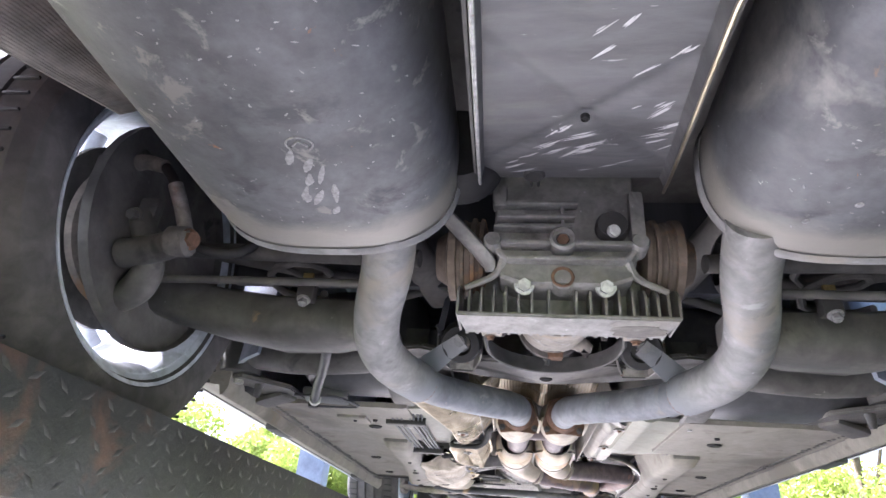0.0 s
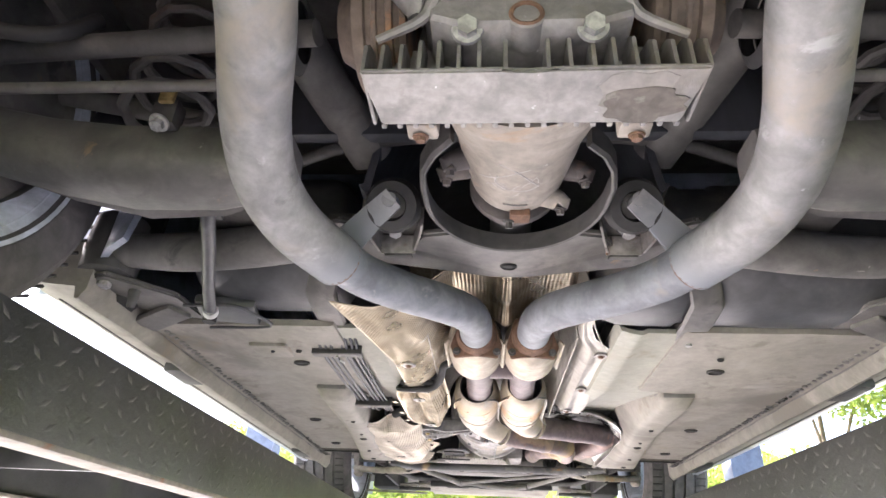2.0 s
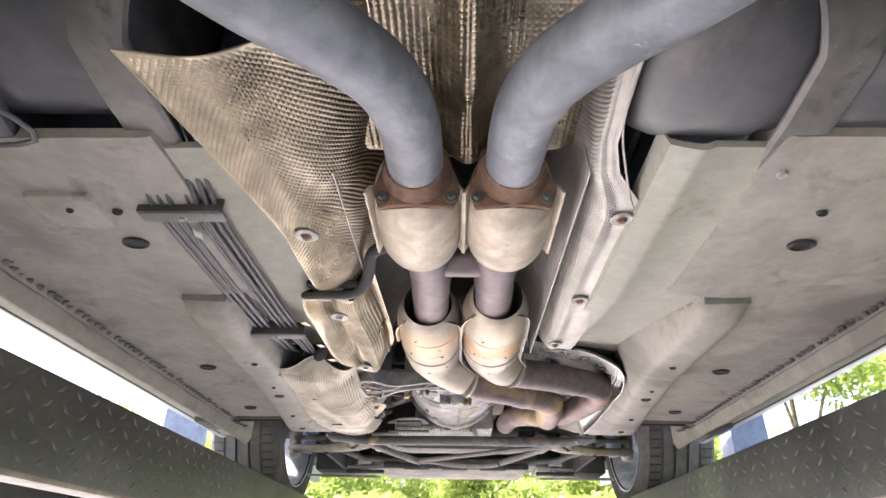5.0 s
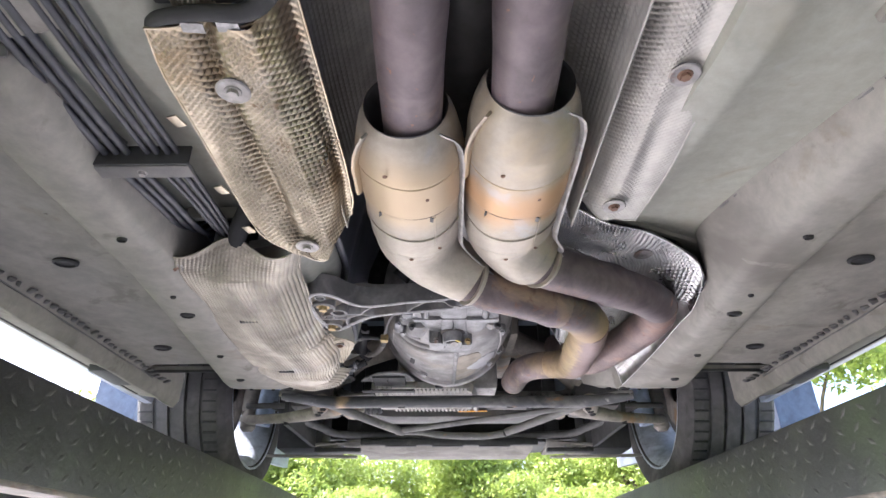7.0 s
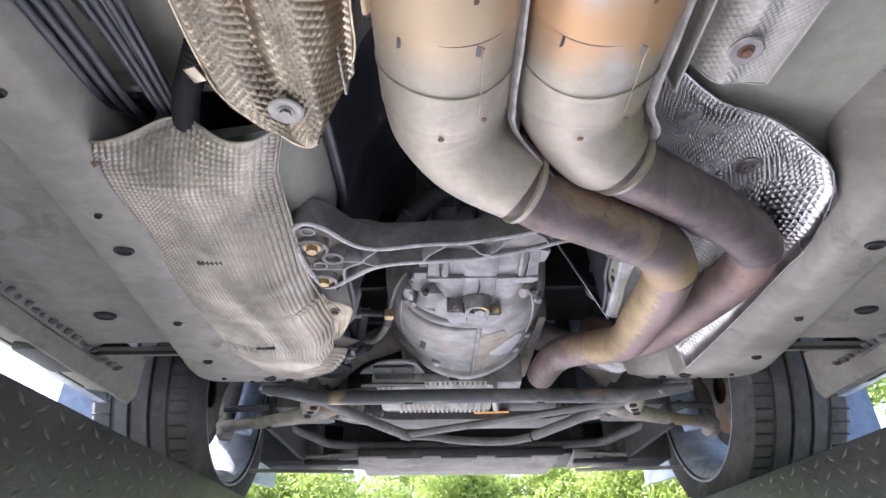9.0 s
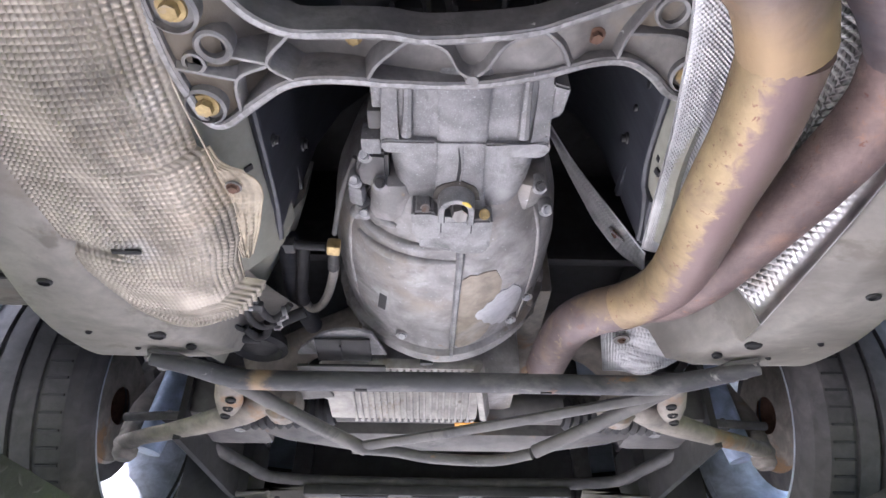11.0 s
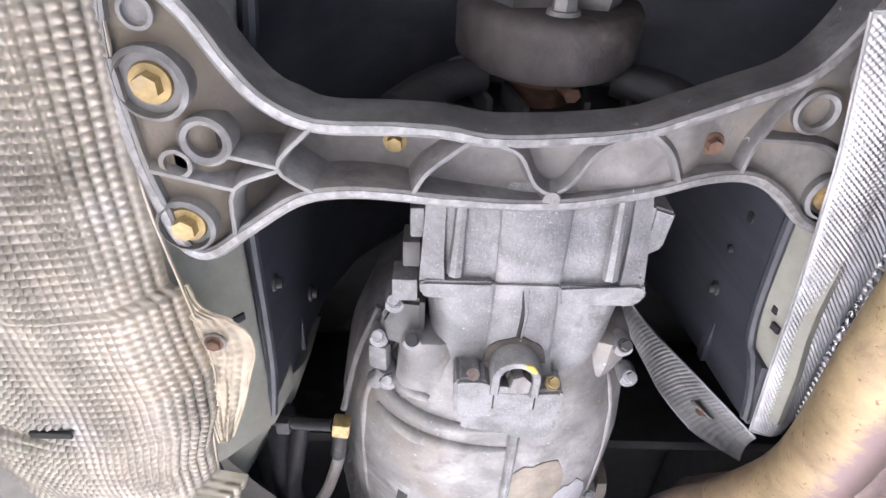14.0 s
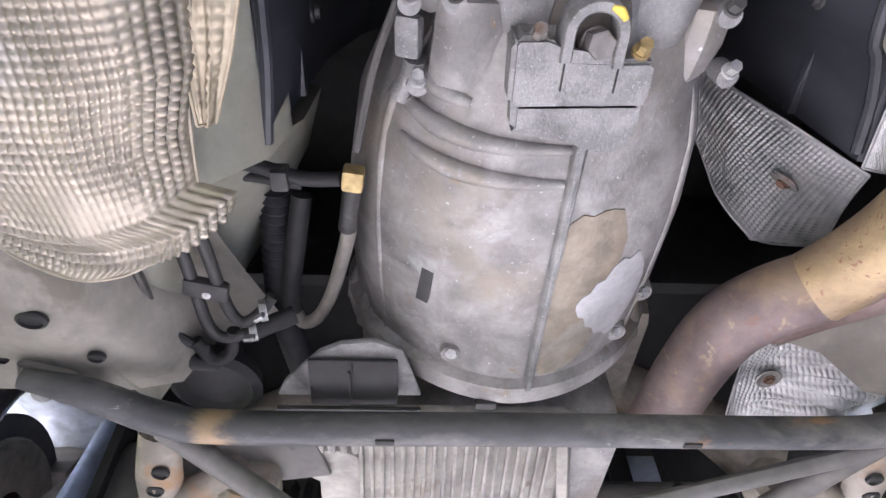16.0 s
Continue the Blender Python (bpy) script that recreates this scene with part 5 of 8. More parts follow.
for s in (-1, 1):
    c = thing("front_resonator", "tarnished stainless exhaust resonator with a dented cover", "exhaust resonator", "resonators")
    cat_cover(c, [(s * 0.056, 1.460, 1.680), (s * 0.056, 1.475, 1.680), (s * 0.056, 1.51, 1.680), (s * 0.056, 1.56, 1.680), (s * 0.056, 1.605, 1.680), (s * 0.055, 1.628, 1.679), (s * 0.054, 1.640, 1.678), (s * 0.053, 1.645, 1.677)], [0.036, 0.044, 0.053, 0.0545, 0.053, 0.047, 0.038, 0.030], (), (1.53, 1.56, 1.585) if s > 0 else (1.575,), RESO)
    part("seam_flange", flange_ribbon([(s * 0.056 + 0.050, y, 1.668) for y in (1.475, 1.50, 1.55, 1.60, 1.62)], 0.013, 0.0016), RESO, c)
    part("seam_flange", flange_ribbon([(s * 0.056 - 0.050, y, 1.668) for y in (1.62, 1.60, 1.55, 1.50, 1.475)], 0.013, 0.0016), RESO, c)
    part("centre_pipe", tube([(s * 0.052, 1.58, 1.675), (s * 0.050, 1.64, 1.673), (s * 0.047, 1.71, 1.672), (s * 0.05, 1.77, 1.672), (s * 0.053, 1.88, 1.672)], [0.030, 0.032, 0.031, 0.030, 0.029], 24, 5), HOTPIPE, c, "purple heat-tinted pipe")
    c = thing("catalytic_converter", "tarnished stainless catalytic converter with a seamed cover", "catalytic converter", "catalytic converters")
    y0 = 1.845 if s < 0 else 1.815
    end = 2.075 if s < 0 else 2.060
    mouth = (0.014, 2.137, 1.635) if s < 0 else (0.104, 2.113, 1.650)
    x = s * 0.058
    cat_cover(c, [(x, y0 - 0.002, 1.679), (x, y0 + 0.012, 1.679), (x, y0 + 0.05, 1.679), (x, 1.95, 1.679), (x, end - 0.03, 1.679), (x + 0.004, end + 0.008, 1.673), (x + 0.026, end + 0.040, 1.657), mouth], [0.040, 0.048, 0.0565, 0.0575, 0.0570, 0.0535, 0.045, 0.0365], (1.957,), (1.90, 2.01, 2.05), CATCOVER if s < 0 else CATCOVER_R)
    part("seam_flange", flange_ribbon([(x + 0.030, y0 + 0.004, 1.652), (x + 0.050, y0 + 0.03, 1.655), (x + 0.053, 1.95, 1.656), (x + 0.0535, end - 0.03, 1.655), (x + 0.056, end - 0.008, 1.652), (x + 0.066, end + 0.010, 1.648), (mouth[0] + 0.020, mouth[1] - 0.022, mouth[2] + 0.004), (mouth[0] + 0.026, mouth[1] - 0.012, mouth[2] + 0.004)], 0.0075, 0.0013), WASHER, c, "folded seam of the cover")
    part("seam_flange", flange_ribbon([(x - 0.053, y0 + 0.11, 1.660), (x - 0.052, y0 + 0.06, 1.657), (x - 0.046, y0 + 0.03, 1.655), (x - 0.036, y0 + 0.006, 1.653)], 0.011, 0.0018), CATCOVER, c)
    for k, (dx, y) in enumerate(((-0.034, 1.963), (0.022, 1.966))):
        part("slot", box(x + dx, y, 1.679 - math.sqrt(0.0575 ** 2 - dx * dx) - 0.0004, 0.0045, 0.009, 0.0012, 0.0005, (0, math.degrees(math.asin(dx / 0.0575)), 6)), SUBF, c, "small dark slot")
    for y, r, m in ((1.957, 0.0007, OUTM), (1.903, 0.0011, CATCOVER), (2.008, 0.0011, CATCOVER)):
        rim = 0.0577 if y > 1.92 else 0.0570
        part("sheet_edge", tube([(x + rim * math.cos(a), y + 0.0022 * math.sin(3 * a + s), 1.679 + rim * math.sin(a)) for a in np.linspace(-3.3, 0.15, 22)], r, 6, 2), m, c, "brown-stained edge of the cover sheet")
    part("length_seam", tube([(x + 0.026, y, 1.679 - math.sqrt(0.0575 ** 2 - 0.026 ** 2) - 0.0002) for y in (1.965, 2.0, 2.03)], 0.0008, 6, 2), CATCOVER, c)
    for k, (dx, y) in enumerate(((-0.022, 1.885), (0.018, 1.925), (-0.005, 2.055), (0.03, 2.04))):
        part("dimple", lathe([(0.0028, 0.0), (0.002, -0.0008), (0.0004, -0.001)], (x + dx, y, 1.679 - math.sqrt(0.0573 ** 2 - dx * dx)), "z", 10), RUSTY, c, "small rusty dimple")
    part("mouth_ring", lathe([(0.0395, y0 - 0.002), (0.041, y0 - 0.005), (0.038, y0 + 0.005), (0.036, y0 + 0.08)], (s * 0.058, 0, 1.679), "y", 32, caps=False), IRON, c)
    if s < 0:
        path = [(-0.05, 2.085, 1.668), (-0.004, 2.124, 1.641), (0.032, 2.149, 1.628), (0.082, 2.174, 1.625), (0.134, 2.205, 1.624), (0.176, 2.237, 1.624), (0.204, 2.284, 1.624), (0.213, 2.354, 1.624), (0.219, 2.434, 1.632), (0.236, 2.554, 1.650), (0.240, 2.618, 1.664), (0.235, 2.669, 1.680), (0.216, 2.712, 1.692), (0.188, 2.735, 1.697), (0.165, 2.768, 1.700), (0.154, 2.83, 1.705), (0.15, 2.92, 1.71)]
    else:
        path = [(0.06, 2.07, 1.668), (0.088, 2.10, 1.652), (0.115, 2.124, 1.647), (0.158, 2.155, 1.650), (0.222, 2.205, 1.656), (0.286, 2.259, 1.662), (0.326, 2.306, 1.666), (0.338, 2.365, 1.667), (0.328, 2.44, 1.667), (0.306, 2.53, 1.668), (0.287, 2.62, 1.676), (0.274, 2.70, 1.70), (0.262, 2.77, 1.74), (0.255, 2.84, 1.78)]
    cut = 7
    part("front_elbow", tube(path[:cut], 0.0305, 26, 6), ELBOW if s < 0 else HOTPIPE, c, "purple-brown heat-tinted elbow")
    if s > 0:
        part("front_pipe", tube(path[cut - 1:], 0.0305, 26, 6), ROSE, c, "reddish heat-tinted front pipe")
    else:
        turned = pose(0, 0, 0, 0, 0, -6.2)
        back_turn = turned.inverted()
        part("front_pipe", tube([back_turn @ Vector(p) for p in path[cut - 1:-4]], 0.0305, 26, 6), OCHRE, c, "yellowed and rust-flecked front pipe").matrix_basis = turned
    if s < 0:
        part("downpipe", tube(path[-5:], 0.0305, 26, 6), DOWN, c, "pinkish heat-tinted downpipe")
    part("neck_ring", tube([mouth, [a * 0.93 + b * 0.07 for a, b in zip(mouth, path[3])]], [0.0380, 0.0372], 28, 1), CATCOVER, c)
    part("joint_ring", tube([[a * 0.3 + b * 0.7 for a, b in zip(path[3], path[4])], path[4], [a * 0.75 + b * 0.25 for a, b in zip(path[4], path[5])]], [0.0308, 0.0328, 0.0308], 24, 3), HOTPIPE, c, "flared pipe joint")
xp = part("crossover_pipe", tube([(-0.05, 1.675, 1.675), (0.05, 1.675, 1.675)], 0.024, 18, 1), HOTPIPE)
tagged(xp, "heat-tinted crossover pipe joining the two exhausts", "exhaust pipe")

# ---- driveshaft ----
ds = thing("driveshaft", "grey steel driveshaft with a rubber flex coupling", "driveshaft")
part("shaft", tube([(0.004, 1.06, 1.735), (0.0, 1.6, 1.76), (0.0, 2.255, 1.789)], 0.031, 24, 1), IRON, ds)
part("shaft_end", lathe([(0.031, 2.12), (0.0325, 2.13), (0.0325, 2.245), (0.02, 2.255)], (0, 0, 1.787), "y", 28), CAST, ds)
disc = []
for y, k in ((2.266, 0.3), (2.264, 0.86), (2.267, 0.955), (2.272, 1.0), (2.298, 1.0), (2.303, 0.96), (2.305, 0.86), (2.303, 0.3)):
    disc.append([Vector((0.063 * k * (1 + 0.035 * math.cos(3 * a - math.pi / 2)) * math.cos(a), y, 1.787 + 0.063 * k * (1 + 0.035 * math.cos(3 * a - math.pi / 2)) * math.sin(a))) for a in np.linspace(0, 2 * math.pi, 48, endpoint=False)])
part("flex_coupling", loft(disc), COUPL, ds, "rust-stained black rubber flex coupling")
for k in range(3):
    a = math.radians(90 + 120 * k)
    c, q = math.cos(a), math.sin(a)
    part("flange_arm", tube([(0.0, 2.250, 1.787), (0.020 * c, 2.252, 1.787 + 0.020 * q), (0.044 * c, 2.258, 1.787 + 0.044 * q)], [0.031, 0.022, 0.0155], 16, 3), CAST, ds)
    part("coupling_bolt", hexbolt((0.044 * c, 2.244, 1.787 + 0.044 * q), (0, -1, 0), 0.0080, 0.007, 1.2), CAST, ds)
    a += math.radians(60)
    c, q = math.cos(a), math.sin(a)
    part("coupling_bolt", hexbolt((0.044 * c, 2.264, 1.787 + 0.044 * q), (0, -1, 0), 0.0080, 0.007, 1.35), CAST, ds)
part("joint", lathe([(0.045, 1.065), (0.05, 1.07), (0.05, 1.09), (0.03, 1.10)], (0.003, 0, 1.737), "y", 28), IRON, ds)


# ---- centre plate between the mufflers ----
cp = thing("centre_heat_plate", "scratched dark grey steel heat plate between the mufflers", "heat shield")
def plate_z(y):
    return 1.715 + 0.30 * (y - 0.45) + 0.25 * max(0, y - 0.45) ** 2
def plate_x(y, side):
    """The plate's edge: it widens towards the differential."""
    if side < 0:
        return -0.083 - 0.05 * (y - 0.3)
    return float(np.interp(y, (0.05, 0.3, 0.4, 0.5, 0.6, 0.67, 0.71), (0.045, 0.0685, 0.081, 0.094, 0.1085, 0.119, 0.125)))


def emboss(x, y):
    """Two crossed grooves pressed into the plate."""
    return sum(0.0042 * math.exp(-(((x - 0.005) - k * (y - 0.475) * 0.75) / 0.007) ** 2) for k in (-1, 1)) * (1 if 0.3 < y < 0.62 else 0)


rings = []
for y in np.linspace(0.05, 0.685, 50):
    xl, xr, z = plate_x(y, -1), plate_x(y, 1), plate_z(y)
    flat_part = [(x, z + emboss(x, y)) for x in np.linspace(xl, xr, 45)]
    rings.append([Vector((x, y, q)) for x, q in [(xl - 0.006, z - 0.016), (xl - 0.004, z - 0.016)] + flat_part + [(xr + 0.004, z - 0.016), (xr + 0.006, z - 0.016)]])
up = [[v + Vector((0, 0, 0.005)) for v in r[::-1]] for r in rings]
SCRATCH = surf("scratched_dark_plate", (0.078, 0.079, 0.083), (0.115, 0.115, 0.12), 0.42, 0.35, 7, 100, 0.1, [((0.34, 0.34, 0.34), 30, 0.67, 0.03), ((0.15, 0.145, 0.135), 5, 0.62, 0.15)], stretch=(0.55, 1.6, 1))
part("plate", loft([a + b for a, b in zip(rings, up)]), SCRATCH, cp)
for s in (-1, 1):
    part("side_fold", tube([(plate_x(y, s) + s * 0.005, y, plate_z(y) - 0.018) for y in np.linspace(0.05, 0.705, 14)], 0.0022, 8, 2), BOLT if s < 0 else SHIELDG, cp, "bright folded edge")
    part("side_web", loft([[Vector((plate_x(y, s) + s * dx, y, plate_z(y) + dz)) for dx, dz in ((0.009, -0.010), (0.012, -0.010), (0.016, 0.04), (0.013, 0.04))] for y in np.linspace(0.05, 0.70, 10)]), IRON, cp, "embossed side web")
part("plate_clip", lathe([(0.013, 0.001), (0.014, -0.002), (0.011, -0.004), (0.006, -0.003), (0.001, -0.003)], (-0.038, 0.662, plate_z(0.662) - 0.002), "z", 20), RUBBER, cp, "black clip")
for x in (-0.042, -0.033):
    part("clip_prong", tube([(x, 0.668, plate_z(0.668) - 0.004), (x + 0.001, 0.692, plate_z(0.68) - 0.006)], [0.0028, 0.0020], 8, 1), RUBBER, cp)
part("plate_hole_plug", grommet(0.004, 0.478, plate_z(0.478) - 0.001, 0.0045, 1), RUBBER, cp)
rs = random.Random(12)
streaks = []


def streak(xa, ya, xb, yb, w):
    """A ragged bare scrape on the plate, made of thin slivers side by side."""
    slivers = []
    dx, dy = xb - xa, yb - ya
    for i in range(max(2, int(w / 0.0016))):
        k0, k1 = rs.uniform(0, 0.35), rs.uniform(0.6, 1.0)
        o = rs.uniform(-0.5, 0.5) * w
        ox, oy = -dy * o / math.hypot(dx, dy), dx * o / math.hypot(dx, dy)
        line = [(xa + dx * q + ox, ya + dy * q + oy + rs.uniform(-0.001, 0.001)) for q in np.linspace(k0, k1, 4)]
        slivers.append(tube([(x, y, plate_z(y) + emboss(x, y) + 0.0001) for x, y in line], [0.0002, rs.uniform(0.0005, 0.0016), rs.uniform(0.0006, 0.0018), 0.0002], 6, 2, flat=0.2))
    return join(*slivers)


for row in ((-0.004, 0.38, 0.016, 0.354, 0.005), (-0.009, 0.349, 0.011, 0.324, 0.003), (0.013, 0.338, 0.024, 0.317, 0.003), (-0.033, 0.532, -0.003, 0.489, 0.010), (-0.018, 0.541, 0.03, 0.514, 0.014), (-0.02, 0.607, 0.026, 0.541, 0.008), (-0.006, 0.586, 0.031, 0.562, 0.010), (0.065, 0.534, 0.1, 0.513, 0.010), (0.058, 0.491, 0.082, 0.446, 0.009), (0.088, 0.578, 0.105, 0.551, 0.006), (0.05, 0.388, 0.071, 0.355, 0.003),
            (0.061, 0.467, 0.081, 0.441, 0.005), (0.053, 0.624, 0.08, 0.598, 0.004), (-0.081, 0.643, -0.046, 0.612, 0.005), (-0.077, 0.618, -0.053, 0.6, 0.003), (0.008, 0.65, 0.04, 0.635, 0.003), (0.04, 0.466, 0.053, 0.456, 0.002), (-0.05, 0.575, -0.012, 0.535, 0.009), (-0.038, 0.59, 0.004, 0.552, 0.006), (0.0, 0.565, 0.045, 0.535, 0.007), (0.072, 0.515, 0.103, 0.49, 0.008), (0.066, 0.555, 0.104, 0.53, 0.006), (0.03, 0.41, 0.06, 0.375, 0.003), (-0.07, 0.66, -0.03, 0.635, 0.005), (-0.06, 0.60, -0.035, 0.575, 0.003), (0.03, 0.64, 0.06, 0.62, 0.003), (0.059, 0.377, 0.076, 0.359, 0.002)):
    streaks.append(streak(*row))
part("scratch", join(*streaks), PALE, cp, "pale scrapes", kind="stuff")

# ---- rear subframe ----
sf = thing("rear_subframe", "dusty black pressed-steel rear subframe", "subframe")
arc = [(0.004 + 0.112 * math.cos(a), 1.008 + 0.125 * math.sin(a)) for a in np.linspace(math.pi * 0.77, 0.23 * math.pi, 18)]
outline = [(-0.30, 1.205), (-0.30, 1.115), (-0.24, 1.10), (-0.212, 1.115), (-0.203, 1.15), (-0.135, 1.15), (-0.123, 1.11)] + arc + [(0.131, 1.11), (0.143, 1.15), (0.211, 1.15), (0.22, 1.115), (0.25, 1.10), (0.31, 1.115), (0.31, 1.205), (0.12, 1.205), (0.03, 1.222), (0.004, 1.228), (-0.03, 1.222), (-0.12, 1.205)]
beam = slab(outline, 1.676, 1.688, 0.004)
for v in beam.verts:
    q = min(1, max(0, (abs(v.co.x - 0.004) - 0.09) / 0.10))
    v.co.z += 0.024 * q * q * (3 - 2 * q)
part("cross_beam", beam, SUBF, sf)
ring_line = [(-0.070, 0.918), (-0.092, 0.938), (-0.106, 0.962), (-0.107, 0.985)] + [(0.004 + 0.110 * math.cos(a), 1.008 + 0.124 * math.sin(a)) for a in np.linspace(math.pi, 0, 22)] + [(0.116, 0.985), (0.112, 0.960), (0.100, 0.940), (0.080, 0.925)]
lip = []
for i, (x, y) in enumerate(ring_line):
    up = 0.020 * max(0, (0.99 - y) / 0.07)
    n = Vector((x - 0.004, y - 1.0, 0)).normalized()
    lip.append([Vector((x, y, 0)) + n * a + Vector((0, 0, z + up)) for a, z in ((0.005, 1.675), (0.001, 1.671), (-0.0022, 1.672), (-0.0025, 1.676), (-0.001, 1.686), (0.001, 1.700), (0.006, 1.700), (0.006, 1.69))])
part("opening_lip", loft(lip), IRON, sf, "flanged ring round the opening")
for pts in ([(0.452, 1.176), (0.446, 1.166), (0.452, 1.158), (0.462, 1.160), (0.458, 1.170), (0.450, 1.168)], [(0.470, 1.176), (0.478, 1.160)], [(0.486, 1.176), (0.494, 1.160)], [(0.474, 1.168), (0.490, 1.168)]):
    part("paint_stroke", tube([(x, y, 1.6925 - math.sqrt(max(1e-6, 0.0305 ** 2 - (y - 1.177) ** 2))) for x, y in pts], 0.0009, 6, 4, flat=0.5), WASHER, sf, "pale hand-painted stroke")
part("beam_hole", grommet(0.0, 1.186, 1.6755, 0.0125, 0.7), RUBBER, sf)
for s in (-1, 1):
    part("side_tube", tube([(s * 0.285, 1.16, 1.715), (s * 0.36, 1.165, 1.698), (s * 0.50, 1.18, 1.692), (s * 0.62, 1.19, 1.700)], [0.036, 0.033, 0.031, 0.026], 18, 5), SUBF, sf)
    part("end_bush", lathe([(0.02, 1.66), (0.042, 1.662), (0.045, 1.70), (0.04, 1.76)], (s * 0.635, 1.205, 0), "z", 24), IRON, sf)
    part("bush_bolt", hexbolt((s * 0.635, 1.205, 1.658), (0, 0, -1), 0.012, 0.012), BOLT, sf)
    part("rear_leg", tube([(s * 0.20, 1.08, 1.80), (s * 0.28, 0.88, 1.86), (s * 0.30, 0.62, 1.86)], 0.032, 14, 5), SUBF, sf)
    part("beam_pad", box(s * 0.40, 1.16, 1.735, 0.12, 0.09, 0.02, 0.006), SUBF, sf)

for s in (-1, 1):
    hg = thing("exhaust_hanger", "black rubber exhaust hanger in a bent steel bracket", "exhaust hanger", "exhaust hangers")
    ring_at = pose(s * 0.157, 1.062, 1.702, 35)
    part("rubber_ring", lathe([(0.020, -0.024), (0.033, -0.022), (0.037, -0.012), (0.037, 0.012), (0.033, 0.022), (0.020, 0.024), (0.017, 0.0), (0.020, -0.024)], (0, 0, 0), "y", 30, caps=False), RUBBER, hg, "black rubber ring").matrix_basis = ring_at
    part("ring_insert", lathe([(0.017, -0.012), (0.017, 0.018), (0.007, 0.02)], (0, 0, 0), "y", 20), IRON, hg).matrix_basis = ring_at
    for a, b in (((0.201, 1.078), (0.186, 1.146)), ((0.120, 1.096), (0.136, 1.146))):
        part("bracket_ear", loft([[Vector((s * (x + dx), y, z)) for dx, z in ((0, zl), (0.0035, zl), (0.0035, 1.722), (0, 1.722))] for x, y, zl in ((a[0], a[1], 1.690), (a[0] * 0.7 + b[0] * 0.3, a[1] * 0.7 + b[1] * 0.3, 1.679), (b[0], b[1], 1.677))]), WASHER, hg, "bent bracket ear")
    part("bracket_base", slab([(s * 0.122, 1.10), (s * 0.199, 1.09), (s * 0.187, 1.150), (s * 0.136, 1.150)], 1.708, 1.712, 0.001), SUBF, hg)
    part("bracket_end", box(s * 0.161, 1.1475, 1.690, 0.050, 0.004, 0.028, 0.001, (12, 0, 0)), WASHER, hg)
    part("bracket_tab", box(s * 0.161, 1.157, 1.676, 0.040, 0.016, 0.003, 0.001, (12, 0, 0)), SUBF, hg)
    part("hanger_bolt", hexbolt((s * 0.160, 1.112, 1.703), (0, -0.3, -1), 0.010, 0.016), BOLT, hg)
    part("bolt_collar", lathe([(0.016, -0.002), (0.018, 0.004), (0.018, 0.012)], (s * 0.160, 1.112, 1.700), "z", 18), IRON, hg)

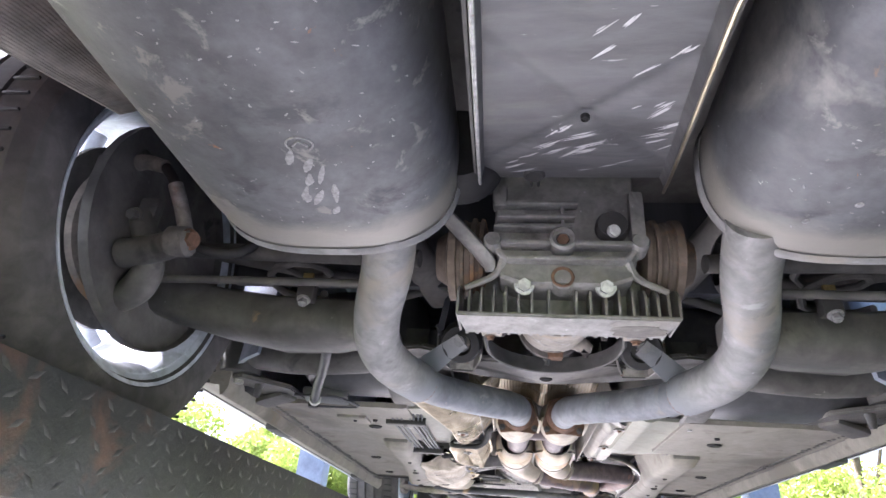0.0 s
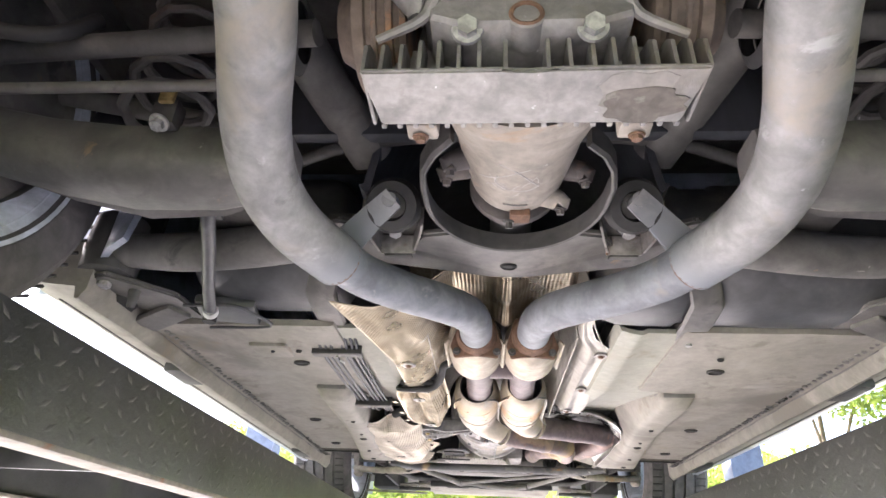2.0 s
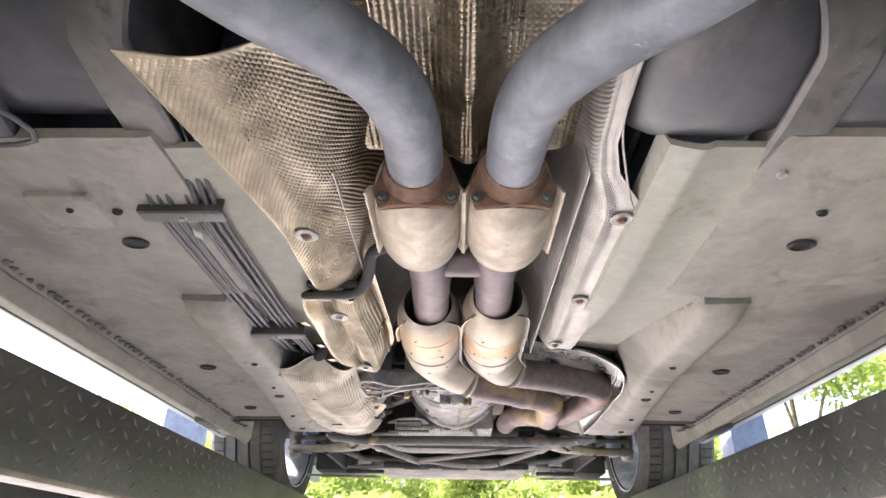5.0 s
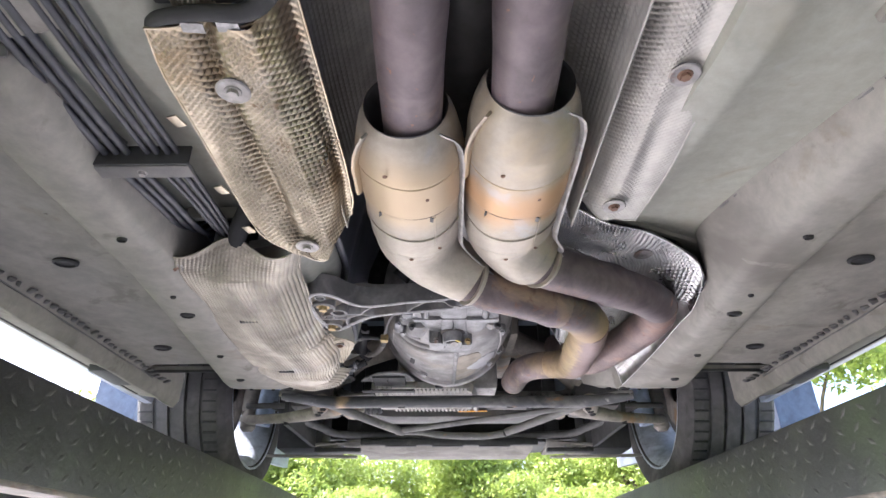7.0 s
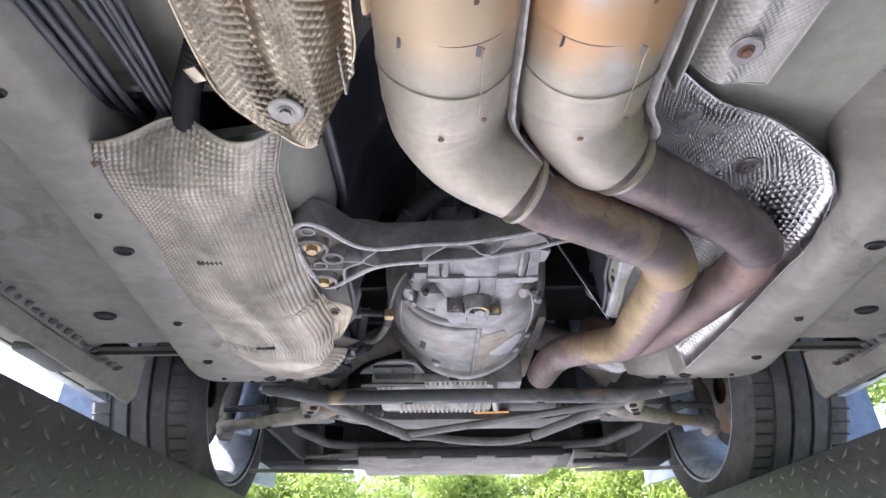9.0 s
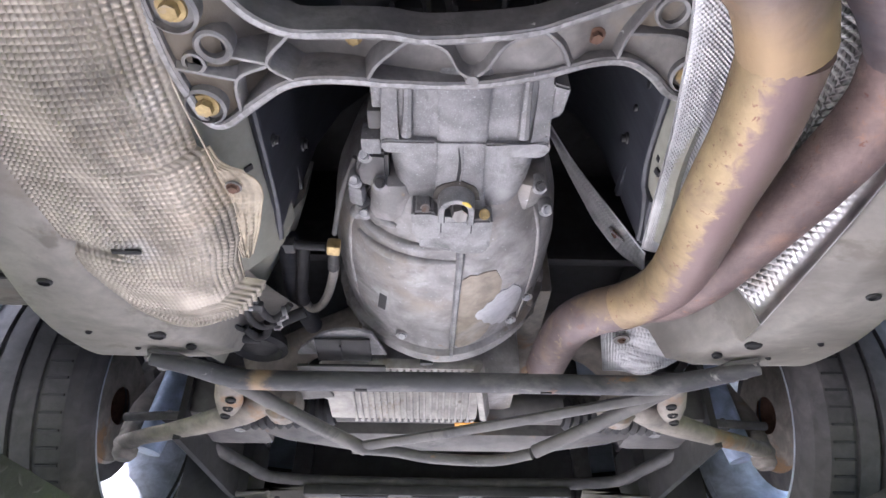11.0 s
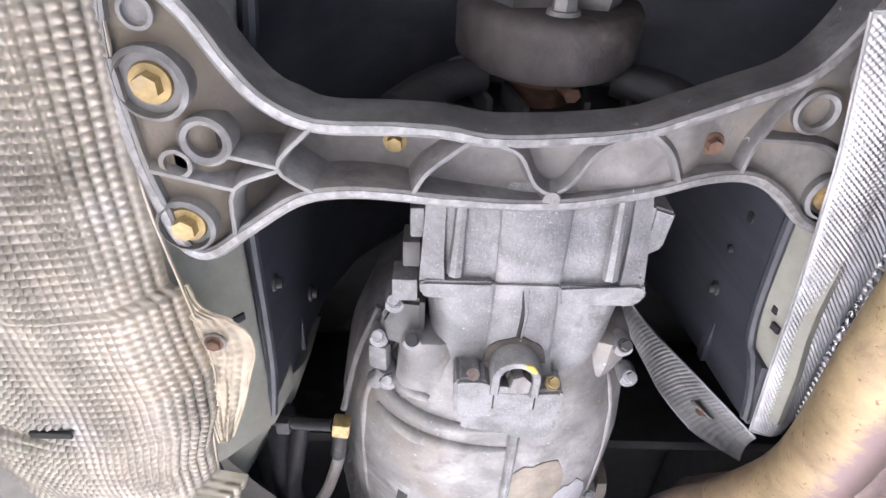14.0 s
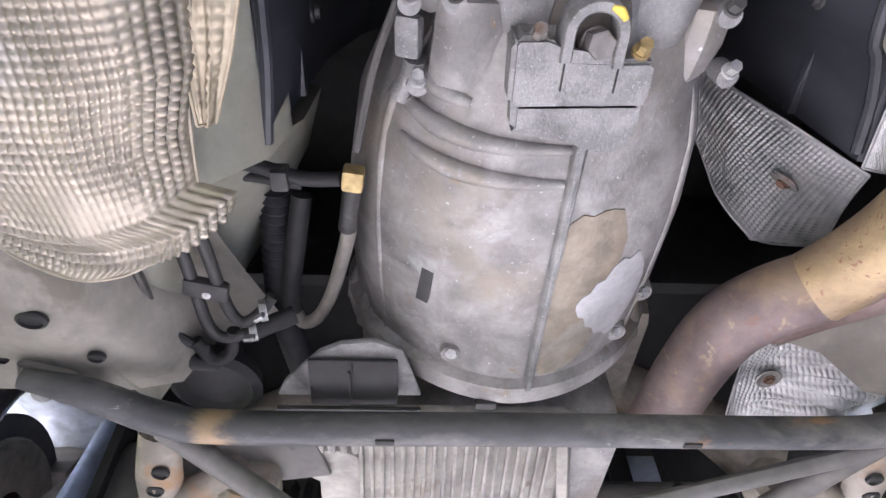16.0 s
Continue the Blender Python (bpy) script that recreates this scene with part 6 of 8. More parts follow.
# ---- rear suspension ----
for s in (-1, 1):
    ca = thing("rear_control_arm", "dusty black pressed-steel rear control arm", "suspension arm", "rear suspension arms")
    rings = []
    for x, y, zb, h, w in ((0.262, 0.955, 1.668, 0.05, 0.06), (0.275, 0.955, 1.660, 0.060, 0.075), (0.30, 0.955, 1.652, 0.066, 0.085), (0.36, 0.958, 1.645, 0.075, 0.10), (0.46, 0.955, 1.643, 0.078, 0.10), (0.55, 0.945, 1.655, 0.075, 0.085), (0.64, 0.925, 1.672, 0.07, 0.07), (0.70, 0.91, 1.69, 0.06, 0.06)):
        rings.append([Vector((s * x, y + w * a, zb + h * b)) for a, b in ((-0.5, 0.34), (-0.44, 0.14), (-0.30, 0.03), (0.0, 0.0), (0.30, 0.03), (0.44, 0.14), (0.5, 0.34), (0.46, 0.9), (0.36, 1), (-0.36, 1), (-0.46, 0.9))])
    part("arm", loft(rings), SUBF, ca, "", 60)
    part("arm_flange", loft([[Vector((s * x, y + w * 0.42, zb + q + 0.004)), Vector((s * x, y + w * 0.42 + f, zb + q)), Vector((s * x, y + w * 0.42 + f, zb + q + 0.003)), Vector((s * x, y + w * 0.42, zb + q + 0.008))] for x, y, zb, w, f, q in ((0.30, 0.955, 1.652, 0.085, 0.004, 0.012), (0.36, 0.958, 1.645, 0.10, 0.014, 0.010), (0.46, 0.955, 1.643, 0.10, 0.022, 0.010), (0.55, 0.945, 1.655, 0.085, 0.016, 0.010), (0.62, 0.93, 1.668, 0.074, 0.004, 0.010))]), SUBF, ca, "turned-out dusty flange")
    part("pin_bracket", box(s * 0.403, 0.905, 1.722, 0.03, 0.022, 0.035, 0.004), IRON, ca)
    part("pin_bolt", hexbolt((s * 0.403, 0.895, 1.705), (0, -0.4, -1), 0.008, 0.008), BOLT, ca)
    part("pin_clip", box(s * 0.40, 0.89, 1.74, 0.018, 0.006, 0.02, 0.002), GOLD, ca)
    part("backing_plate", lathe([(0.02, 0.0), (0.17, -0.006), (0.188, 0.004), (0.188, 0.02)], (s * 0.665, 0.855, 1.79), "x", 40, caps=False), SUBF, ca, "dark brake backing plate")
    part("knuckle", tube([(s * 0.70, 0.84, 1.66), (s * 0.645, 0.82, 1.685), (s * 0.625, 0.80, 1.725), (s * 0.66, 0.79, 1.80)], [0.022, 0.027, 0.023, 0.020], 12, 5, flat=0.8), SUBF, ca, "grimy wheel carrier")
    part("knuckle_arm", tube([(s * 0.66, 0.785, 1.726), (s * 0.60, 0.775, 1.732), (s * 0.565, 0.765, 1.737)], [0.024, 0.022, 0.021], 14, 3), SUBF, ca)
    part("knuckle_lug", box(s * 0.71, 0.77, 1.885, 0.10, 0.03, 0.035, 0.010, (0, s * 8, 0)), SUBF, ca)
    part("knuckle_web", box(s * 0.68, 0.80, 1.80, 0.09, 0.022, 0.07, 0.010), SUBF, ca)
    part("caliper_ear", tube([(s * 0.72, 0.765, 1.87), (s * 0.66, 0.755, 1.878), (s * 0.615, 0.75, 1.865)], [0.016, 0.013, 0.011], 10, 4), NOSE, ca)
    part("carrier_bolt", hexbolt((s * 0.69, 0.76, 1.86), (0, -1, -0.4), 0.010, 0.012), BOLT, ca)
    part("carrier_bolt", hexbolt((s * 0.655, 0.775, 1.79), (0, -1, -0.4), 0.009, 0.012), SUBF, ca)
    part("hose_sleeve", tube([(s * 0.592, 0.755, 1.835), (s * 0.578, 0.768, 1.80), (s * 0.566, 0.778, 1.765)], 0.0115, 12, 3), WASHER, ca)
    part("knuckle_bush", lathe([(0.018, -0.02), (0.023, -0.014), (0.023, 0.014), (0.018, 0.02)], (0, 0, 0), "x", 20), SUBF, ca).matrix_basis = pose(s * 0.560, 0.764, 1.738)
    part("bush_nut", hexbolt((s * 0.543, 0.758, 1.738), (-s * 1, -0.5, -0.2), 0.012, 0.012), RUSTY, ca, "rusty nut")
    part("tie_rod", tube([(s * 0.28, 0.85, 1.716), (s * 0.64, 0.85, 1.716)], 0.0065, 10, 1), SUBF, ca)
    part("brake_hose", tube([(s * 0.615, 0.75, 1.865), (s * 0.592, 0.755, 1.835), (s * 0.566, 0.778, 1.765), (s * 0.53, 0.785, 1.735), (s * 0.48, 0.80, 1.742), (s * 0.455, 0.82, 1.785)], 0.0085, 10, 6), RUBBER, ca, "black brake hose")
    part("link", tube([(s * 0.33, 1.03, 1.80), (s * 0.62, 0.98, 1.83)], 0.014, 12, 1), SUBF, ca)
    part("coil_spring", tube([(s * 0.44 + 0.05 * math.cos(k * 0.6), 0.95 + 0.05 * math.sin(k * 0.6), 1.74 + 0.0042 * k) for k in range(52)], 0.007, 8, 1), SUBF, ca, "dark coil spring")
ab = thing("rear_anti_roll_bar", "black steel rear anti-roll bar", "anti-roll bar")
part("bar", tube([(-0.58, 1.02, 1.745), (-0.45, 1.11, 1.75), (-0.2, 1.05, 1.80), (0.2, 1.05, 1.80), (0.45, 1.11, 1.75), (0.58, 1.02, 1.745)], 0.009, 12, 6), IRON, ab)
fp = thing("filler_drain_pipe", "dusty grey drain pipe with a hose clamp", "pipe")
part("pipe", tube([(-0.39, 1.02, 1.72), (-0.397, 1.035, 1.672), (-0.42, 1.10, 1.656), (-0.46, 1.20, 1.642), (-0.492, 1.288, 1.634)], 0.0095, 14, 6), LINE, fp)
part("clamp", tube([(-0.484, 1.268, 1.635), (-0.490, 1.284, 1.634)], 0.0125, 14, 1), BOLT, fp)
part("tip", lathe([(0.011, 1.622), (0.012, 1.628), (0.009, 1.645)], (-0.496, 1.297, 0), "z", 14), RUBBER, fp)
part("clip", box(-0.40, 1.045, 1.676, 0.03, 0.02, 0.006, 0.002), IRON, fp)

# ---- fuel tanks and straps ----
def tank(xs, y0, y1, zb):
    """A barrel-shaped tank half; xs: (x, share of the full section)."""
    t = thing("fuel_tank", "dusty black fuel tank half with a steel strap", "fuel tank", "fuel tank halves")
    yc, ry, rz = (y0 + y1) / 2, (y1 - y0) / 2, 0.115
    rings = []
    for x, k in xs:
        ring = []
        for i in range(40):
            a = 2 * math.pi * i / 40
            c, q = math.cos(a), math.sin(a)
            ring.append(Vector((x, yc + ry * k * math.copysign(abs(c) ** 0.8, c), zb + rz + rz * k * math.copysign(abs(q) ** 0.8, q))))
        rings.append(ring)
    part("shell", loft(rings), TANK, t)
    return t


tr_ = tank(((0.148, 0.30), (0.150, 0.62), (0.156, 0.80), (0.168, 0.92), (0.19, 0.985), (0.24, 1.0), (0.278, 1.0), (0.285, 0.955), (0.335, 0.955), (0.342, 1.0), (0.45, 1.01), (0.56, 1.0), (0.60, 0.97), (0.62, 0.88), (0.625, 0.6)), 1.208, 1.428, 1.650)
tl_ = tank(((-0.262, 0.5), (-0.266, 0.8), (-0.28, 0.95), (-0.30, 1.0), (-0.40, 1.0), (-0.46, 0.985), (-0.50, 0.93), (-0.515, 0.8), (-0.52, 0.5)), 1.20, 1.395, 1.656)
part("inset_plate", box(-0.475, 1.315, 1.652, 0.10, 0.085, 0.018, 0.008, (0, 0, 12)), TANK, tl_)
part("inset_edge", tube([(-0.535, 1.275, 1.642), (-0.45, 1.268, 1.641), (-0.428, 1.30, 1.641), (-0.415, 1.362, 1.642), (-0.53, 1.372, 1.642)], 0.0028, 8, 4), LINE, tl_)
for t, xs, zb in ((tr_, 0.272, 1.650), (tl_, -0.262, 1.656)):
    s = 1 if xs > 0 else -1
    yc, ry = (1.318, 0.1125) if s > 0 else (1.2975, 0.101)
    prof = [(yc - ry * math.cos(a) ** 0.8, 0.115 - 0.119 * math.sin(a) ** 0.8) for a in np.linspace(0.0, 1.22, 12)] + [(yc + 0.02 + 0.035 * k, -0.003 + 0.003 * k) for k in range(4)]
    prof = [q for n, q in enumerate(prof) if n == 0 or q[0] > prof[n - 1][0]]
    rings = [[Vector((xs + dx + s * 0.055 * k / len(prof), y, zb + z + dz)) for dx, dz in ((-0.025, 0.0), (-0.021, -0.004), (0, -0.005), (0.021, -0.004), (0.025, 0.0), (0.025, 0.003), (-0.025, 0.003))] for k, (y, z) in enumerate(prof)]
    part("strap", loft(rings), SUBF, t, "dark steel strap")
    part("strap_fold", box(xs + s * 0.055, yc + 0.128, zb + 0.002, 0.05, 0.006, 0.014, 0.002, (25, 0, s * -18)), SUBF, t)
    part("strap_bolt", hexbolt((xs + s * 0.05, yc + 0.10, zb - 0.004), (0, 0, -1), 0.006, 0.005), BOLT, t)
for s in (-1, 1):
    tb = thing("trailing_bracket", "dusty dark steel suspension bracket beside the sill", "bracket", "suspension brackets")
    part("plate", slab([(s * 0.53, 1.36), (s * 0.66, 1.30), (s * 0.70, 1.20), (s * 0.62, 1.18), (s * 0.54, 1.26)], 1.650, 1.660, 0.003), SUBF, tb)
    part("wing", box(s * 0.60, 1.33, 1.642, 0.09, 0.05, 0.012, 0.005, (0, s * 8, s * 25)), SUBF, tb)
    part("stud", tube([(s * 0.600, 1.235, 1.66), (s * 0.606, 1.245, 1.625)], [0.012, 0.006], 10, 1), IRON, tb)
    part("bush", lathe([(0.03, 1.64), (0.036, 1.65), (0.036, 1.69)], (s * 0.66, 1.28, 0), "z", 22), RUBBER, tb)

# ---- brake and fuel lines ----
bl = thing("brake_line_bundle", "bundle of dusty brake and fuel lines along the floor", "pipe")
for i, (x, w) in enumerate(((-0.355, 0.0040), (-0.344, 0.0036), (-0.333, 0.0040), (-0.313, 0.0028), (-0.304, 0.0032), (-0.293, 0.0032), (-0.284, 0.0028))):
    e = 2.06 + 0.008 * i
    bend = -0.003 if i < 3 else -0.004 * (i - 3)
    part("line", tube([(x - 0.01, 1.36, 1.70), (x + 0.004, 1.44, 1.652), (x, 1.50, 1.644), (x, 1.62, 1.643), (x, 1.8, 1.645), (x, 1.90, 1.650), (x + bend * 0.5, 1.98, 1.660), (x + bend, e, 1.674), (x + bend * 1.6 - 0.004, e + 0.06, 1.72)], w, 10, 6), LINE, bl)
for y, x in ((1.49, -0.322), (1.885, -0.320)):
    part("clip_bar", box(x, y, 1.636, 0.098, 0.020, 0.007, 0.0028), SUBF, bl)
    part("clip_edge", box(x, y - 0.011, 1.645, 0.098, 0.003, 0.022, 0.001), PLASTIC, bl)
    part("clip_screw", hexbolt((x, y, 1.633), (0, 0, -1), 0.0035, 0.003), WASHER, bl)
part("tag", box(-0.322, 1.535, 1.636, 0.012, 0.025, 0.001, 0.0003, (10, 20, 20)), BOLT, bl, "small pale paper tag")
hs = thing("flexible_hose", "black ribbed hose above the heat shields", "hose")
part("hose", tube([(-0.236, 1.965, 1.672), (-0.255, 2.000, 1.660), (-0.276, 2.038, 1.658), (-0.292, 2.08, 1.664), (-0.300, 2.13, 1.69), (-0.305, 2.16, 1.74)], [0.0095 + 0.0022 * (k % 2) for k in range(91)], 12, 18), RUBBER, hs)
part("tail", tube([(-0.262, 2.03, 1.690), (-0.262, 2.07, 1.692), (-0.245, 2.11, 1.71)], 0.006, 10, 5), RUBBER, hs)
part("hose_end", lathe([(0.006, -0.012), (0.010, -0.010), (0.010, 0.010), (0.006, 0.012)], (-0.315, 2.085, 1.672), "z", 14), LINE, hs)

# ---- heat shields ----
def lerp_pts(tab, u):
    tab = np.array(tab, float)
    return [np.interp(u, tab[:, 0], tab[:, k]) for k in range(1, tab.shape[1])]


def hem(pts, t, material, r=0.0012):
    part("hem", tube(pts, r, 6, 4), material, t)


def shield_edge(f, us, vs):
    p = f(np.array(us, float), np.array(vs, float))
    return [(float(a), float(b), float(c)) for a, b, c in zip(*p)]


def make_shield(name_label, f, nu, nv, material, bolts=(), depth=0.0012, crumple=0.002, seed=0, diamond=False, press=None, wr=1.0):
    t = thing("heat_shield", name_label, "heat shield", "embossed heat shields")
    part("sheet", sheet(f, nu, nv, depth=depth, crumple=crumple, seed=seed, diamond=diamond, press=press), material, t, sharp=180)
    k = np.linspace(0, 1, 9)
    hem(shield_edge(f, k, k * 0), t, material)
    hem(shield_edge(f, k, k * 0 + 1), t, material)
    hem(shield_edge(f, k * 0, k), t, material)
    hem(shield_edge(f, k * 0 + 1, k), t, material)
    for p, m in bolts:
        part("washer", lathe([(0.0130 * wr, 0.0015), (0.0140 * wr, -0.0008), (0.0125 * wr, -0.0018), (0.0075 * wr, -0.0012), (0.004 * wr, -0.0014)], p, "z", 26, caps=False), WASHER, t)
        part("nut", hexbolt((p[0], p[1], p[2] - 0.001), (0, 0, -1), 0.0048, 0.003), m, t)
    return t


def fA(u, v):
    y = 1.25 + 0.44 * u
    xo, = lerp_pts([(0, -0.282), (0.3, -0.245), (0.6, -0.215), (1, -0.208)], u)
    xi, = lerp_pts([(0, -0.085), (0.5, -0.095), (1, -0.105)], u)
    s = np.clip((v - 0.30) / 0.70, 0, 1)
    z = 1.632 + 0.105 * s ** 1.4 + 0.006 * np.sin(u * 14) * v - 0.01 * np.exp(-((u - 0.62) / 0.06) ** 2) * v + 0.035 * (1 - u) ** 3 * (0.3 - v)
    return xo + (xi - xo) * v, y + 0 * v, z


make_shield("dusty embossed aluminium heat shield beside the resonator", fA, 58, 30, SHIELDG, [((-0.185, 1.519, 1.6265), RUSTY)], depth=0.0022, crumple=0.003, seed=1, diamond=True)


def fB(u, v):
    y = 1.700 + 0.358 * u
    xo, = lerp_pts([(0, -0.232), (0.1, -0.238), (0.74, -0.238), (0.90, -0.230), (0.97, -0.212), (1, -0.196)], u)
    xi, = lerp_pts([(0, -0.131), (0.7, -0.128), (0.92, -0.135), (1, -0.160)], u)
    s = np.clip((v - 0.72) / 0.28, 0, 1)
    groove = 0.016 * np.exp(-((v - 0.36) / 0.085) ** 2) * (1 - u ** 8)
    fold = 0.008 * np.exp(-((v - 0.93) / 0.05) ** 2)
    return xo + (xi - xo) * v, y + 0.014 * np.sin(np.pi * v) * u ** 6, 1.624 + 0.042 * s + groove + fold + 0.006 * u


make_shield("dusty gold-grey embossed heat shield with a long ridge", fB, 50, 16, SHIELDG, [((-0.188, 1.760, 1.6215), WASHER), ((-0.184, 2.020, 1.6225), WASHER)], depth=0.0022, crumple=0.0018, seed=2, diamond=True)


def fTun(u, v):
    a = np.pi * (1.02 - 1.04 * v)
    return -0.004 + 0.139 * np.cos(a), 1.44 + 0.60 * u + 0 * v, 1.664 + 0.145 * np.abs(np.sin(a)) ** 0.75 * np.where(np.sin(a) > 0, 1, -0.2)


make_shield("grey embossed heat shield lining the exhaust tunnel", fTun, 100, 60, SHIELDC, depth=0.0007, crumple=0.0015, seed=3)


def fC(u, v):
    y = 2.065 + 0.565 * u
    xo, = lerp_pts([(0, -0.372), (0.06, -0.385), (0.5, -0.405), (0.85, -0.405), (1, -0.375)], u)
    xi, = lerp_pts([(0, -0.20), (0.12, -0.222), (0.45, -0.236), (0.61, -0.237), (0.622, -0.230), (0.67, -0.229), (0.745, -0.224), (0.82, -0.228), (0.887, -0.241), (0.955, -0.243), (0.966, -0.220), (0.985, -0.223), (1, -0.245)], u)
    dip = 0.040 * np.exp(-((v - 0.45) / 0.22) ** 2) * np.clip(1 - u / 0.10, 0, 1)
    bul = -0.012 * np.sin(np.pi * v) + 0.022 * np.clip((v - 0.82) / 0.18, 0, 1) ** 1.5
    groove = 0.009 * np.exp(-((u - 0.80) / 0.016) ** 2) * np.clip((0.50 - v) / 0.2, 0, 1)
    return xo + (xi - xo) * v, y + 0.028 * u ** 5 * np.sin(np.pi * v), 1.632 + dip + bul + groove


make_shield("large dusty embossed aluminium heat shield by the gearbox", fC, 100, 34, SHIELD, [((-0.372, 2.088, 1.630), RUSTY)], depth=0.0025, crumple=0.0012, seed=5, press=lambda u, v: np.clip(np.abs(u - 0.90 - 0.05 * v) / 0.05 - 0.25 + 1.4 * np.abs(v - 0.55), 0.12, 1))


def fK(u, v):
    xo, = lerp_pts([(0, -0.229), (0.08, -0.227), (0.14, -0.222), (0.18, -0.207), (0.27, -0.197), (0.38, -0.195), (0.54, -0.202), (0.74, -0.211), (1, -0.226)], u)
    return -0.235 + (xo + 0.235) * v, 2.414 + 0.152 * u + 0 * v, 1.652 + 0.006 * v - 0.004 * np.exp(-((v - 0.62) / 0.12) ** 2) * np.clip((u - 0.4) / 0.2, 0, 1)


make_shield("tan dusty flap of an embossed heat shield with one bolt", fK, 22, 6, SHIELDK, [((-0.218, 2.458, 1.652), RUSTY)], depth=0.0012, crumple=0.001, seed=13, wr=0.55)
for x, y in ((-0.322, 2.254), (-0.328, 2.516)):
    sl = part("shield_slot", box(x, y, 1.6185, 0.028, 0.006, 0.003, 0.001), RUBBER)
    tagged(sl, "dark slot in the embossed shield", "slot", "slots in the shield")


def fD(u, v):
    y = 1.27 + 0.77 * u
    xo, = lerp_pts([(0, 0.150), (0.16, 0.153), (0.22, 0.166), (0.29, 0.200), (0.34, 0.212), (0.9, 0.222), (1, 0.215)], u)
    xi, = lerp_pts([(0, 0.118), (1, 0.128)], u)
    return xo + (xi - xo) * v, y + 0 * v, 1.655 + 0.014 * u + 0.085 * np.clip((v - 0.45) / 0.55, 0, 1) ** 1.4 + 0.003 * np.exp(-((v - 0.3) / 0.1) ** 2) + 0.03 * np.clip(1 - u / 0.22, 0, 1) * (0.4 + v)


make_shield("bright embossed aluminium heat shield along the tunnel", fD, 130, 18, SHIELDC, [((0.190, 1.53, 1.657), RUSTY), ((0.186, 1.786, 1.662), RUSTY), ((0.178, 2.0, 1.664), RUSTY)], depth=0.0014, seed=6, diamond=True, press=lambda u, v: np.clip(0.25 + 2.2 * (v - 0.25), 0.18, 1.3))


def fG(u, v):
    x = -0.17 + 0.31 * v
    y = 1.235 + 0.23 * u
    return x, y, 1.712 + 0.012 * (1 - u) - 0.022 * np.exp(-((x - 0.004) / 0.022) ** 2) + 0.03 * np.clip((np.abs(x) - 0.11) / 0.06, 0, 1)


make_shield("grey embossed heat shield over the driveshaft tunnel", fG, 36, 46, SHIELDG, depth=0.0012, crumple=0.003, seed=11)


def fE(u, v):
    ox, oy, rim = lerp_pts([(0, 0.142, 2.036, 1.684), (0.14, 0.201, 2.082, 1.685), (0.26, 0.262, 2.105, 1.685), (0.36, 0.333, 2.151, 1.668), (0.43, 0.358, 2.19, 1.655), (0.5, 0.367, 2.26, 1.650), (0.62, 0.3665, 2.34, 1.646), (0.8, 0.366, 2.48, 1.640), (1, 0.350, 2.645, 1.628)], u)
    ix, iy = lerp_pts([(0, 0.10, 2.12), (0.14, 0.135, 2.15), (0.26, 0.165, 2.18), (0.36, 0.20, 2.22), (0.43, 0.215, 2.27), (0.5, 0.225, 2.31), (0.62, 0.24, 2.38), (0.8, 0.245, 2.50), (1, 0.25, 2.60)], u)
    s, w = np.clip(v / (0.18 + 0.22 * np.clip((u - 0.3) / 0.2, 0, 1)), 0, 1), np.clip((v - 0.04) / 0.96, 0, 1)
    return ox + (ix - ox) * w, oy + (iy - oy) * w, rim + (1.694 - rim) * s ** 0.85 + 0.022 * np.clip(u / 0.5, 0, 1) * w ** 0.5


make_shield("silver embossed heat shield wrapped round the front pipes", fE, 84, 16, SHIELDE, [((0.175, 2.102, 1.692), WASHER), ((0.272, 2.188, 1.698), WASHER)], depth=0.0046, crumple=0.0004, seed=7, diamond=True, press=lambda u, v: np.clip((v - 0.05) / 0.1, 0, 1))


def fF(u, v):
    x, y, z = lerp_pts([(0, 0.150, 2.245, 1.692), (0.25, 0.174, 2.333, 1.700), (0.55, 0.196, 2.436, 1.710), (0.8, 0.208, 2.53, 1.712), (1, 0.219, 2.613, 1.713)], u)
    return x + 0.085 * v * (1 - 0.50 * u), y - 0.01 * v + 0.012 * u * v, z - 0.010 * np.sin(np.pi * v) + 0.012 * v


make_shield("bright embossed heat shield beside the gearbox tunnel", fF, 74, 18, SHIELDB, depth=0.0016, crumple=0.001, seed=8, diamond=True)


def fH(u, v):
    ax, ay, az = lerp_pts([(0, 0.104, 2.545, 1.880), (0.30, 0.151, 2.596, 1.836), (0.65, 0.190, 2.606, 1.764), (1, 0.222, 2.616, 1.707)], u)
    bx, by, bz = lerp_pts([(0, 0.112, 2.575, 1.900), (0.30, 0.163, 2.660, 1.880), (0.65, 0.213, 2.740, 1.866), (0.85, 0.250, 2.775, 1.838), (1, 0.262, 2.720, 1.757)], u)
    return ax + (bx - ax) * v, ay + (by - ay) * v, az + (bz - az) * v + 0.004 * np.sin(np.pi * v)


make_shield("bright embossed heat shield strip at the gearbox flank", fH, 48, 26, SHIELDB, depth=0.0012, crumple=0.0012, seed=9)
hsh = [o for o in bpy.data.objects if o.get("label") == "bright embossed heat shield strip at the gearbox flank"][0]
part("washer", lathe([(0.013, 0.001), (0.014, -0.001), (0.005, -0.002)], (0, 0, 0), "z", 24, caps=False), WASHER, hsh).matrix_basis = pose(0.2135, 2.6655, 1.7785, 48, 62, 0)
part("nut", hexbolt((0.2125, 2.665, 1.7775), (-0.81, 0.44, -0.39), 0.005, 0.004), RUSTY, hsh)


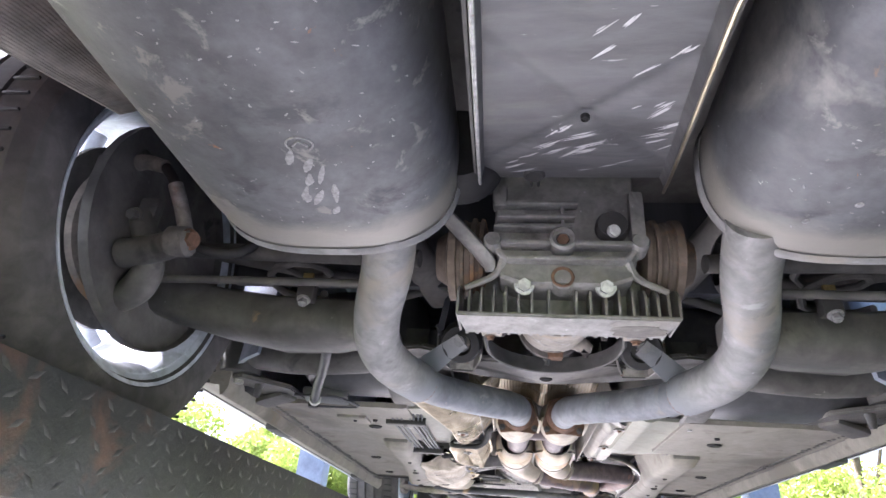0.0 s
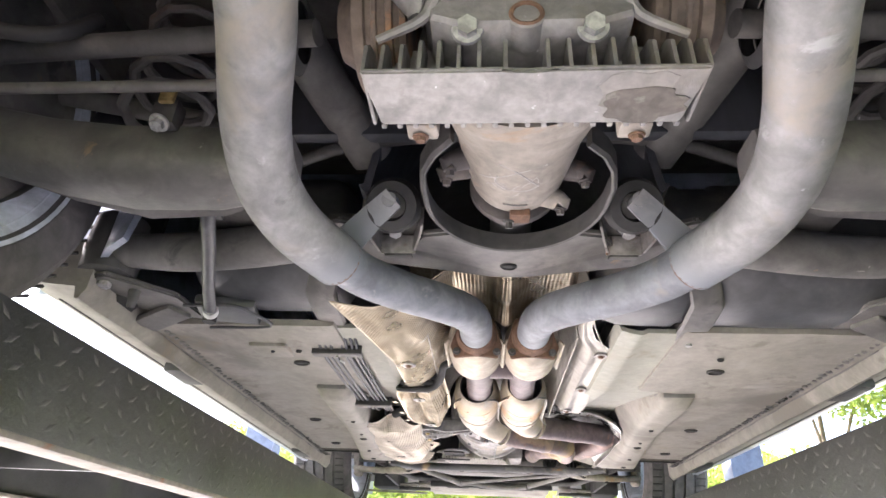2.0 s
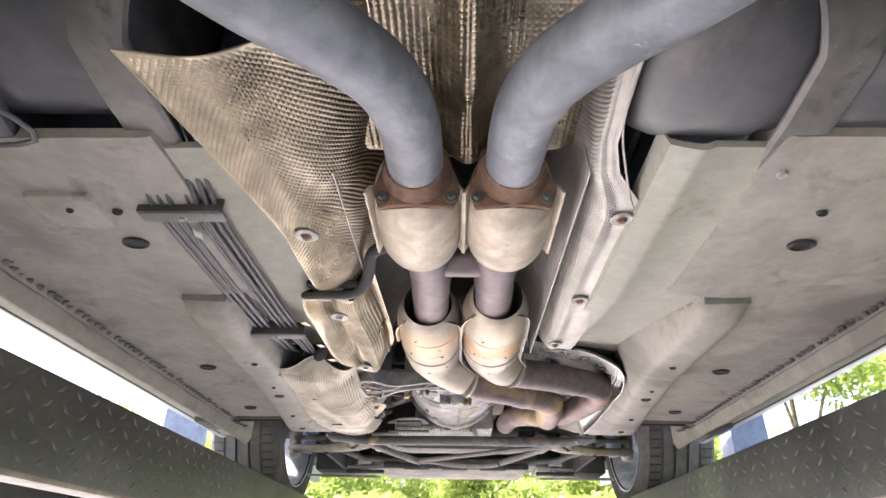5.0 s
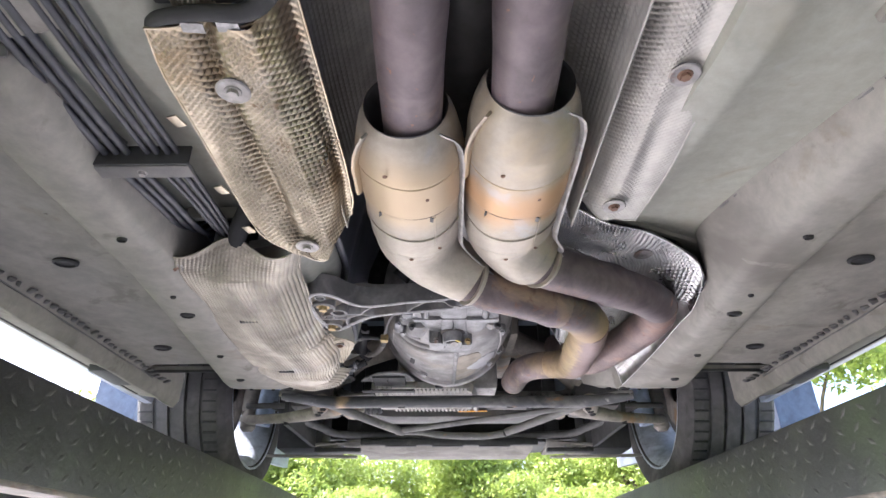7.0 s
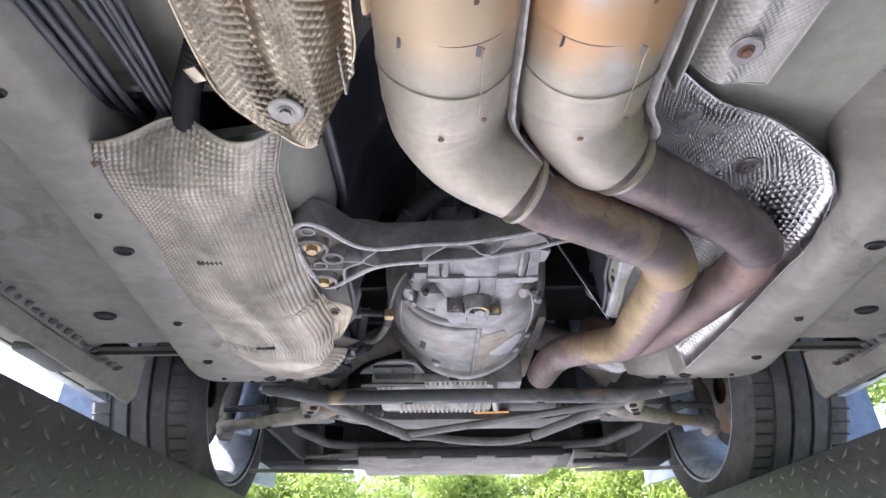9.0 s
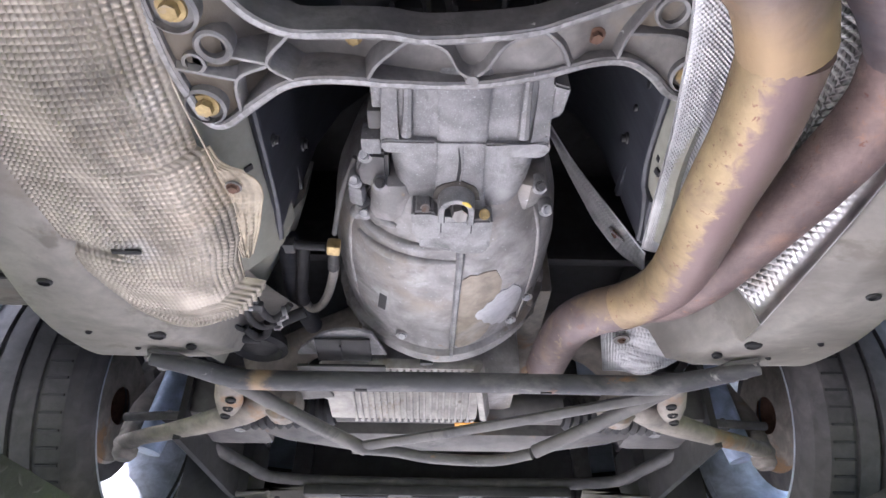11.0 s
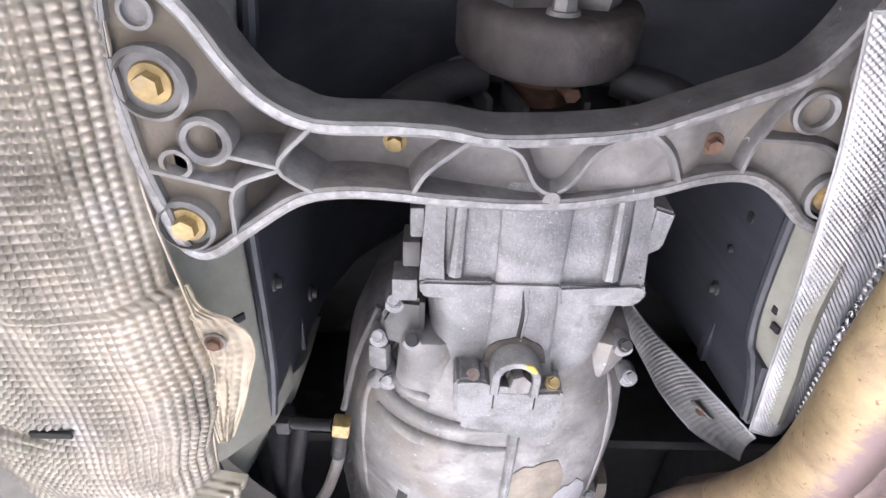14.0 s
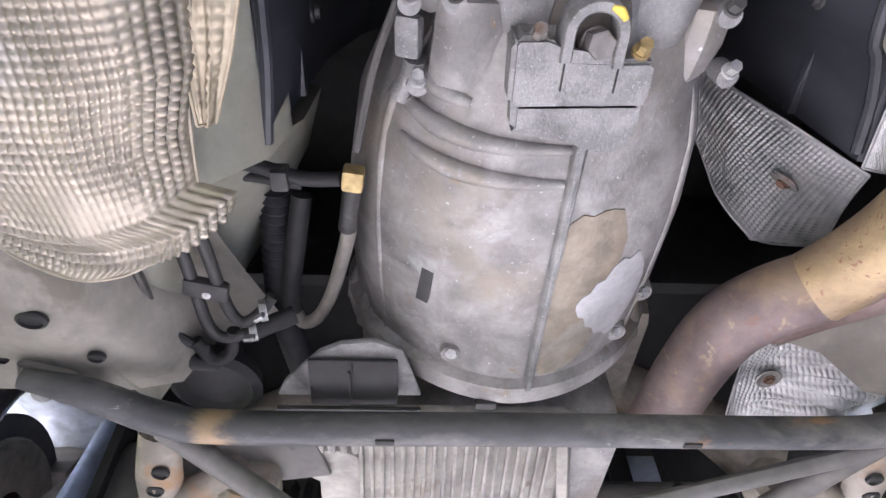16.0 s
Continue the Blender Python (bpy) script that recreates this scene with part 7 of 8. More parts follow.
def fI(u, v):
    x = (0.215 + 0.205 * u) * (1 - v) + (0.285 + 0.125 * u) * v
    y = (2.798 - 0.005 * u) * (1 - v) + (3.05 - 0.10 * u) * v
    ribs = 0.0045 * np.sin(v * 62 + 5 * np.sin(3.5 * u)) * np.clip((u - 0.12) * 4, 0, 1) * np.clip(v * 5, 0, 1)
    return x, y, 1.728 + 0.030 * v + 0.014 * np.sin(u * 5 + 2 * v) + ribs


make_shield("crumpled ribbed heat shield behind the front pipes", fI, 34, 36, SHIELDB, [((0.272, 2.889, 1.744), RUSTY)], depth=0.0012, crumple=0.004, seed=10)
es = thing("edge_strip", "black rubber strip along the rim of the heat shield", "edge strip")
part("strip", tube([(-0.226, 1.722, 1.646), (-0.232, 1.708, 1.634), (-0.220, 1.694, 1.627), (-0.19, 1.689, 1.626), (-0.158, 1.691, 1.629), (-0.140, 1.680, 1.640), (-0.130, 1.655, 1.652), (-0.124, 1.630, 1.662), (-0.106, 1.620, 1.668), (-0.09, 1.612, 1.676)], [0.004, 0.005, 0.0055, 0.006, 0.007, 0.0085, 0.009, 0.0085, 0.009, 0.009], 10, 5), RUBBER, es)
part("ledge", box(-0.186, 1.683, 1.640, 0.075, 0.014, 0.010, 0.004), RUBBER, es)
for x in (-0.197, -0.172):
    part("metal_tab", box(x, 1.6985, 1.6225, 0.016, 0.010, 0.0016, 0.0006, (8, 0, 6)), BARE, es, "bright bent metal tab")
for x, y in ((-0.250, 1.80), (-0.247, 1.905), (-0.243, 1.985)):
    part("metal_tab", box(x, y, 1.625, 0.010, 0.014, 0.0016, 0.0006, (0, 0, -18)), SHIELDG, es)


def fJ(u, v):
    xa, = lerp_pts([(0, -0.62), (0.5, -0.545), (1, -0.487)], u)
    return xa + 0.085 * v * (1 - 0.75 * u), 0.24 + 0.25 * u + 0.03 * v, 1.715 + 0.03 * u + 0.10 * v * (1 - 0.6 * u)


make_shield("brown-grey ribbed liner between the muffler and the wheel", fJ, 40, 22, MUFFCAP, depth=0.0009, crumple=0.003, seed=12)


# ---- gearbox ----
gb = thing("gearbox", "weathered cast aluminium gearbox with a bell housing", "gearbox")
def gring(y, w, zb, zt, sq, xc=-0.004):
    out = []
    ex = 2 / sq
    for i in range(56):
        a = 2 * math.pi * i / 56
        c, s = math.cos(a), math.sin(a)
        out.append(Vector((xc + w * math.copysign(abs(c) ** ex, c), y, (zb + zt) / 2 + (zt - zb) / 2 * math.copysign(abs(s) ** ex, s))))
    return out


part("tail_case", loft([gring(*q) for q in ((2.345, 0.068, 1.712, 1.92, 5), (2.355, 0.074, 1.704, 1.92, 7), (2.40, 0.076, 1.700, 1.93, 8), (2.43, 0.0765, 1.699, 1.93, 8), (2.455, 0.0765, 1.699, 1.93, 8), (2.50, 0.074, 1.698, 1.94, 6), (2.53, 0.072, 1.699, 1.95, 4.5), (2.545, 0.068, 1.708, 1.95, 4))]), GBOX, gb)
BELL = ((2.515, 0.084, 1.703, 1.95, 3.4), (2.53, 0.098, 1.6965, 1.96, 3.1), (2.56, 0.121, 1.696, 1.97, 2.8), (2.61, 0.142, 1.692, 1.98, 2.45), (2.68, 0.153, 1.690, 1.985, 2.2), (2.76, 0.156, 1.688, 1.99, 1.95), (2.825, 0.154, 1.686, 1.995, 1.8))
part("bell_housing", loft([gring(*q, xc=-0.004 - 0.014 * min(1, (q[0] - 2.515) / 0.05)) for q in BELL + ((2.832, 0.164, 1.679, 2.0, 1.8), (2.852, 0.164, 1.679, 2.0, 1.8), (2.858, 0.156, 1.686, 1.99, 1.8))]), BELLM, gb, "rounded bell housing with oil stains", 30)
part("joint_lip", slab([(-0.084, 2.437), (-0.081, 2.434), (-0.031, 2.434), (-0.031, 2.450), (-0.078, 2.450), (-0.083, 2.447)], 1.6925, 1.72, 0.002), GBOX, gb)
part("joint_lip", slab([(0.015, 2.436), (0.066, 2.436), (0.074, 2.433), (0.078, 2.438), (0.077, 2.447), (0.070, 2.453), (0.017, 2.453)], 1.6925, 1.72, 0.002), GBOX, gb)
part("joint_seam", box(-0.008, 2.4365, 1.6945, 0.046, 0.0025, 0.004, 0.0008), GBOX, gb)
part("centre_pad", loft([[Vector((-0.0065 + q * s, y, z)) for q, s, z in ((w, -1, 1.71), (w, -1, zb + 0.002), (w - 0.003, -1, zb), (w - 0.003, 1, zb), (w, 1, zb + 0.002), (w, 1, 1.71))] for y, w, zb in ((2.352, 0.0235, 1.6985), (2.36, 0.0235, 1.6955), (2.45, 0.0235, 1.6945), (2.505, 0.025, 1.694), (2.535, 0.031, 1.693))]), GBOX, gb)
part("centre_groove", tube([(-0.0095, 2.442, 1.6944), (-0.0075, 2.465, 1.6942), (-0.0085, 2.492, 1.6938)], [0.0004, 0.0014, 0.0022], 6, 3, flat=0.4), RUBBER, gb)
part("pad_ridge", tube([(-0.0055, 2.442, 1.6948), (-0.0045, 2.465, 1.6944), (-0.0065, 2.490, 1.6938)], [0.0006, 0.0013, 0.0012], 6, 3), GBOX, gb)
part("lip_bolt", hexbolt((-0.076, 2.434, 1.702), (0, -1, -0.2), 0.0042, 0.005, 1.2), IRON, gb)
part("lip_bolt", hexbolt((0.072, 2.434, 1.702), (0, -1, -0.2), 0.0042, 0.005, 1.2), IRON, gb)
for s in (-1, 1):
    part("corner_web", loft([[Vector((-0.004 + s * x, y, z)) for x, z in ((xi, zb), (xo, zb + 0.002), (xo, zb + 0.05), (xi, zb + 0.05))] for y, xi, xo, zb in ((2.352, 0.062, 0.074, 1.712), (2.39, 0.063, 0.077, 1.702), (2.42, 0.063, 0.079, 1.6975), (2.436, 0.062, 0.080, 1.6945))]), GBOX, gb)
    part("corner_rib", tube([(-0.004 + s * 0.052, 2.36, 1.7015), (-0.004 + s * 0.053, 2.39, 1.699), (-0.004 + s * 0.055, 2.43, 1.6975)], [0.004, 0.0045, 0.006], 8, 3), GBOX, gb)
part("shoulder_block", loft([[Vector((x, y, z)) for x, z in ((-0.100 - e, 1.75), (-0.099 - e, zb + 0.010), (-0.093 - e, zb + 0.003), (-0.086, zb), (-0.066, zb), (-0.055, zb + 0.006), (-0.05, 1.72))] for y, zb, e in ((2.5035, 1.708, 0.0), (2.506, 1.703, 0.0), (2.53, 1.701, 0.002), (2.56, 1.703, 0.005), (2.585, 1.710, 0.006), (2.60, 1.722, 0.006))]), BELLM, gb)
part("shoulder_block", loft([[Vector((x, y, z)) for x, z in ((0.088 + e, 1.76), (0.087 + e, zb + 0.012), (0.080 + e, zb + 0.005), (0.070, zb + 0.001), (0.060, zb + 0.004), (0.055, 1.72))] for y, zb, e in ((2.5035, 1.712, 0.0), (2.506, 1.707, 0.0), (2.53, 1.708, 0.0), (2.55, 1.714, -0.003), (2.57, 1.730, -0.008))]), BELLM, gb)
part("flank_plate", slab([(-0.080, 2.47), (-0.098, 2.468), (-0.108, 2.474), (-0.115, 2.49), (-0.114, 2.512), (-0.100, 2.518), (-0.080, 2.515)], 1.712, 1.732, 0.004), SUBF, gb, "grimy side cover")
part("switch_body", box(-0.095, 2.454, 1.718, 0.019, 0.020, 0.024, 0.002), GBOX, gb)
part("switch_cover", box(-0.090, 2.424, 1.722, 0.013, 0.022, 0.024, 0.002), SUBF, gb)
part("switch_ear", box(-0.086, 2.395, 1.722, 0.010, 0.024, 0.03, 0.002), GBOX, gb)
part("side_ear", slab([(0.072, 2.375), (0.088, 2.38), (0.085, 2.41), (0.072, 2.418)], 1.705, 1.73, 0.002), GBOX, gb)
part("flank_tab", box(-0.116, 2.531, 1.716, 0.017, 0.027, 0.012, 0.004, (0, 20, 0)), GBOX, gb)
part("flank_tab", tube([(-0.112, 2.545, 1.717), (-0.115, 2.56, 1.722), (-0.122, 2.575, 1.728)], [0.008, 0.007, 0.009], 10, 3), GBOX, gb)
for x, y, z, m in ((-0.103, 2.469, 1.711, BOLT), (-0.089, 2.502, 1.704, IRON), (-0.116, 2.506, 1.711, BOLT), (0.079, 2.504, 1.706, IRON), (0.092, 2.543, 1.709, BOLT), (-0.110, 2.558, 1.712, BOLT)):
    part("flank_boss", lathe([(0.0072, -0.001), (0.0078, 0.004), (0.0078, 0.016)], (x, y + 0.004, z), "z", 16), GBOX, gb)
    part("flank_bolt", hexbolt((x, y, z), (0, -0.7, -0.7), 0.0045, 0.007, 1.3), m, gb)
part("centre_rib", loft([[Vector((x + q * w, y, z + dz)) for q, dz in ((-1, 0.008), (-0.75, 0.001), (-0.3, -0.001), (0.3, -0.001), (0.75, 0.001), (1, 0.008))] for x, y, z, w in ((-0.001, 2.560, 1.680, 0.0050), (0.0, 2.585, 1.6835, 0.0052), (0.0, 2.62, 1.6865, 0.0052), (-0.002, 2.72, 1.684, 0.0046), (-0.004, 2.835, 1.680, 0.0045))]), GBOX, gb)
part("rib_edge", tube([(0.0016, 2.578, 1.6868), (0.0016, 2.62, 1.6852), (-0.0005, 2.72, 1.6828), (-0.0025, 2.83, 1.6788)], 0.0011, 6, 3), GBOX, gb)
def bell_at(y, deg, off=0.0):
    """A point on the bell housing at a distance along it and an angle from straight down, to its left."""
    w, zb, zt, sq = [float(np.interp(y, [q[0] for q in BELL], [q[k] for q in BELL])) for k in (1, 2, 3, 4)]
    a = math.radians(270 - deg)
    c, q = math.cos(a), math.sin(a)
    return (-0.018 + (w + off) * math.copysign(abs(c) ** (2 / sq), c), y, (zb + zt) / 2 + ((zt - zb) / 2 + off) * math.copysign(abs(q) ** (2 / sq), q))


def bell_z(x, y):
    """The height of the bell housing's underside."""
    w, zb, zt, sq = [float(np.interp(y, [q[0] for q in BELL], [q[k] for q in BELL])) for k in (1, 2, 3, 4)]
    return (zb + zt) / 2 - (zt - zb) / 2 * (1 - abs((x + 0.018) / w) ** sq) ** (1 / sq)


def bell_film(rows, off, bands=4):
    """A thin ragged film on the bell housing: rows of (x, y0, y1)."""
    rings = []
    for x, y0, y1 in rows:
        ys = [y0 + (y1 - y0) * k / bands for k in range(bands + 1)]
        rings.append([Vector((x, y, bell_z(x, y) - off)) for y in ys] + [Vector((x, y, bell_z(x, y) + 0.004)) for y in ys[::-1]])
    return loft(rings)


for y, a, b in ((2.596, -3, 50), (2.622, -3, 44), (2.572, 20, 50)):
    part("web_rib", tube([bell_at(y - 0.034 * (d / 60) ** 2, d, -0.0005) for d in np.linspace(a, b, 6)], [0.0035, 0.0060, 0.0075, 0.0080, 0.0065, 0.003], 10, 4), BELLM, gb)
for d in (52, -50):
    part("flank_rib", tube([bell_at(y, d, -0.002) for y in (2.53, 2.57, 2.62, 2.70, 2.78, 2.83)], [0.002, 0.0042, 0.0045, 0.004, 0.0034, 0.003], 10, 3), BELLM, gb)
for d in (66, -62, 82, -80):
    part("bell_lug", tube([bell_at(2.81, d, -0.004), bell_at(2.834, d, 0.0), bell_at(2.853, d, 0.002)], [0.005, 0.0095, 0.010], 12, 2), BELLM, gb)
# drain plug housing
part("plug_boss", slab([(-0.056, 2.520), (-0.053, 2.516), (-0.034, 2.515), (-0.030, 2.520), (-0.026, 2.524), (0.006, 2.528), (0.010, 2.527), (0.026, 2.526), (0.030, 2.529), (0.031, 2.553), (0.029, 2.557), (-0.050, 2.561), (-0.055, 2.557)], 1.676, 1.71, 0.003), GBOX, gb)
part("plug_skirt", slab([(-0.052, 2.553), (0.029, 2.551), (0.031, 2.570), (0.030, 2.582), (0.025, 2.590), (0.004, 2.591), (0.002, 2.584), (-0.010, 2.583), (-0.046, 2.580), (-0.051, 2.577)], 1.679, 1.705, 0.004), GBOX, gb)
for x, y, w in ((-0.0245, 2.534, 0.026), (0.0078, 2.538, 0.018)):
    part("boss_slit", box(x, y, 1.6759, 0.0012, w, 0.0014, 0.0004), RUBBER, gb)
arch = [(-0.0245, 2.529), (-0.0245, 2.520), (-0.0245, 2.516)] + [(-0.009 + 0.0155 * math.cos(a), 2.512 + 0.0155 * math.sin(a)) for a in np.linspace(math.pi, 2 * math.pi, 13)] + [(0.0065, 2.516), (0.0065, 2.520), (0.0065, 2.531)]
wall = []
for i, (x, y) in enumerate(arch):
    a, b = arch[max(i - 1, 0)], arch[min(i + 1, len(arch) - 1)]
    d = Vector((b[0] - a[0], b[1] - a[1], 0)).normalized()
    n = Vector((d.y, -d.x, 0)) * 0.0036
    wall.append([Vector((x, y, z)) + n * k for k, z in ((-1, 1.705), (-1, 1.675), (-0.7, 1.6735), (0.7, 1.6735), (1, 1.675), (1.25, 1.705))])
part("plug_collar", loft(wall), GBOX, gb, "horseshoe collar round the plug")
# recess floor coloured dark for the shadow between hexagon and collar
part("collar_floor", slab([(-0.021, 2.500), (0.003, 2.500), (0.0035, 2.532), (-0.0215, 2.532)], 1.690, 1.70, 0.001), STAIN_SHADE, gb)
part("collar_shelf", slab([(-0.0215, 2.5285), (0.0035, 2.5285), (0.0065, 2.531), (0.0065, 2.556), (-0.0235, 2.556)], 1.6757, 1.70, 0.0012), GBOX, gb)
# ragged dark film that paints the shadow and dirt in the collar's channel
ring = [(a, 0.0255 + 0.0030 * noise.noise(Vector((2 * math.cos(a), 2 * math.sin(a), 1.7)))) for a in np.linspace(math.pi * 0.98, 2.02 * math.pi, 22)]
part("oil_ring", slab([(-0.009 + r * math.cos(a), 2.512 + r * math.sin(a)) for a, r in ring] + [(-0.009 + 0.017 * math.cos(a), 2.512 + 0.017 * math.sin(a)) for a, r in ring[::-1]], 1.6928, 1.696, 0.0004), STAIN_SHADE, gb, "dark ring of painted shade and dirt round the collar")
part("fill_plug", hexbolt((-0.006, 2.5215, 1.690), (0.05, -0.22, -0.97), 0.0090, 0.013, 1.12), WASHER, gb, "hexagon drain plug with yellow paint")
part("paint_mark", tube([(-0.004, 2.4968, 1.6736), (0.001, 2.4985, 1.6732), (0.005, 2.503, 1.6732)], [0.0014, 0.0028, 0.0018], 8, 3, flat=0.5), YELLOW, gb, "yellow paint mark")
for x, y, m in ((-0.041, 2.518, WASHER), (0.021, 2.524, GOLD)):
    part("boss_bolt", hexbolt((x, y, 1.683), (0, -0.75, -0.65), 0.0046, 0.008, 1.3), m, gb)
for x, y, z in [(q[0], q[1], bell_z(*q) - 0.002) for q in ((-0.074, 2.804), (0.101, 2.765), (0.080, 2.800))]:
    part("bell_boss", lathe([(0.010, -0.001), (0.0105, 0.002), (0.0115, 0.014)], (x, y + 0.002, z), "z", 18), BELLM, gb)
    part("bell_bolt", hexbolt((x, y, z), (x * 2.0, -0.6, -0.9), 0.0052, 0.006, 1.3), BOLT, gb)
part("type_plate", box(-0.100, 2.735, bell_z(-0.100, 2.735) - 0.0006, 0.0115, 0.036, 0.002, 0.0005, (0, 28, 8)), PLASTIC, gb, "small dark type plate")
part("oil_film", bell_film(((-0.004, 2.70, 2.79), (0.000, 2.665, 2.812), (0.006, 2.655, 2.822), (0.014, 2.648, 2.822), (0.022, 2.650, 2.820), (0.030, 2.646, 2.818), (0.038, 2.645, 2.812), (0.046, 2.647, 2.80), (0.052, 2.662, 2.77), (0.056, 2.675, 2.72)), 0.0009), OIL, gb, "dried brown oil film")
part("bare_patch", bell_film(((0.026, 2.739, 2.745), (0.030, 2.732, 2.755), (0.036, 2.729, 2.758), (0.040, 2.719, 2.770), (0.047, 2.717, 2.774), (0.052, 2.704, 2.784), (0.060, 2.698, 2.786), (0.066, 2.701, 2.795), (0.074, 2.696, 2.792), (0.080, 2.706, 2.784), (0.086, 2.717, 2.770), (0.090, 2.733, 2.752)), 0.0013), PALE, gb, "bare pale patch of metal")
part("lower_notch", box(-0.04, 2.856, 1.683, 0.02, 0.01, 0.012, 0.003), PLASTIC, gb)

# ---- gearbox crossmember ----
cm = thing("gearbox_crossmember", "cast aluminium gearbox crossmember with ribs and gold bolts", "crossmember")
back = [(-0.234, 2.252), (-0.231, 2.239), (-0.220, 2.232), (-0.208, 2.236), (-0.194, 2.252), (-0.181, 2.275), (-0.165, 2.295), (-0.14, 2.308), (-0.10, 2.311), (-0.07, 2.314), (-0.035, 2.321), (0.04, 2.320), (0.075, 2.311), (0.105, 2.301), (0.14, 2.288), (0.158, 2.268), (0.172, 2.240), (0.186, 2.222), (0.205, 2.215)]
front = [(0.226, 2.24), (0.230, 2.30), (0.226, 2.36), (0.208, 2.392), (0.18, 2.388), (0.155, 2.366), (0.13, 2.352), (0.10, 2.351), (0.06, 2.360), (0.0, 2.366), (-0.06, 2.360), (-0.10, 2.353), (-0.13, 2.350), (-0.155, 2.354), (-0.182, 2.371), (-0.207, 2.388), (-0.221, 2.383), (-0.228, 2.357), (-0.234, 2.32), (-0.236, 2.27)]
def cm_z(x):
    return 1.6865 + 0.15 * x - (0.006 * (x / 0.2) ** 4 if x > 0 else 0)


def web_z(x):
    """The height of the crossmember's web: deep between the ends, shallow at them."""
    k = min(1, max(0, (x + 0.205) / 0.05)) * min(1, max(0, (0.150 - x) / 0.03))
    k = k * k * (3 - 2 * k)
    deep = float(np.interp(x, (-0.14, -0.095, -0.08, 0.08, 0.095, 0.14), (1.700, 1.703, 1.6965, 1.6985, 1.713, 1.716)))
    return (cm_z(x) + 0.006) * (1 - k) + max(deep, cm_z(x) + 0.004) * k


def wall_along(pts, h, w, flare=1.0):
    """A cast wall that follows a line in plan, at the crossmember's height; h: its height, or 0 to reach the web."""
    pts = spline([(x, y, 0) for x, y in pts], 4)
    rings = []
    for i, p in enumerate(pts):
        d = (pts[min(i + 1, len(pts) - 1)] - pts[max(i - 1, 0)]).normalized()
        n = Vector((-d.y, d.x, 0)) * w
        z = cm_z(p.x)
        top = z + h if h else web_z(p.x) + 0.002
        rings.append([Vector((p.x - n.x * flare, p.y - n.y * flare, top)), Vector((p.x - n.x, p.y - n.y, z + 0.001)), Vector((p.x - n.x * 0.6, p.y - n.y * 0.6, z)), Vector((p.x + n.x * 0.6, p.y + n.y * 0.6, z)), Vector((p.x + n.x, p.y + n.y, z + 0.001)), Vector((p.x + n.x * flare, p.y + n.y * flare, top))])
    return loft(rings)


def rim_along(pts, w):
    """The bare, worn lower edge of a cast wall."""
    pts = spline([(x, y, 0) for x, y in pts], 4)
    rings = []
    for i, p in enumerate(pts):
        d = (pts[min(i + 1, len(pts) - 1)] - pts[max(i - 1, 0)]).normalized()
        k = w * (0.85 + 0.3 * noise.noise(Vector((p.x * 40, p.y * 40, 0))))
        n = Vector((-d.y, d.x, 0)) * k
        z = cm_z(p.x)
        rings.append([Vector((p.x - n.x, p.y - n.y, z + 0.0008)), Vector((p.x - n.x * 0.7, p.y - n.y * 0.7, z - 0.0006)), Vector((p.x + n.x * 0.7, p.y + n.y * 0.7, z - 0.0006)), Vector((p.x + n.x, p.y + n.y, z + 0.0008))])
    return loft(rings)


part("rear_rim", rim_along(back, 0.0034), BARE, cm, "bare worn edge")
part("front_rim", rim_along(front, 0.0034), BARE, cm)
part("rear_wall", wall_along(back, 0.034, 0.0042), CAST, cm)
part("front_wall", wall_along(front, 0.034, 0.0042), CAST, cm)
part("end_wall", wall_along([(-0.236, 2.27), (-0.234, 2.252)], 0.034, 0.003), CAST, cm)
xs = np.linspace(-0.233, 0.229, 60)
lo_pts = sorted(back)
fr_pts = sorted(q for q in front if q[1] > 2.335)
rings = []
for x in xs:
    y0 = float(np.interp(x, [q[0] for q in lo_pts], [q[1] for q in lo_pts]))
    y1 = float(np.interp(x, [q[0] for q in fr_pts], [q[1] for q in fr_pts]))
    z = web_z(x)
    rings.append([Vector((x, y0, z)), Vector((x, y1, z)), Vector((x, y1, z + 0.006)), Vector((x, y0, z + 0.006))])
part("web", loft(rings), POCKET, cm, "dirt-stained cast pockets")
for pts in ([(-0.143, 2.309), (-0.163, 2.332), (-0.143, 2.351)], [(-0.052, 2.318), (-0.078, 2.338), (-0.088, 2.353)], [(-0.045, 2.320), (-0.025, 2.330), (-0.014, 2.350), (-0.002, 2.357), (0.010, 2.350), (0.023, 2.330), (0.047, 2.318)], [(0.052, 2.317), (0.070, 2.333), (0.080, 2.353)], [(0.145, 2.288), (0.125, 2.325), (0.12, 2.35)], [(-0.163, 2.332), (-0.188, 2.324)], [(-0.163, 2.334), (-0.188, 2.345), (-0.192, 2.378)], [(-0.188, 2.345), (-0.232, 2.330)], [(0.125, 2.325), (0.17, 2.33), (0.20, 2.35)]):
    part("rib", wall_along(pts, 0, 0.0018, 2.6), CAST, cm)
part("rib_boss", lathe([(0.0055, -0.001), (0.0062, 0.001), (0.009, 0.014)], (-0.002, 2.361, 1.6865), "z", 18), CAST, cm)
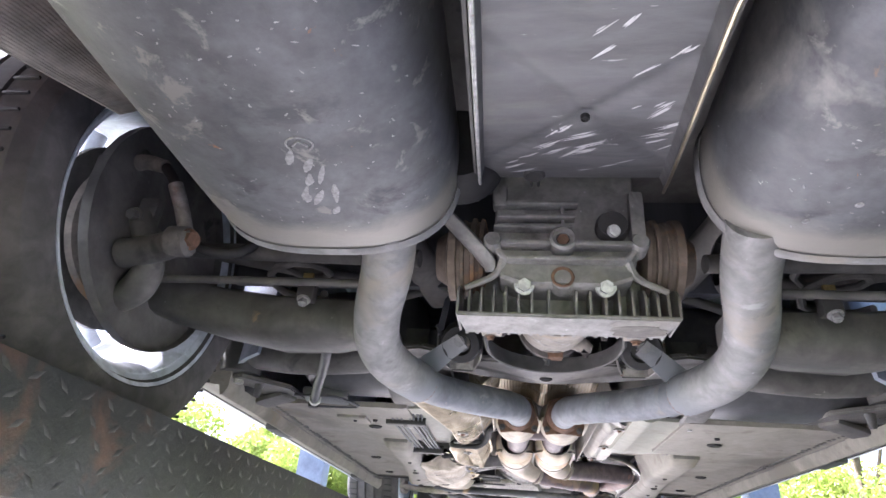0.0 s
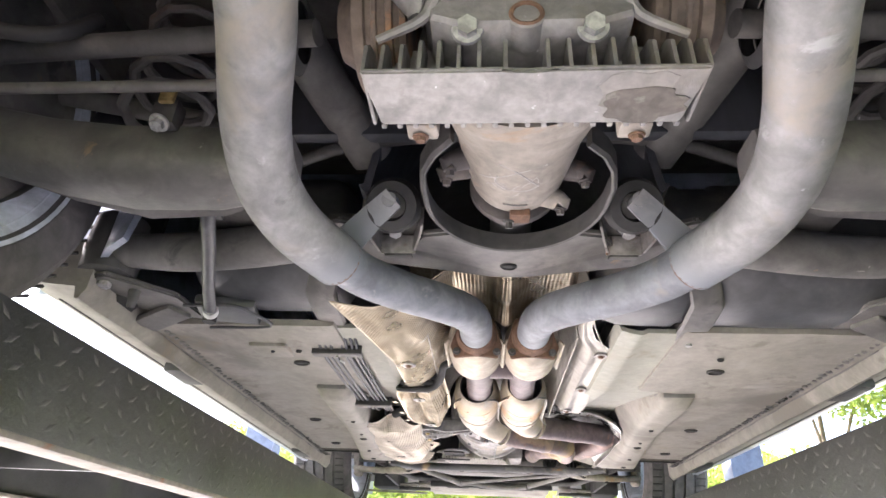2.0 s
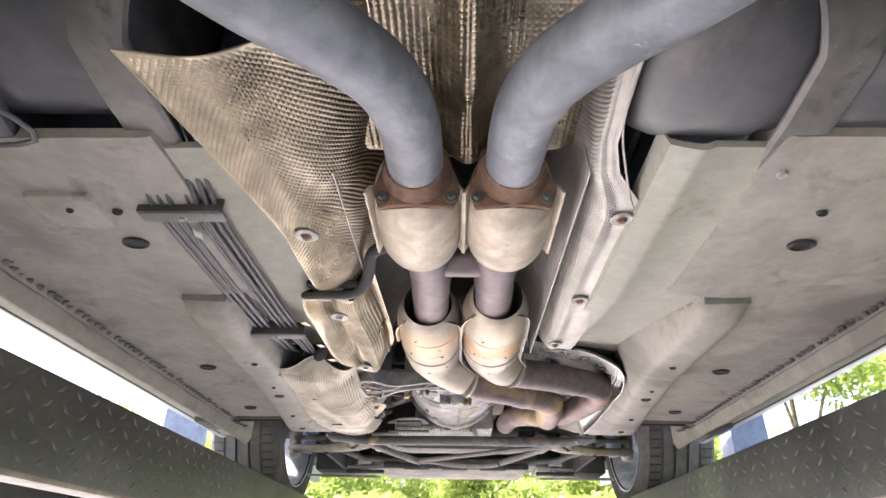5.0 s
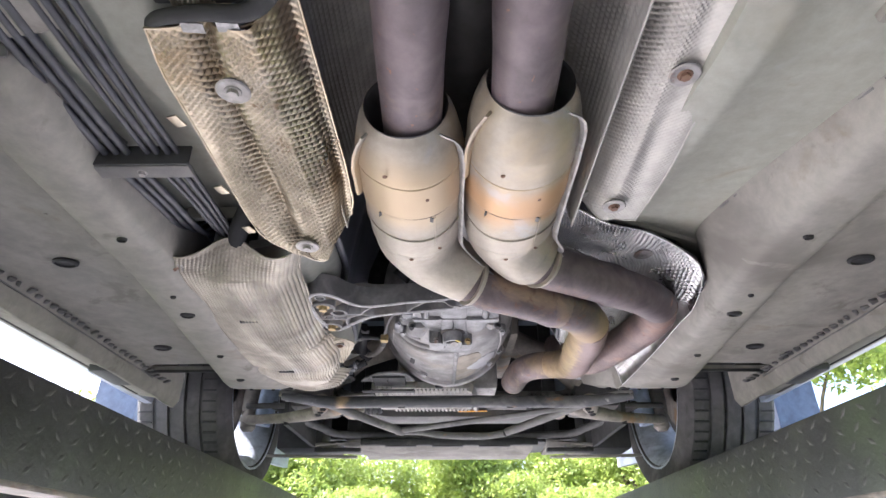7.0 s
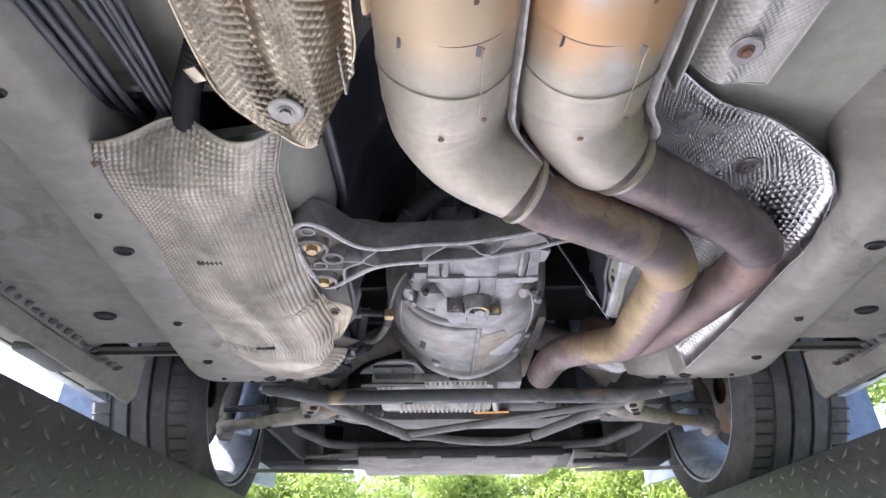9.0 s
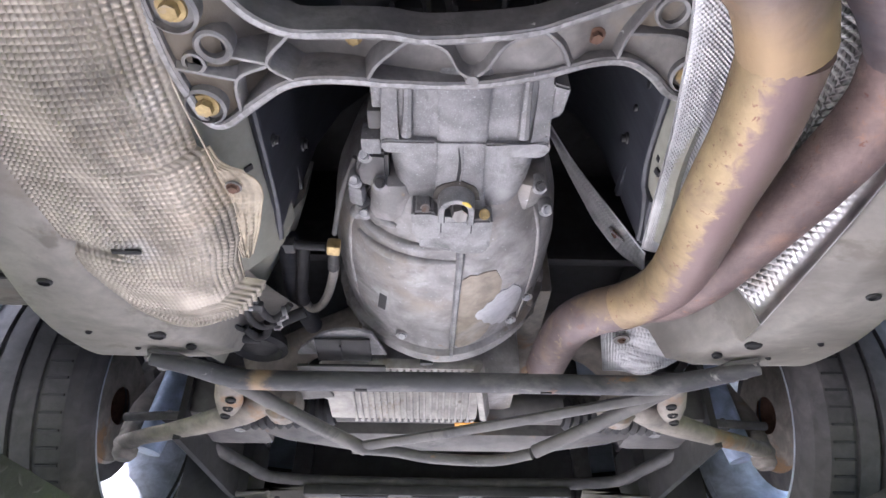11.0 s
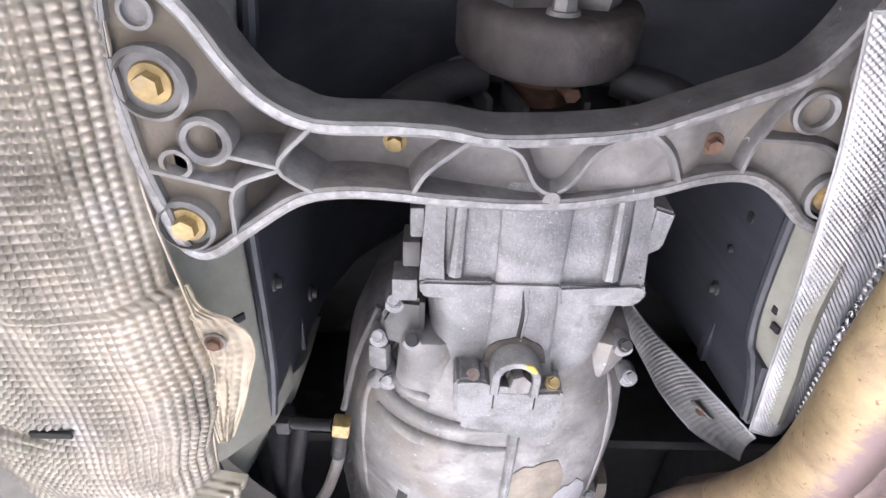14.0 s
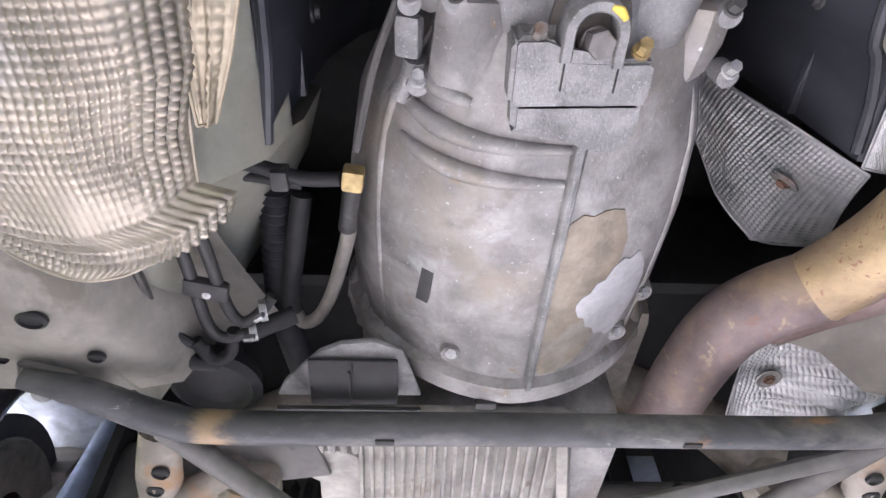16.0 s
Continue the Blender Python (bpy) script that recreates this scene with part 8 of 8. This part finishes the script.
for s, dx in ((-1, -0.2175), (1, 0.189)):
    z0 = cm_z(dx)
    for y, r in ((2.283, 0.0195), (2.367, 0.017)):
        part("bolt_boss", lathe([(r, 0.014), (r, -0.001), (r * 0.86, -0.003), (r * 0.82, 0.0025), (0.001, 0.0025)], (dx, y, z0), "z", 26), CAST, cm)
        part("mount_bolt", hexbolt((dx, y, z0 + 0.003), (0, 0, -1), 0.0072, 0.007, 1.6), GOLD, cm, "gold passivated bolt")
    part("hole_boss", lathe([(0.0145, 0.016), (0.0145, 0.0), (0.0125, -0.0015), (0.0095, 0.0), (0.0095, 0.016)], (0.156 if s > 0 else -0.198, 2.308 if s > 0 else 2.315, cm_z(dx * 0.9)), "z", 26, caps=False), CAST, cm)
    part("hole_bottom", lathe([(0.0095, 0.010), (0.0095, 0.012), (0.001, 0.012)], (0.156 if s > 0 else -0.198, 2.308 if s > 0 else 2.315, cm_z(dx * 0.9)), "z", 22), RUBBER, cm)
    part("hole_ring", lathe([(0.0085, 0.004), (0.0085, 0.001), (0.0065, 0.001), (0.0065, 0.005), (0.001, 0.005)], (dx * (1.09 if s > 0 else 0.995), 2.249, cm_z(dx)), "z", 22), CAST, cm)
    part("hole_ring", lathe([(0.009, 0.006), (0.009, 0.001), (0.0065, 0.001), (0.0065, 0.006), (0.001, 0.006)], (dx * (1.05 if s > 0 else 0.99), 2.328, cm_z(dx)), "z", 22), CAST, cm)
    part("rubber_mount_stud", hexbolt((s * 0.1, 2.332, web_z(s * 0.1) + 0.001), (0, 0, -1), 0.0050, 0.006, 1.6), GOLD if s < 0 else RUSTY, cm)
    w = 0.30 if s < 0 else 0.252
    inset = [(y, float(np.interp(y, (2.36, 2.46, 2.49, 2.534, 2.60), (0.014, 0.012, 0.009, 0.001, -0.006))) if s > 0 else float(np.interp(y, (2.27, 2.37), (0.022, 0.0)))) for y in ((2.10, 2.2, 2.27, 2.32, 2.37, 2.5, 2.58, 2.621) if s < 0 else (2.385, 2.40, 2.43, 2.46, 2.49, 2.53, 2.56, 2.592))]
    fl = [[Vector((s * x, y, z)) for x, z in ((w, 1.660), (0.25 - d if s > 0 else 0.262, 1.666), (0.246 - d, 1.676), (0.214 - d, 1.714), (0.206 - d, 1.76), (0.212 - d, 1.762), (0.222 - d, 1.718), (0.25 - d, 1.684), (w, 1.672))] for y, d in inset]
    if s > 0:
        fl = [[Vector((x - d, y, z)) for x, z in ((0.226, 1.702), (0.214, 1.714), (0.206, 1.76), (0.212, 1.762), (0.222, 1.718), (0.232, 1.704))] for y, d in inset]
    part("tunnel_flange", loft(fl), GREENISH, shell, "pale painted tunnel flange")
    for x, y, z, l in ((-0.2215, 2.485, 1.7045, 0.010),) if s < 0 else ((0.2022, 2.482, 1.7285, 0.006), (0.2026, 2.494, 1.7205, 0.009)):
        part("flange_slot", box(x, y, z, l, 0.007, 0.003, 0.001, (0, -48 if s < 0 else 78, 0)), RUBBER, shell)
for s in (-1, 1):
    part("mount_rubber", tube([(s * 0.10, 2.325, 1.725), (s * 0.075, 2.315, 1.752), (s * 0.045, 2.31, 1.765)], [0.016, 0.014, 0.012], 12, 4), RUBBER, cm)
part("output_flange", lathe([(0.030, 2.300), (0.030, 2.318), (0.022, 2.326), (0.022, 2.35)], (0, 0, 1.79), "y", 24), RUSTY, gb, "rusty output flange")
part("output_nut", hexbolt((0.012, 2.312, 1.757), (0.1, 0.2, -1), 0.006, 0.012, 1.3), RUSTY, gb)
for k, x in enumerate((-0.075, -0.045, -0.022, 0.03, 0.055, 0.082)):
    part("tail_fin", box(x, 2.332, 1.757 + 0.012 * (k % 2), 0.005, 0.024, 0.05, 0.002, (0, 12 * (-1 if x < 0 else 1), 0)), PLASTIC, gb)
part("tail_web", box(-0.003, 2.345, 1.79, 0.19, 0.02, 0.07, 0.008), PLASTIC, gb)

# ---- plumbing beside the gearbox ----
hz = thing("clutch_hose", "black and grey clutch hose with a brass connector", "hose")
part("rod", tube([(-0.118, 2.50, 1.74), (-0.140, 2.56, 1.742), (-0.155, 2.625, 1.735)], 0.0032, 8, 4), SUBF, hz)
part("connector", box(-0.158, 2.647, 1.732, 0.017, 0.018, 0.016, 0.003, (0, 0, 8)), GOLD, hz, "brass coloured connector")
part("coupler", tube([(-0.159, 2.655, 1.734), (-0.166, 2.70, 1.738)], 0.0075, 12, 1), PLASTIC, hz)
part("hose", tube([(-0.164, 2.70, 1.739), (-0.172, 2.735, 1.745), (-0.186, 2.785, 1.75), (-0.202, 2.818, 1.752), (-0.218, 2.826, 1.754), (-0.226, 2.80, 1.757)], 0.0065, 12, 6), MUFFCAP, hz, "grey rubber hose")
part("sleeve", tube([(-0.225, 2.812, 1.756), (-0.226, 2.79, 1.758), (-0.216, 2.736, 1.762), (-0.208, 2.69, 1.772)], 0.0092, 12, 5), RUBBER, hz, "black rubber sleeve")
bel = [(-0.232, 2.69, 1.78), (-0.237, 2.75, 1.776), (-0.241, 2.81, 1.776), (-0.238, 2.87, 1.778), (-0.233, 2.93, 1.785)]
part("bellows", tube(bel, [0.0095 + 0.0055 * (0.5 + 0.5 * math.cos(k * math.pi / 2)) for k in range(105)], 14, 26), LINE, hz, "ribbed black bellows hose")
wire = thing("wiring_loom", "black wiring loom with a plug above the shield", "cable")
part("cable", tube([(-0.30, 2.645, 1.735), (-0.25, 2.64, 1.74), (-0.20, 2.652, 1.738), (-0.168, 2.65, 1.735)], 0.006, 10, 5), RUBBER, wire)
part("cable", tube([(-0.30, 2.655, 1.74), (-0.25, 2.655, 1.745), (-0.20, 2.66, 1.742)], 0.005, 10, 5), RUBBER, wire)
part("plug", box(-0.215, 2.652, 1.738, 0.014, 0.018, 0.016, 0.003), PLASTIC, wire)
pl = thing("coolant_pipes", "thin black pipes along the frame rail", "pipe")
part("pipe", tube([(-0.300, 2.60, 1.700), (-0.290, 2.69, 1.701), (-0.287, 2.735, 1.701), (-0.285, 2.775, 1.701), (-0.277, 2.794, 1.702), (-0.262, 2.795, 1.704), (-0.235, 2.787, 1.712)], 0.0052, 10, 6), PLASTIC, pl)
part("pipe", tube([(-0.282, 2.60, 1.700), (-0.271, 2.69, 1.701), (-0.267, 2.735, 1.701), (-0.263, 2.765, 1.702), (-0.255, 2.778, 1.704), (-0.242, 2.771, 1.708), (-0.230, 2.758, 1.716)], 0.0052, 10, 6), PLASTIC, pl)
part("pipe", tube([(-0.356, 2.66, 1.672), (-0.350, 2.725, 1.684), (-0.337, 2.79, 1.692), (-0.312, 2.820, 1.698), (-0.285, 2.832, 1.704)], 0.008, 10, 6), RUBBER, pl)
part("pipe", tube([(-0.328, 2.66, 1.690), (-0.324, 2.72, 1.694), (-0.322, 2.77, 1.698), (-0.305, 2.80, 1.700), (-0.290, 2.81, 1.702)], 0.004, 8, 5), PLASTIC, pl)
part("pipe_loop", tube([(-0.300, 2.80, 1.702), (-0.288, 2.822, 1.700), (-0.272, 2.815, 1.702), (-0.266, 2.79, 1.706)], 0.006, 10, 5), RUBBER, pl)
part("hose_end", tube([(-0.256, 2.794, 1.705), (-0.215, 2.785, 1.722)], 0.0085, 12, 1), RUBBER, pl)
part("pipe_clip", box(-0.277, 2.735, 1.699, 0.036, 0.018, 0.010, 0.004, (0, 0, 14)), PLASTIC, pl)
part("clip_hole", lathe([(0.0035, 0.001), (0.0035, -0.0006), (0.001, -0.0006)], (-0.276, 2.738, 1.694), "z", 12), BOLT, pl)
for x, y, a in ((-0.250, 2.792, 80), (-0.238, 2.767, 50)):
    part("hose_clamp", tube([(x - 0.003, y, 1.707), (x + 0.003, y, 1.709)], 0.0098, 14, 1), BOLT, pl, "bright spring clamp")
    part("clamp_ear", box(x, y - 0.003, 1.696, 0.004, 0.010, 0.006, 0.001, (0, 0, a)), BOLT, pl)
ic = part("inner_wing_cap", lathe([(0.040, 1.72), (0.044, 1.705), (0.036, 1.700), (0.03, 1.708), (0.001, 1.708)], (-0.295, 2.865, 0), "z", 28), RUBBER)
tagged(ic, "round black rubber cap in the inner wing", "cap")

# ---- front axle ----
fs = thing("front_brace", "dusty dark steel front cross bar with diagonal braces", "subframe")
part("cross_bar", tube([(-0.405, 2.775, 1.638), (-0.36, 2.79, 1.636), (-0.31, 2.822, 1.636), (-0.25, 2.835, 1.638), (0.0, 2.836, 1.640), (0.25, 2.833, 1.638), (0.31, 2.82, 1.636), (0.37, 2.79, 1.636), (0.41, 2.775, 1.638)], [0.0085, 0.0120, 0.0142, 0.0142, 0.0142, 0.0142, 0.0142, 0.0120, 0.0085], 18, 6), BARM, fs)
for s in (-1, 1):
    part("end_plate", slab([(s * 0.350, 2.806), (s * 0.372, 2.778), (s * 0.408, 2.764), (s * 0.416, 2.790), (s * 0.392, 2.812), (s * 0.362, 2.826)], 1.642, 1.650, 0.002), SUBF, fs, "flattened bar end")
    for k, (x, y) in enumerate(((0.398, 2.782), (0.378, 2.800))):
        part("end_shim", box(s * x, y, 1.640 + 0.004 * k, 0.026, 0.018, 0.005, 0.0015, (0, 0, s * -35)), WASHER, fs)
    part("end_bolt", hexbolt((s * 0.392, 2.788, 1.639), (0, 0, -1), 0.0075, 0.007), BOLT, fs)
    part("bar_slot", box(s * 0.13, 2.835, 1.6255, 0.016, 0.006, 0.003, 0.001), RUBBER, fs)
    part("side_brace", tube([(s * 0.315, 2.835, 1.638), (s * 0.22, 2.93, 1.618), (s * 0.135, 3.0, 1.600)], 0.0105, 12, 4), SUBF, fs)
part("diagonal_brace", tube([(-0.155, 2.998, 1.602), (0.05, 2.945, 1.618), (0.30, 2.85, 1.632)], 0.0105, 12, 4, flat=0.7), SUBF, fs)
part("front_brace_bar", tube([(-0.155, 3.0, 1.602), (-0.09, 3.025, 1.606), (-0.03, 3.03, 1.598), (0.07, 3.03, 1.595), (0.13, 3.0, 1.597)], 0.009, 12, 4), SUBF, fs)
gd = thing("guard_plate", "black steel guard plate above the cross bar", "bracket")
part("upper_plate", box(-0.162, 2.838, 1.690, 0.080, 0.054, 0.004, 0.001, (-6, 0, 0)), PLASTIC, gd)
part("plate_rib", box(-0.165, 2.84, 1.686, 0.0025, 0.04, 0.004, 0.001), PLASTIC, gd)
part("lower_plate", box(-0.165, 2.862, 1.672, 0.13, 0.02, 0.005, 0.002), PLASTIC, gd)
part("back_plate", slab([(-0.192, 2.806), (-0.172, 2.795), (-0.144, 2.791), (-0.118, 2.802), (-0.100, 2.866), (-0.236, 2.868), (-0.226, 2.846)], 1.697, 1.702, 0.001), GBOX, gd, "pale dusty rear sheet")
for x, y in ((-0.163, 2.813), (-0.200, 2.850), (-0.122, 2.850)):
    part("plate_slit", box(x, y, 1.6875, 0.0015, 0.014, 0.002, 0.0004), RUBBER, gd)
op = thing("oil_pan", "ribbed cast aluminium engine oil pan", "oil pan")
part("pan", box(-0.02, 3.06, 1.76, 0.26, 0.30, 0.14, 0.015), BELLM, op)
part("sump_floor", box(-0.078, 2.965, 1.686, 0.25, 0.16, 0.02, 0.006, (-6, 0, 0)), PANM, op)
for k in range(19):
    part("rib", box(-0.158 + 0.0105 * k, 2.965, 1.6745, 0.0042, 0.155, 0.008, 0.0015, (-6, 0, 0)), PANM, op)
for k in range(4):
    part("pan_knob", tube([(-0.198 + 0.0115 * k, 2.885, 1.690), (-0.198 + 0.0115 * k, 2.892, 1.676), (-0.197 + 0.0115 * k, 2.925, 1.675)], [0.0035, 0.0048, 0.004], 8, 3), PANM, op)
for k in range(20):
    part("pan_tooth", box(-0.16 + 0.0105 * k, 3.046, 1.672, 0.0055, 0.010, 0.012, 0.0015), PANM, op)
part("label_plate", box(0.05, 3.062, 1.668, 0.08, 0.028, 0.002, 0.0005, (10, 0, -4)), ORANGE, op, "orange warning label")
part("pan_edge", box(0.050, 2.955, 1.678, 0.012, 0.15, 0.022, 0.003, (-6, 20, -10)), PANM, op, "worn rim of the pan")
part("pan_plate", box(-0.240, 2.93, 1.672, 0.09, 0.08, 0.006, 0.002, (0, 0, -12)), SUBF, op)
part("round_mount", lathe([(0.03, 1.675), (0.034, 1.68), (0.034, 1.72)], (-0.186, 2.955, 0), "z", 24), PANM, op)
fc = thing("front_crossmember", "black pressed-steel engine crossmember", "crossmember")
part("beam", loft([[Vector((x, 3.13 + dy, zb + dz)) for dy, dz in ((-0.04, 0.005), (-0.03, 0), (0.03, 0), (0.04, 0.005), (0.04, 0.06), (-0.04, 0.06))] for x, zb in ((-0.40, 1.70), (-0.30, 1.672), (-0.18, 1.655), (0.18, 1.655), (0.30, 1.672), (0.40, 1.70))]), SUBF, fc)
for s in (-1, 1):
    part("mount_box", box(s * 0.40, 3.14, 1.73, 0.13, 0.16, 0.10, 0.02), SUBF, fc)
    part("mount_bolt", hexbolt((s * 0.37, 3.09, 1.678), (0, 0, -1), 0.011, 0.012), BOLT, fc)
    part("side_skirt", loft([[Vector((s * x, y, z)) for x, z in ((x0, 1.63), (x0 + 0.012, 1.63), (x0 + 0.02, 1.80), (x0 + 0.008, 1.80))] for y, x0 in ((3.05, 0.455), (3.18, 0.452), (3.36, 0.45), (3.44, 0.44))]), PLASTIC, fc, "black plastic side skirt")
en = thing("engine_block", "dark grimy underside of the engine", "engine")
part("block", box(0.0, 3.08, 1.93, 0.34, 0.42, 0.22, 0.02), NOSE, en)
for s in (-1, 1):
    part("engine_mount", tube([(s * 0.17, 3.05, 1.86), (s * 0.27, 3.06, 1.82), (s * 0.36, 3.09, 1.77)], [0.04, 0.032, 0.045], 14, 4), NOSE, en)
    part("pulley", lathe([(0.02, 3.29), (0.06, 3.295), (0.055, 3.305), (0.06, 3.315), (0.02, 3.32)], (s * 0.09, 0, 1.85), "y", 28), NOSE, en)
sr = thing("steering_rack", "black steering rack with rubber bellows", "steering rack")
part("rack_tube", tube([(-0.28, 3.07, 1.70), (0.28, 3.07, 1.70)], 0.026, 16, 1), SUBF, sr)
for s in (-1, 1):
    part("bellows", tube([(s * 0.20, 3.06, 1.69), (s * 0.36, 3.08, 1.69)], [0.024 + 0.006 * (k % 2) for k in range(22)], 14, 21), RUBBER, sr)
    part("tie_rod", tube([(s * 0.36, 3.08, 1.69), (s * 0.60, 3.13, 1.70)], 0.008, 10, 1), SUBF, sr)
for s in (-1, 1):
    la = thing("front_control_arm", "grimy cast front control arm with holes", "suspension arm", "front suspension arms")
    part("arm", tube([(s * 0.27, 2.93, 1.655), (s * 0.34, 2.985, 1.652), (s * 0.45, 3.05, 1.650), (s * 0.56, 3.13, 1.662), (s * 0.62, 3.20, 1.675)], [0.020, 0.026, 0.019, 0.017, 0.022], 14, 5, flat=0.75), NOSE, la)
    part("rear_arm", tube([(s * 0.33, 2.865, 1.655), (s * 0.345, 2.93, 1.652), (s * 0.36, 3.0, 1.652)], [0.018, 0.022, 0.018], 12, 4, flat=0.7), NOSE, la)
    for k in range(3):
        part("arm_hole", grommet(s * (0.333 + 0.012 * k), 2.905 + 0.03 * k, 1.638, 0.008, 1), RUBBER, la)
    part("bush", lathe([(0.022, -0.02), (0.030, -0.012), (0.030, 0.012), (0.022, 0.02)], (0, 0, 0), "y", 22), NOSE, la).matrix_basis = pose(s * 0.265, 2.955, 1.655)
    part("ball_joint", lathe([(0.014, 1.64), (0.022, 1.65), (0.022, 1.68), (0.012, 1.71)], (s * 0.61, 3.19, 0), "z", 18), NOSE, la)
    part("knuckle", tube([(s * 0.615, 3.20, 1.69), (s * 0.62, 3.25, 1.76), (s * 0.61, 3.30, 1.88)], [0.022, 0.035, 0.025], 12, 4), NOSE, la)
    part("strut", tube([(s * 0.575, 3.20, 1.66), (s * 0.555, 3.20, 1.80), (s * 0.54, 3.21, 2.1)], [0.026, 0.030, 0.030], 18, 2), STRUTM, la, "pale blue painted strut")
fb = thing("front_anti_roll_bar", "black steel front anti-roll bar", "anti-roll bar")
part("bar", tube([(-0.52, 3.12, 1.70), (-0.42, 3.3, 1.675), (-0.30, 3.38, 1.665), (0.30, 3.38, 1.665), (0.42, 3.3, 1.675), (0.52, 3.12, 1.70)], 0.012, 12, 6), IRON, fb)
ut = thing("front_undertray", "pale dusty plastic undertray below the radiator", "undertray")
part("tray", loft([[Vector((x, y, z)) for y, z in ((3.385, 1.648), (3.39, 1.633), (3.41, 1.625), (3.62, 1.626), (3.62, 1.634), (3.41, 1.634), (3.395, 1.648))] for x in (-0.30, -0.29, -0.28, 0.235, 0.245, 0.255)]), UNDER, ut)
part("slotted_bar", box(-0.015, 3.375, 1.642, 0.57, 0.022, 0.022, 0.006), PLASTIC, ut, "black slotted bar")
for k in range(3):
    part("bar_slot", box(-0.17 + 0.15 * k, 3.378, 1.6305, 0.10, 0.02, 0.004, 0.001), RUBBER, ut)
for s in (-1, 1):
    part("side_wing", loft([[Vector((s * x, y, z)) for x, z in ((0.30, zi), (0.375, zi + 0.004), (0.385, zi - 0.006), (0.455, zo), (0.455, zo + 0.008), (0.30, zi + 0.008))] for y, zi, zo in ((3.385, 1.645, 1.632), (3.41, 1.636, 1.622), (3.52, 1.625, 1.620))]), UNDER, ut, "pale dusty side wing")
    part("wing_lip", box(s * 0.375, 3.40, 1.621, 0.15, 0.03, 0.014, 0.005), PLASTIC, ut)
    part("lip", box(s * 0.47, 3.46, 1.612, 0.30, 0.02, 0.008, 0.003, (0, 0, s * -6)), UNDER, ut)
    part("duct", box(s * 0.50, 3.46, 1.70, 0.15, 0.14, 0.15, 0.01), PLASTIC, ut)
    part("screw", hexbolt((s * 0.36, 3.402, 1.632), (0, -0.6, -1), 0.005, 0.004), BOLT, ut)
bp = thing("front_bumper", "silver-blue front bumper with a black lower lip", "bumper")
rings = [[Vector((x, 3.72 + 0.24 * (1 - (x / 0.80) ** 2) + dy, z)) for dy, z in ((-0.22, 1.705), (0.0, 1.698), (0.03, 1.715), (0.035, 1.78), (0.03, 1.84), (-0.02, 1.84), (-0.03, 1.73), (-0.22, 1.72))] for x in np.linspace(-0.78, 0.78, 25)]
part("lower_lip", loft(rings), PLASTIC, bp, "black plastic lower lip")
part("skin", loft([[Vector((x, 3.76 + 0.24 * (1 - (x / 0.80) ** 2) + dy, z)) for dy, z in ((-0.02, 1.842), (0.0, 1.842), (0.03, 1.92), (0.02, 2.04), (-0.02, 2.12), (-0.05, 2.12), (-0.02, 1.92))] for x in np.linspace(-0.78, 0.78, 25)]), PAINT, bp, "silver-blue painted bumper skin")
rd = thing("radiator", "black car radiator behind the front bumper", "radiator")
part("core", box(0, 3.60, 1.90, 0.66, 0.03, 0.44, 0.004), PLASTIC, rd)
for s in (-1, 1):
    part("end_tank", box(s * 0.355, 3.60, 1.90, 0.05, 0.045, 0.46, 0.01), PLASTIC, rd)
for x, y, z, r in ((-0.2015, 2.476, 1.738, 0.005), (-0.193, 2.547, 1.811, 0.006), (0.1945, 2.43, 1.785, 0.006), (0.193, 2.47, 1.796, 0.004), (0.193, 2.52, 1.803, 0.005)):
    part("wall_plug", lathe([(r * 1.5, 0.0), (r * 1.4, 0.002), (r, 0.003), (r * 0.9, 0.007), (0.0006, 0.008)], (0, 0, 0), "x", 16), PLASTIC, shell).matrix_basis = pose(x, y, z, 0, 0, 0 if x < 0 else 180)
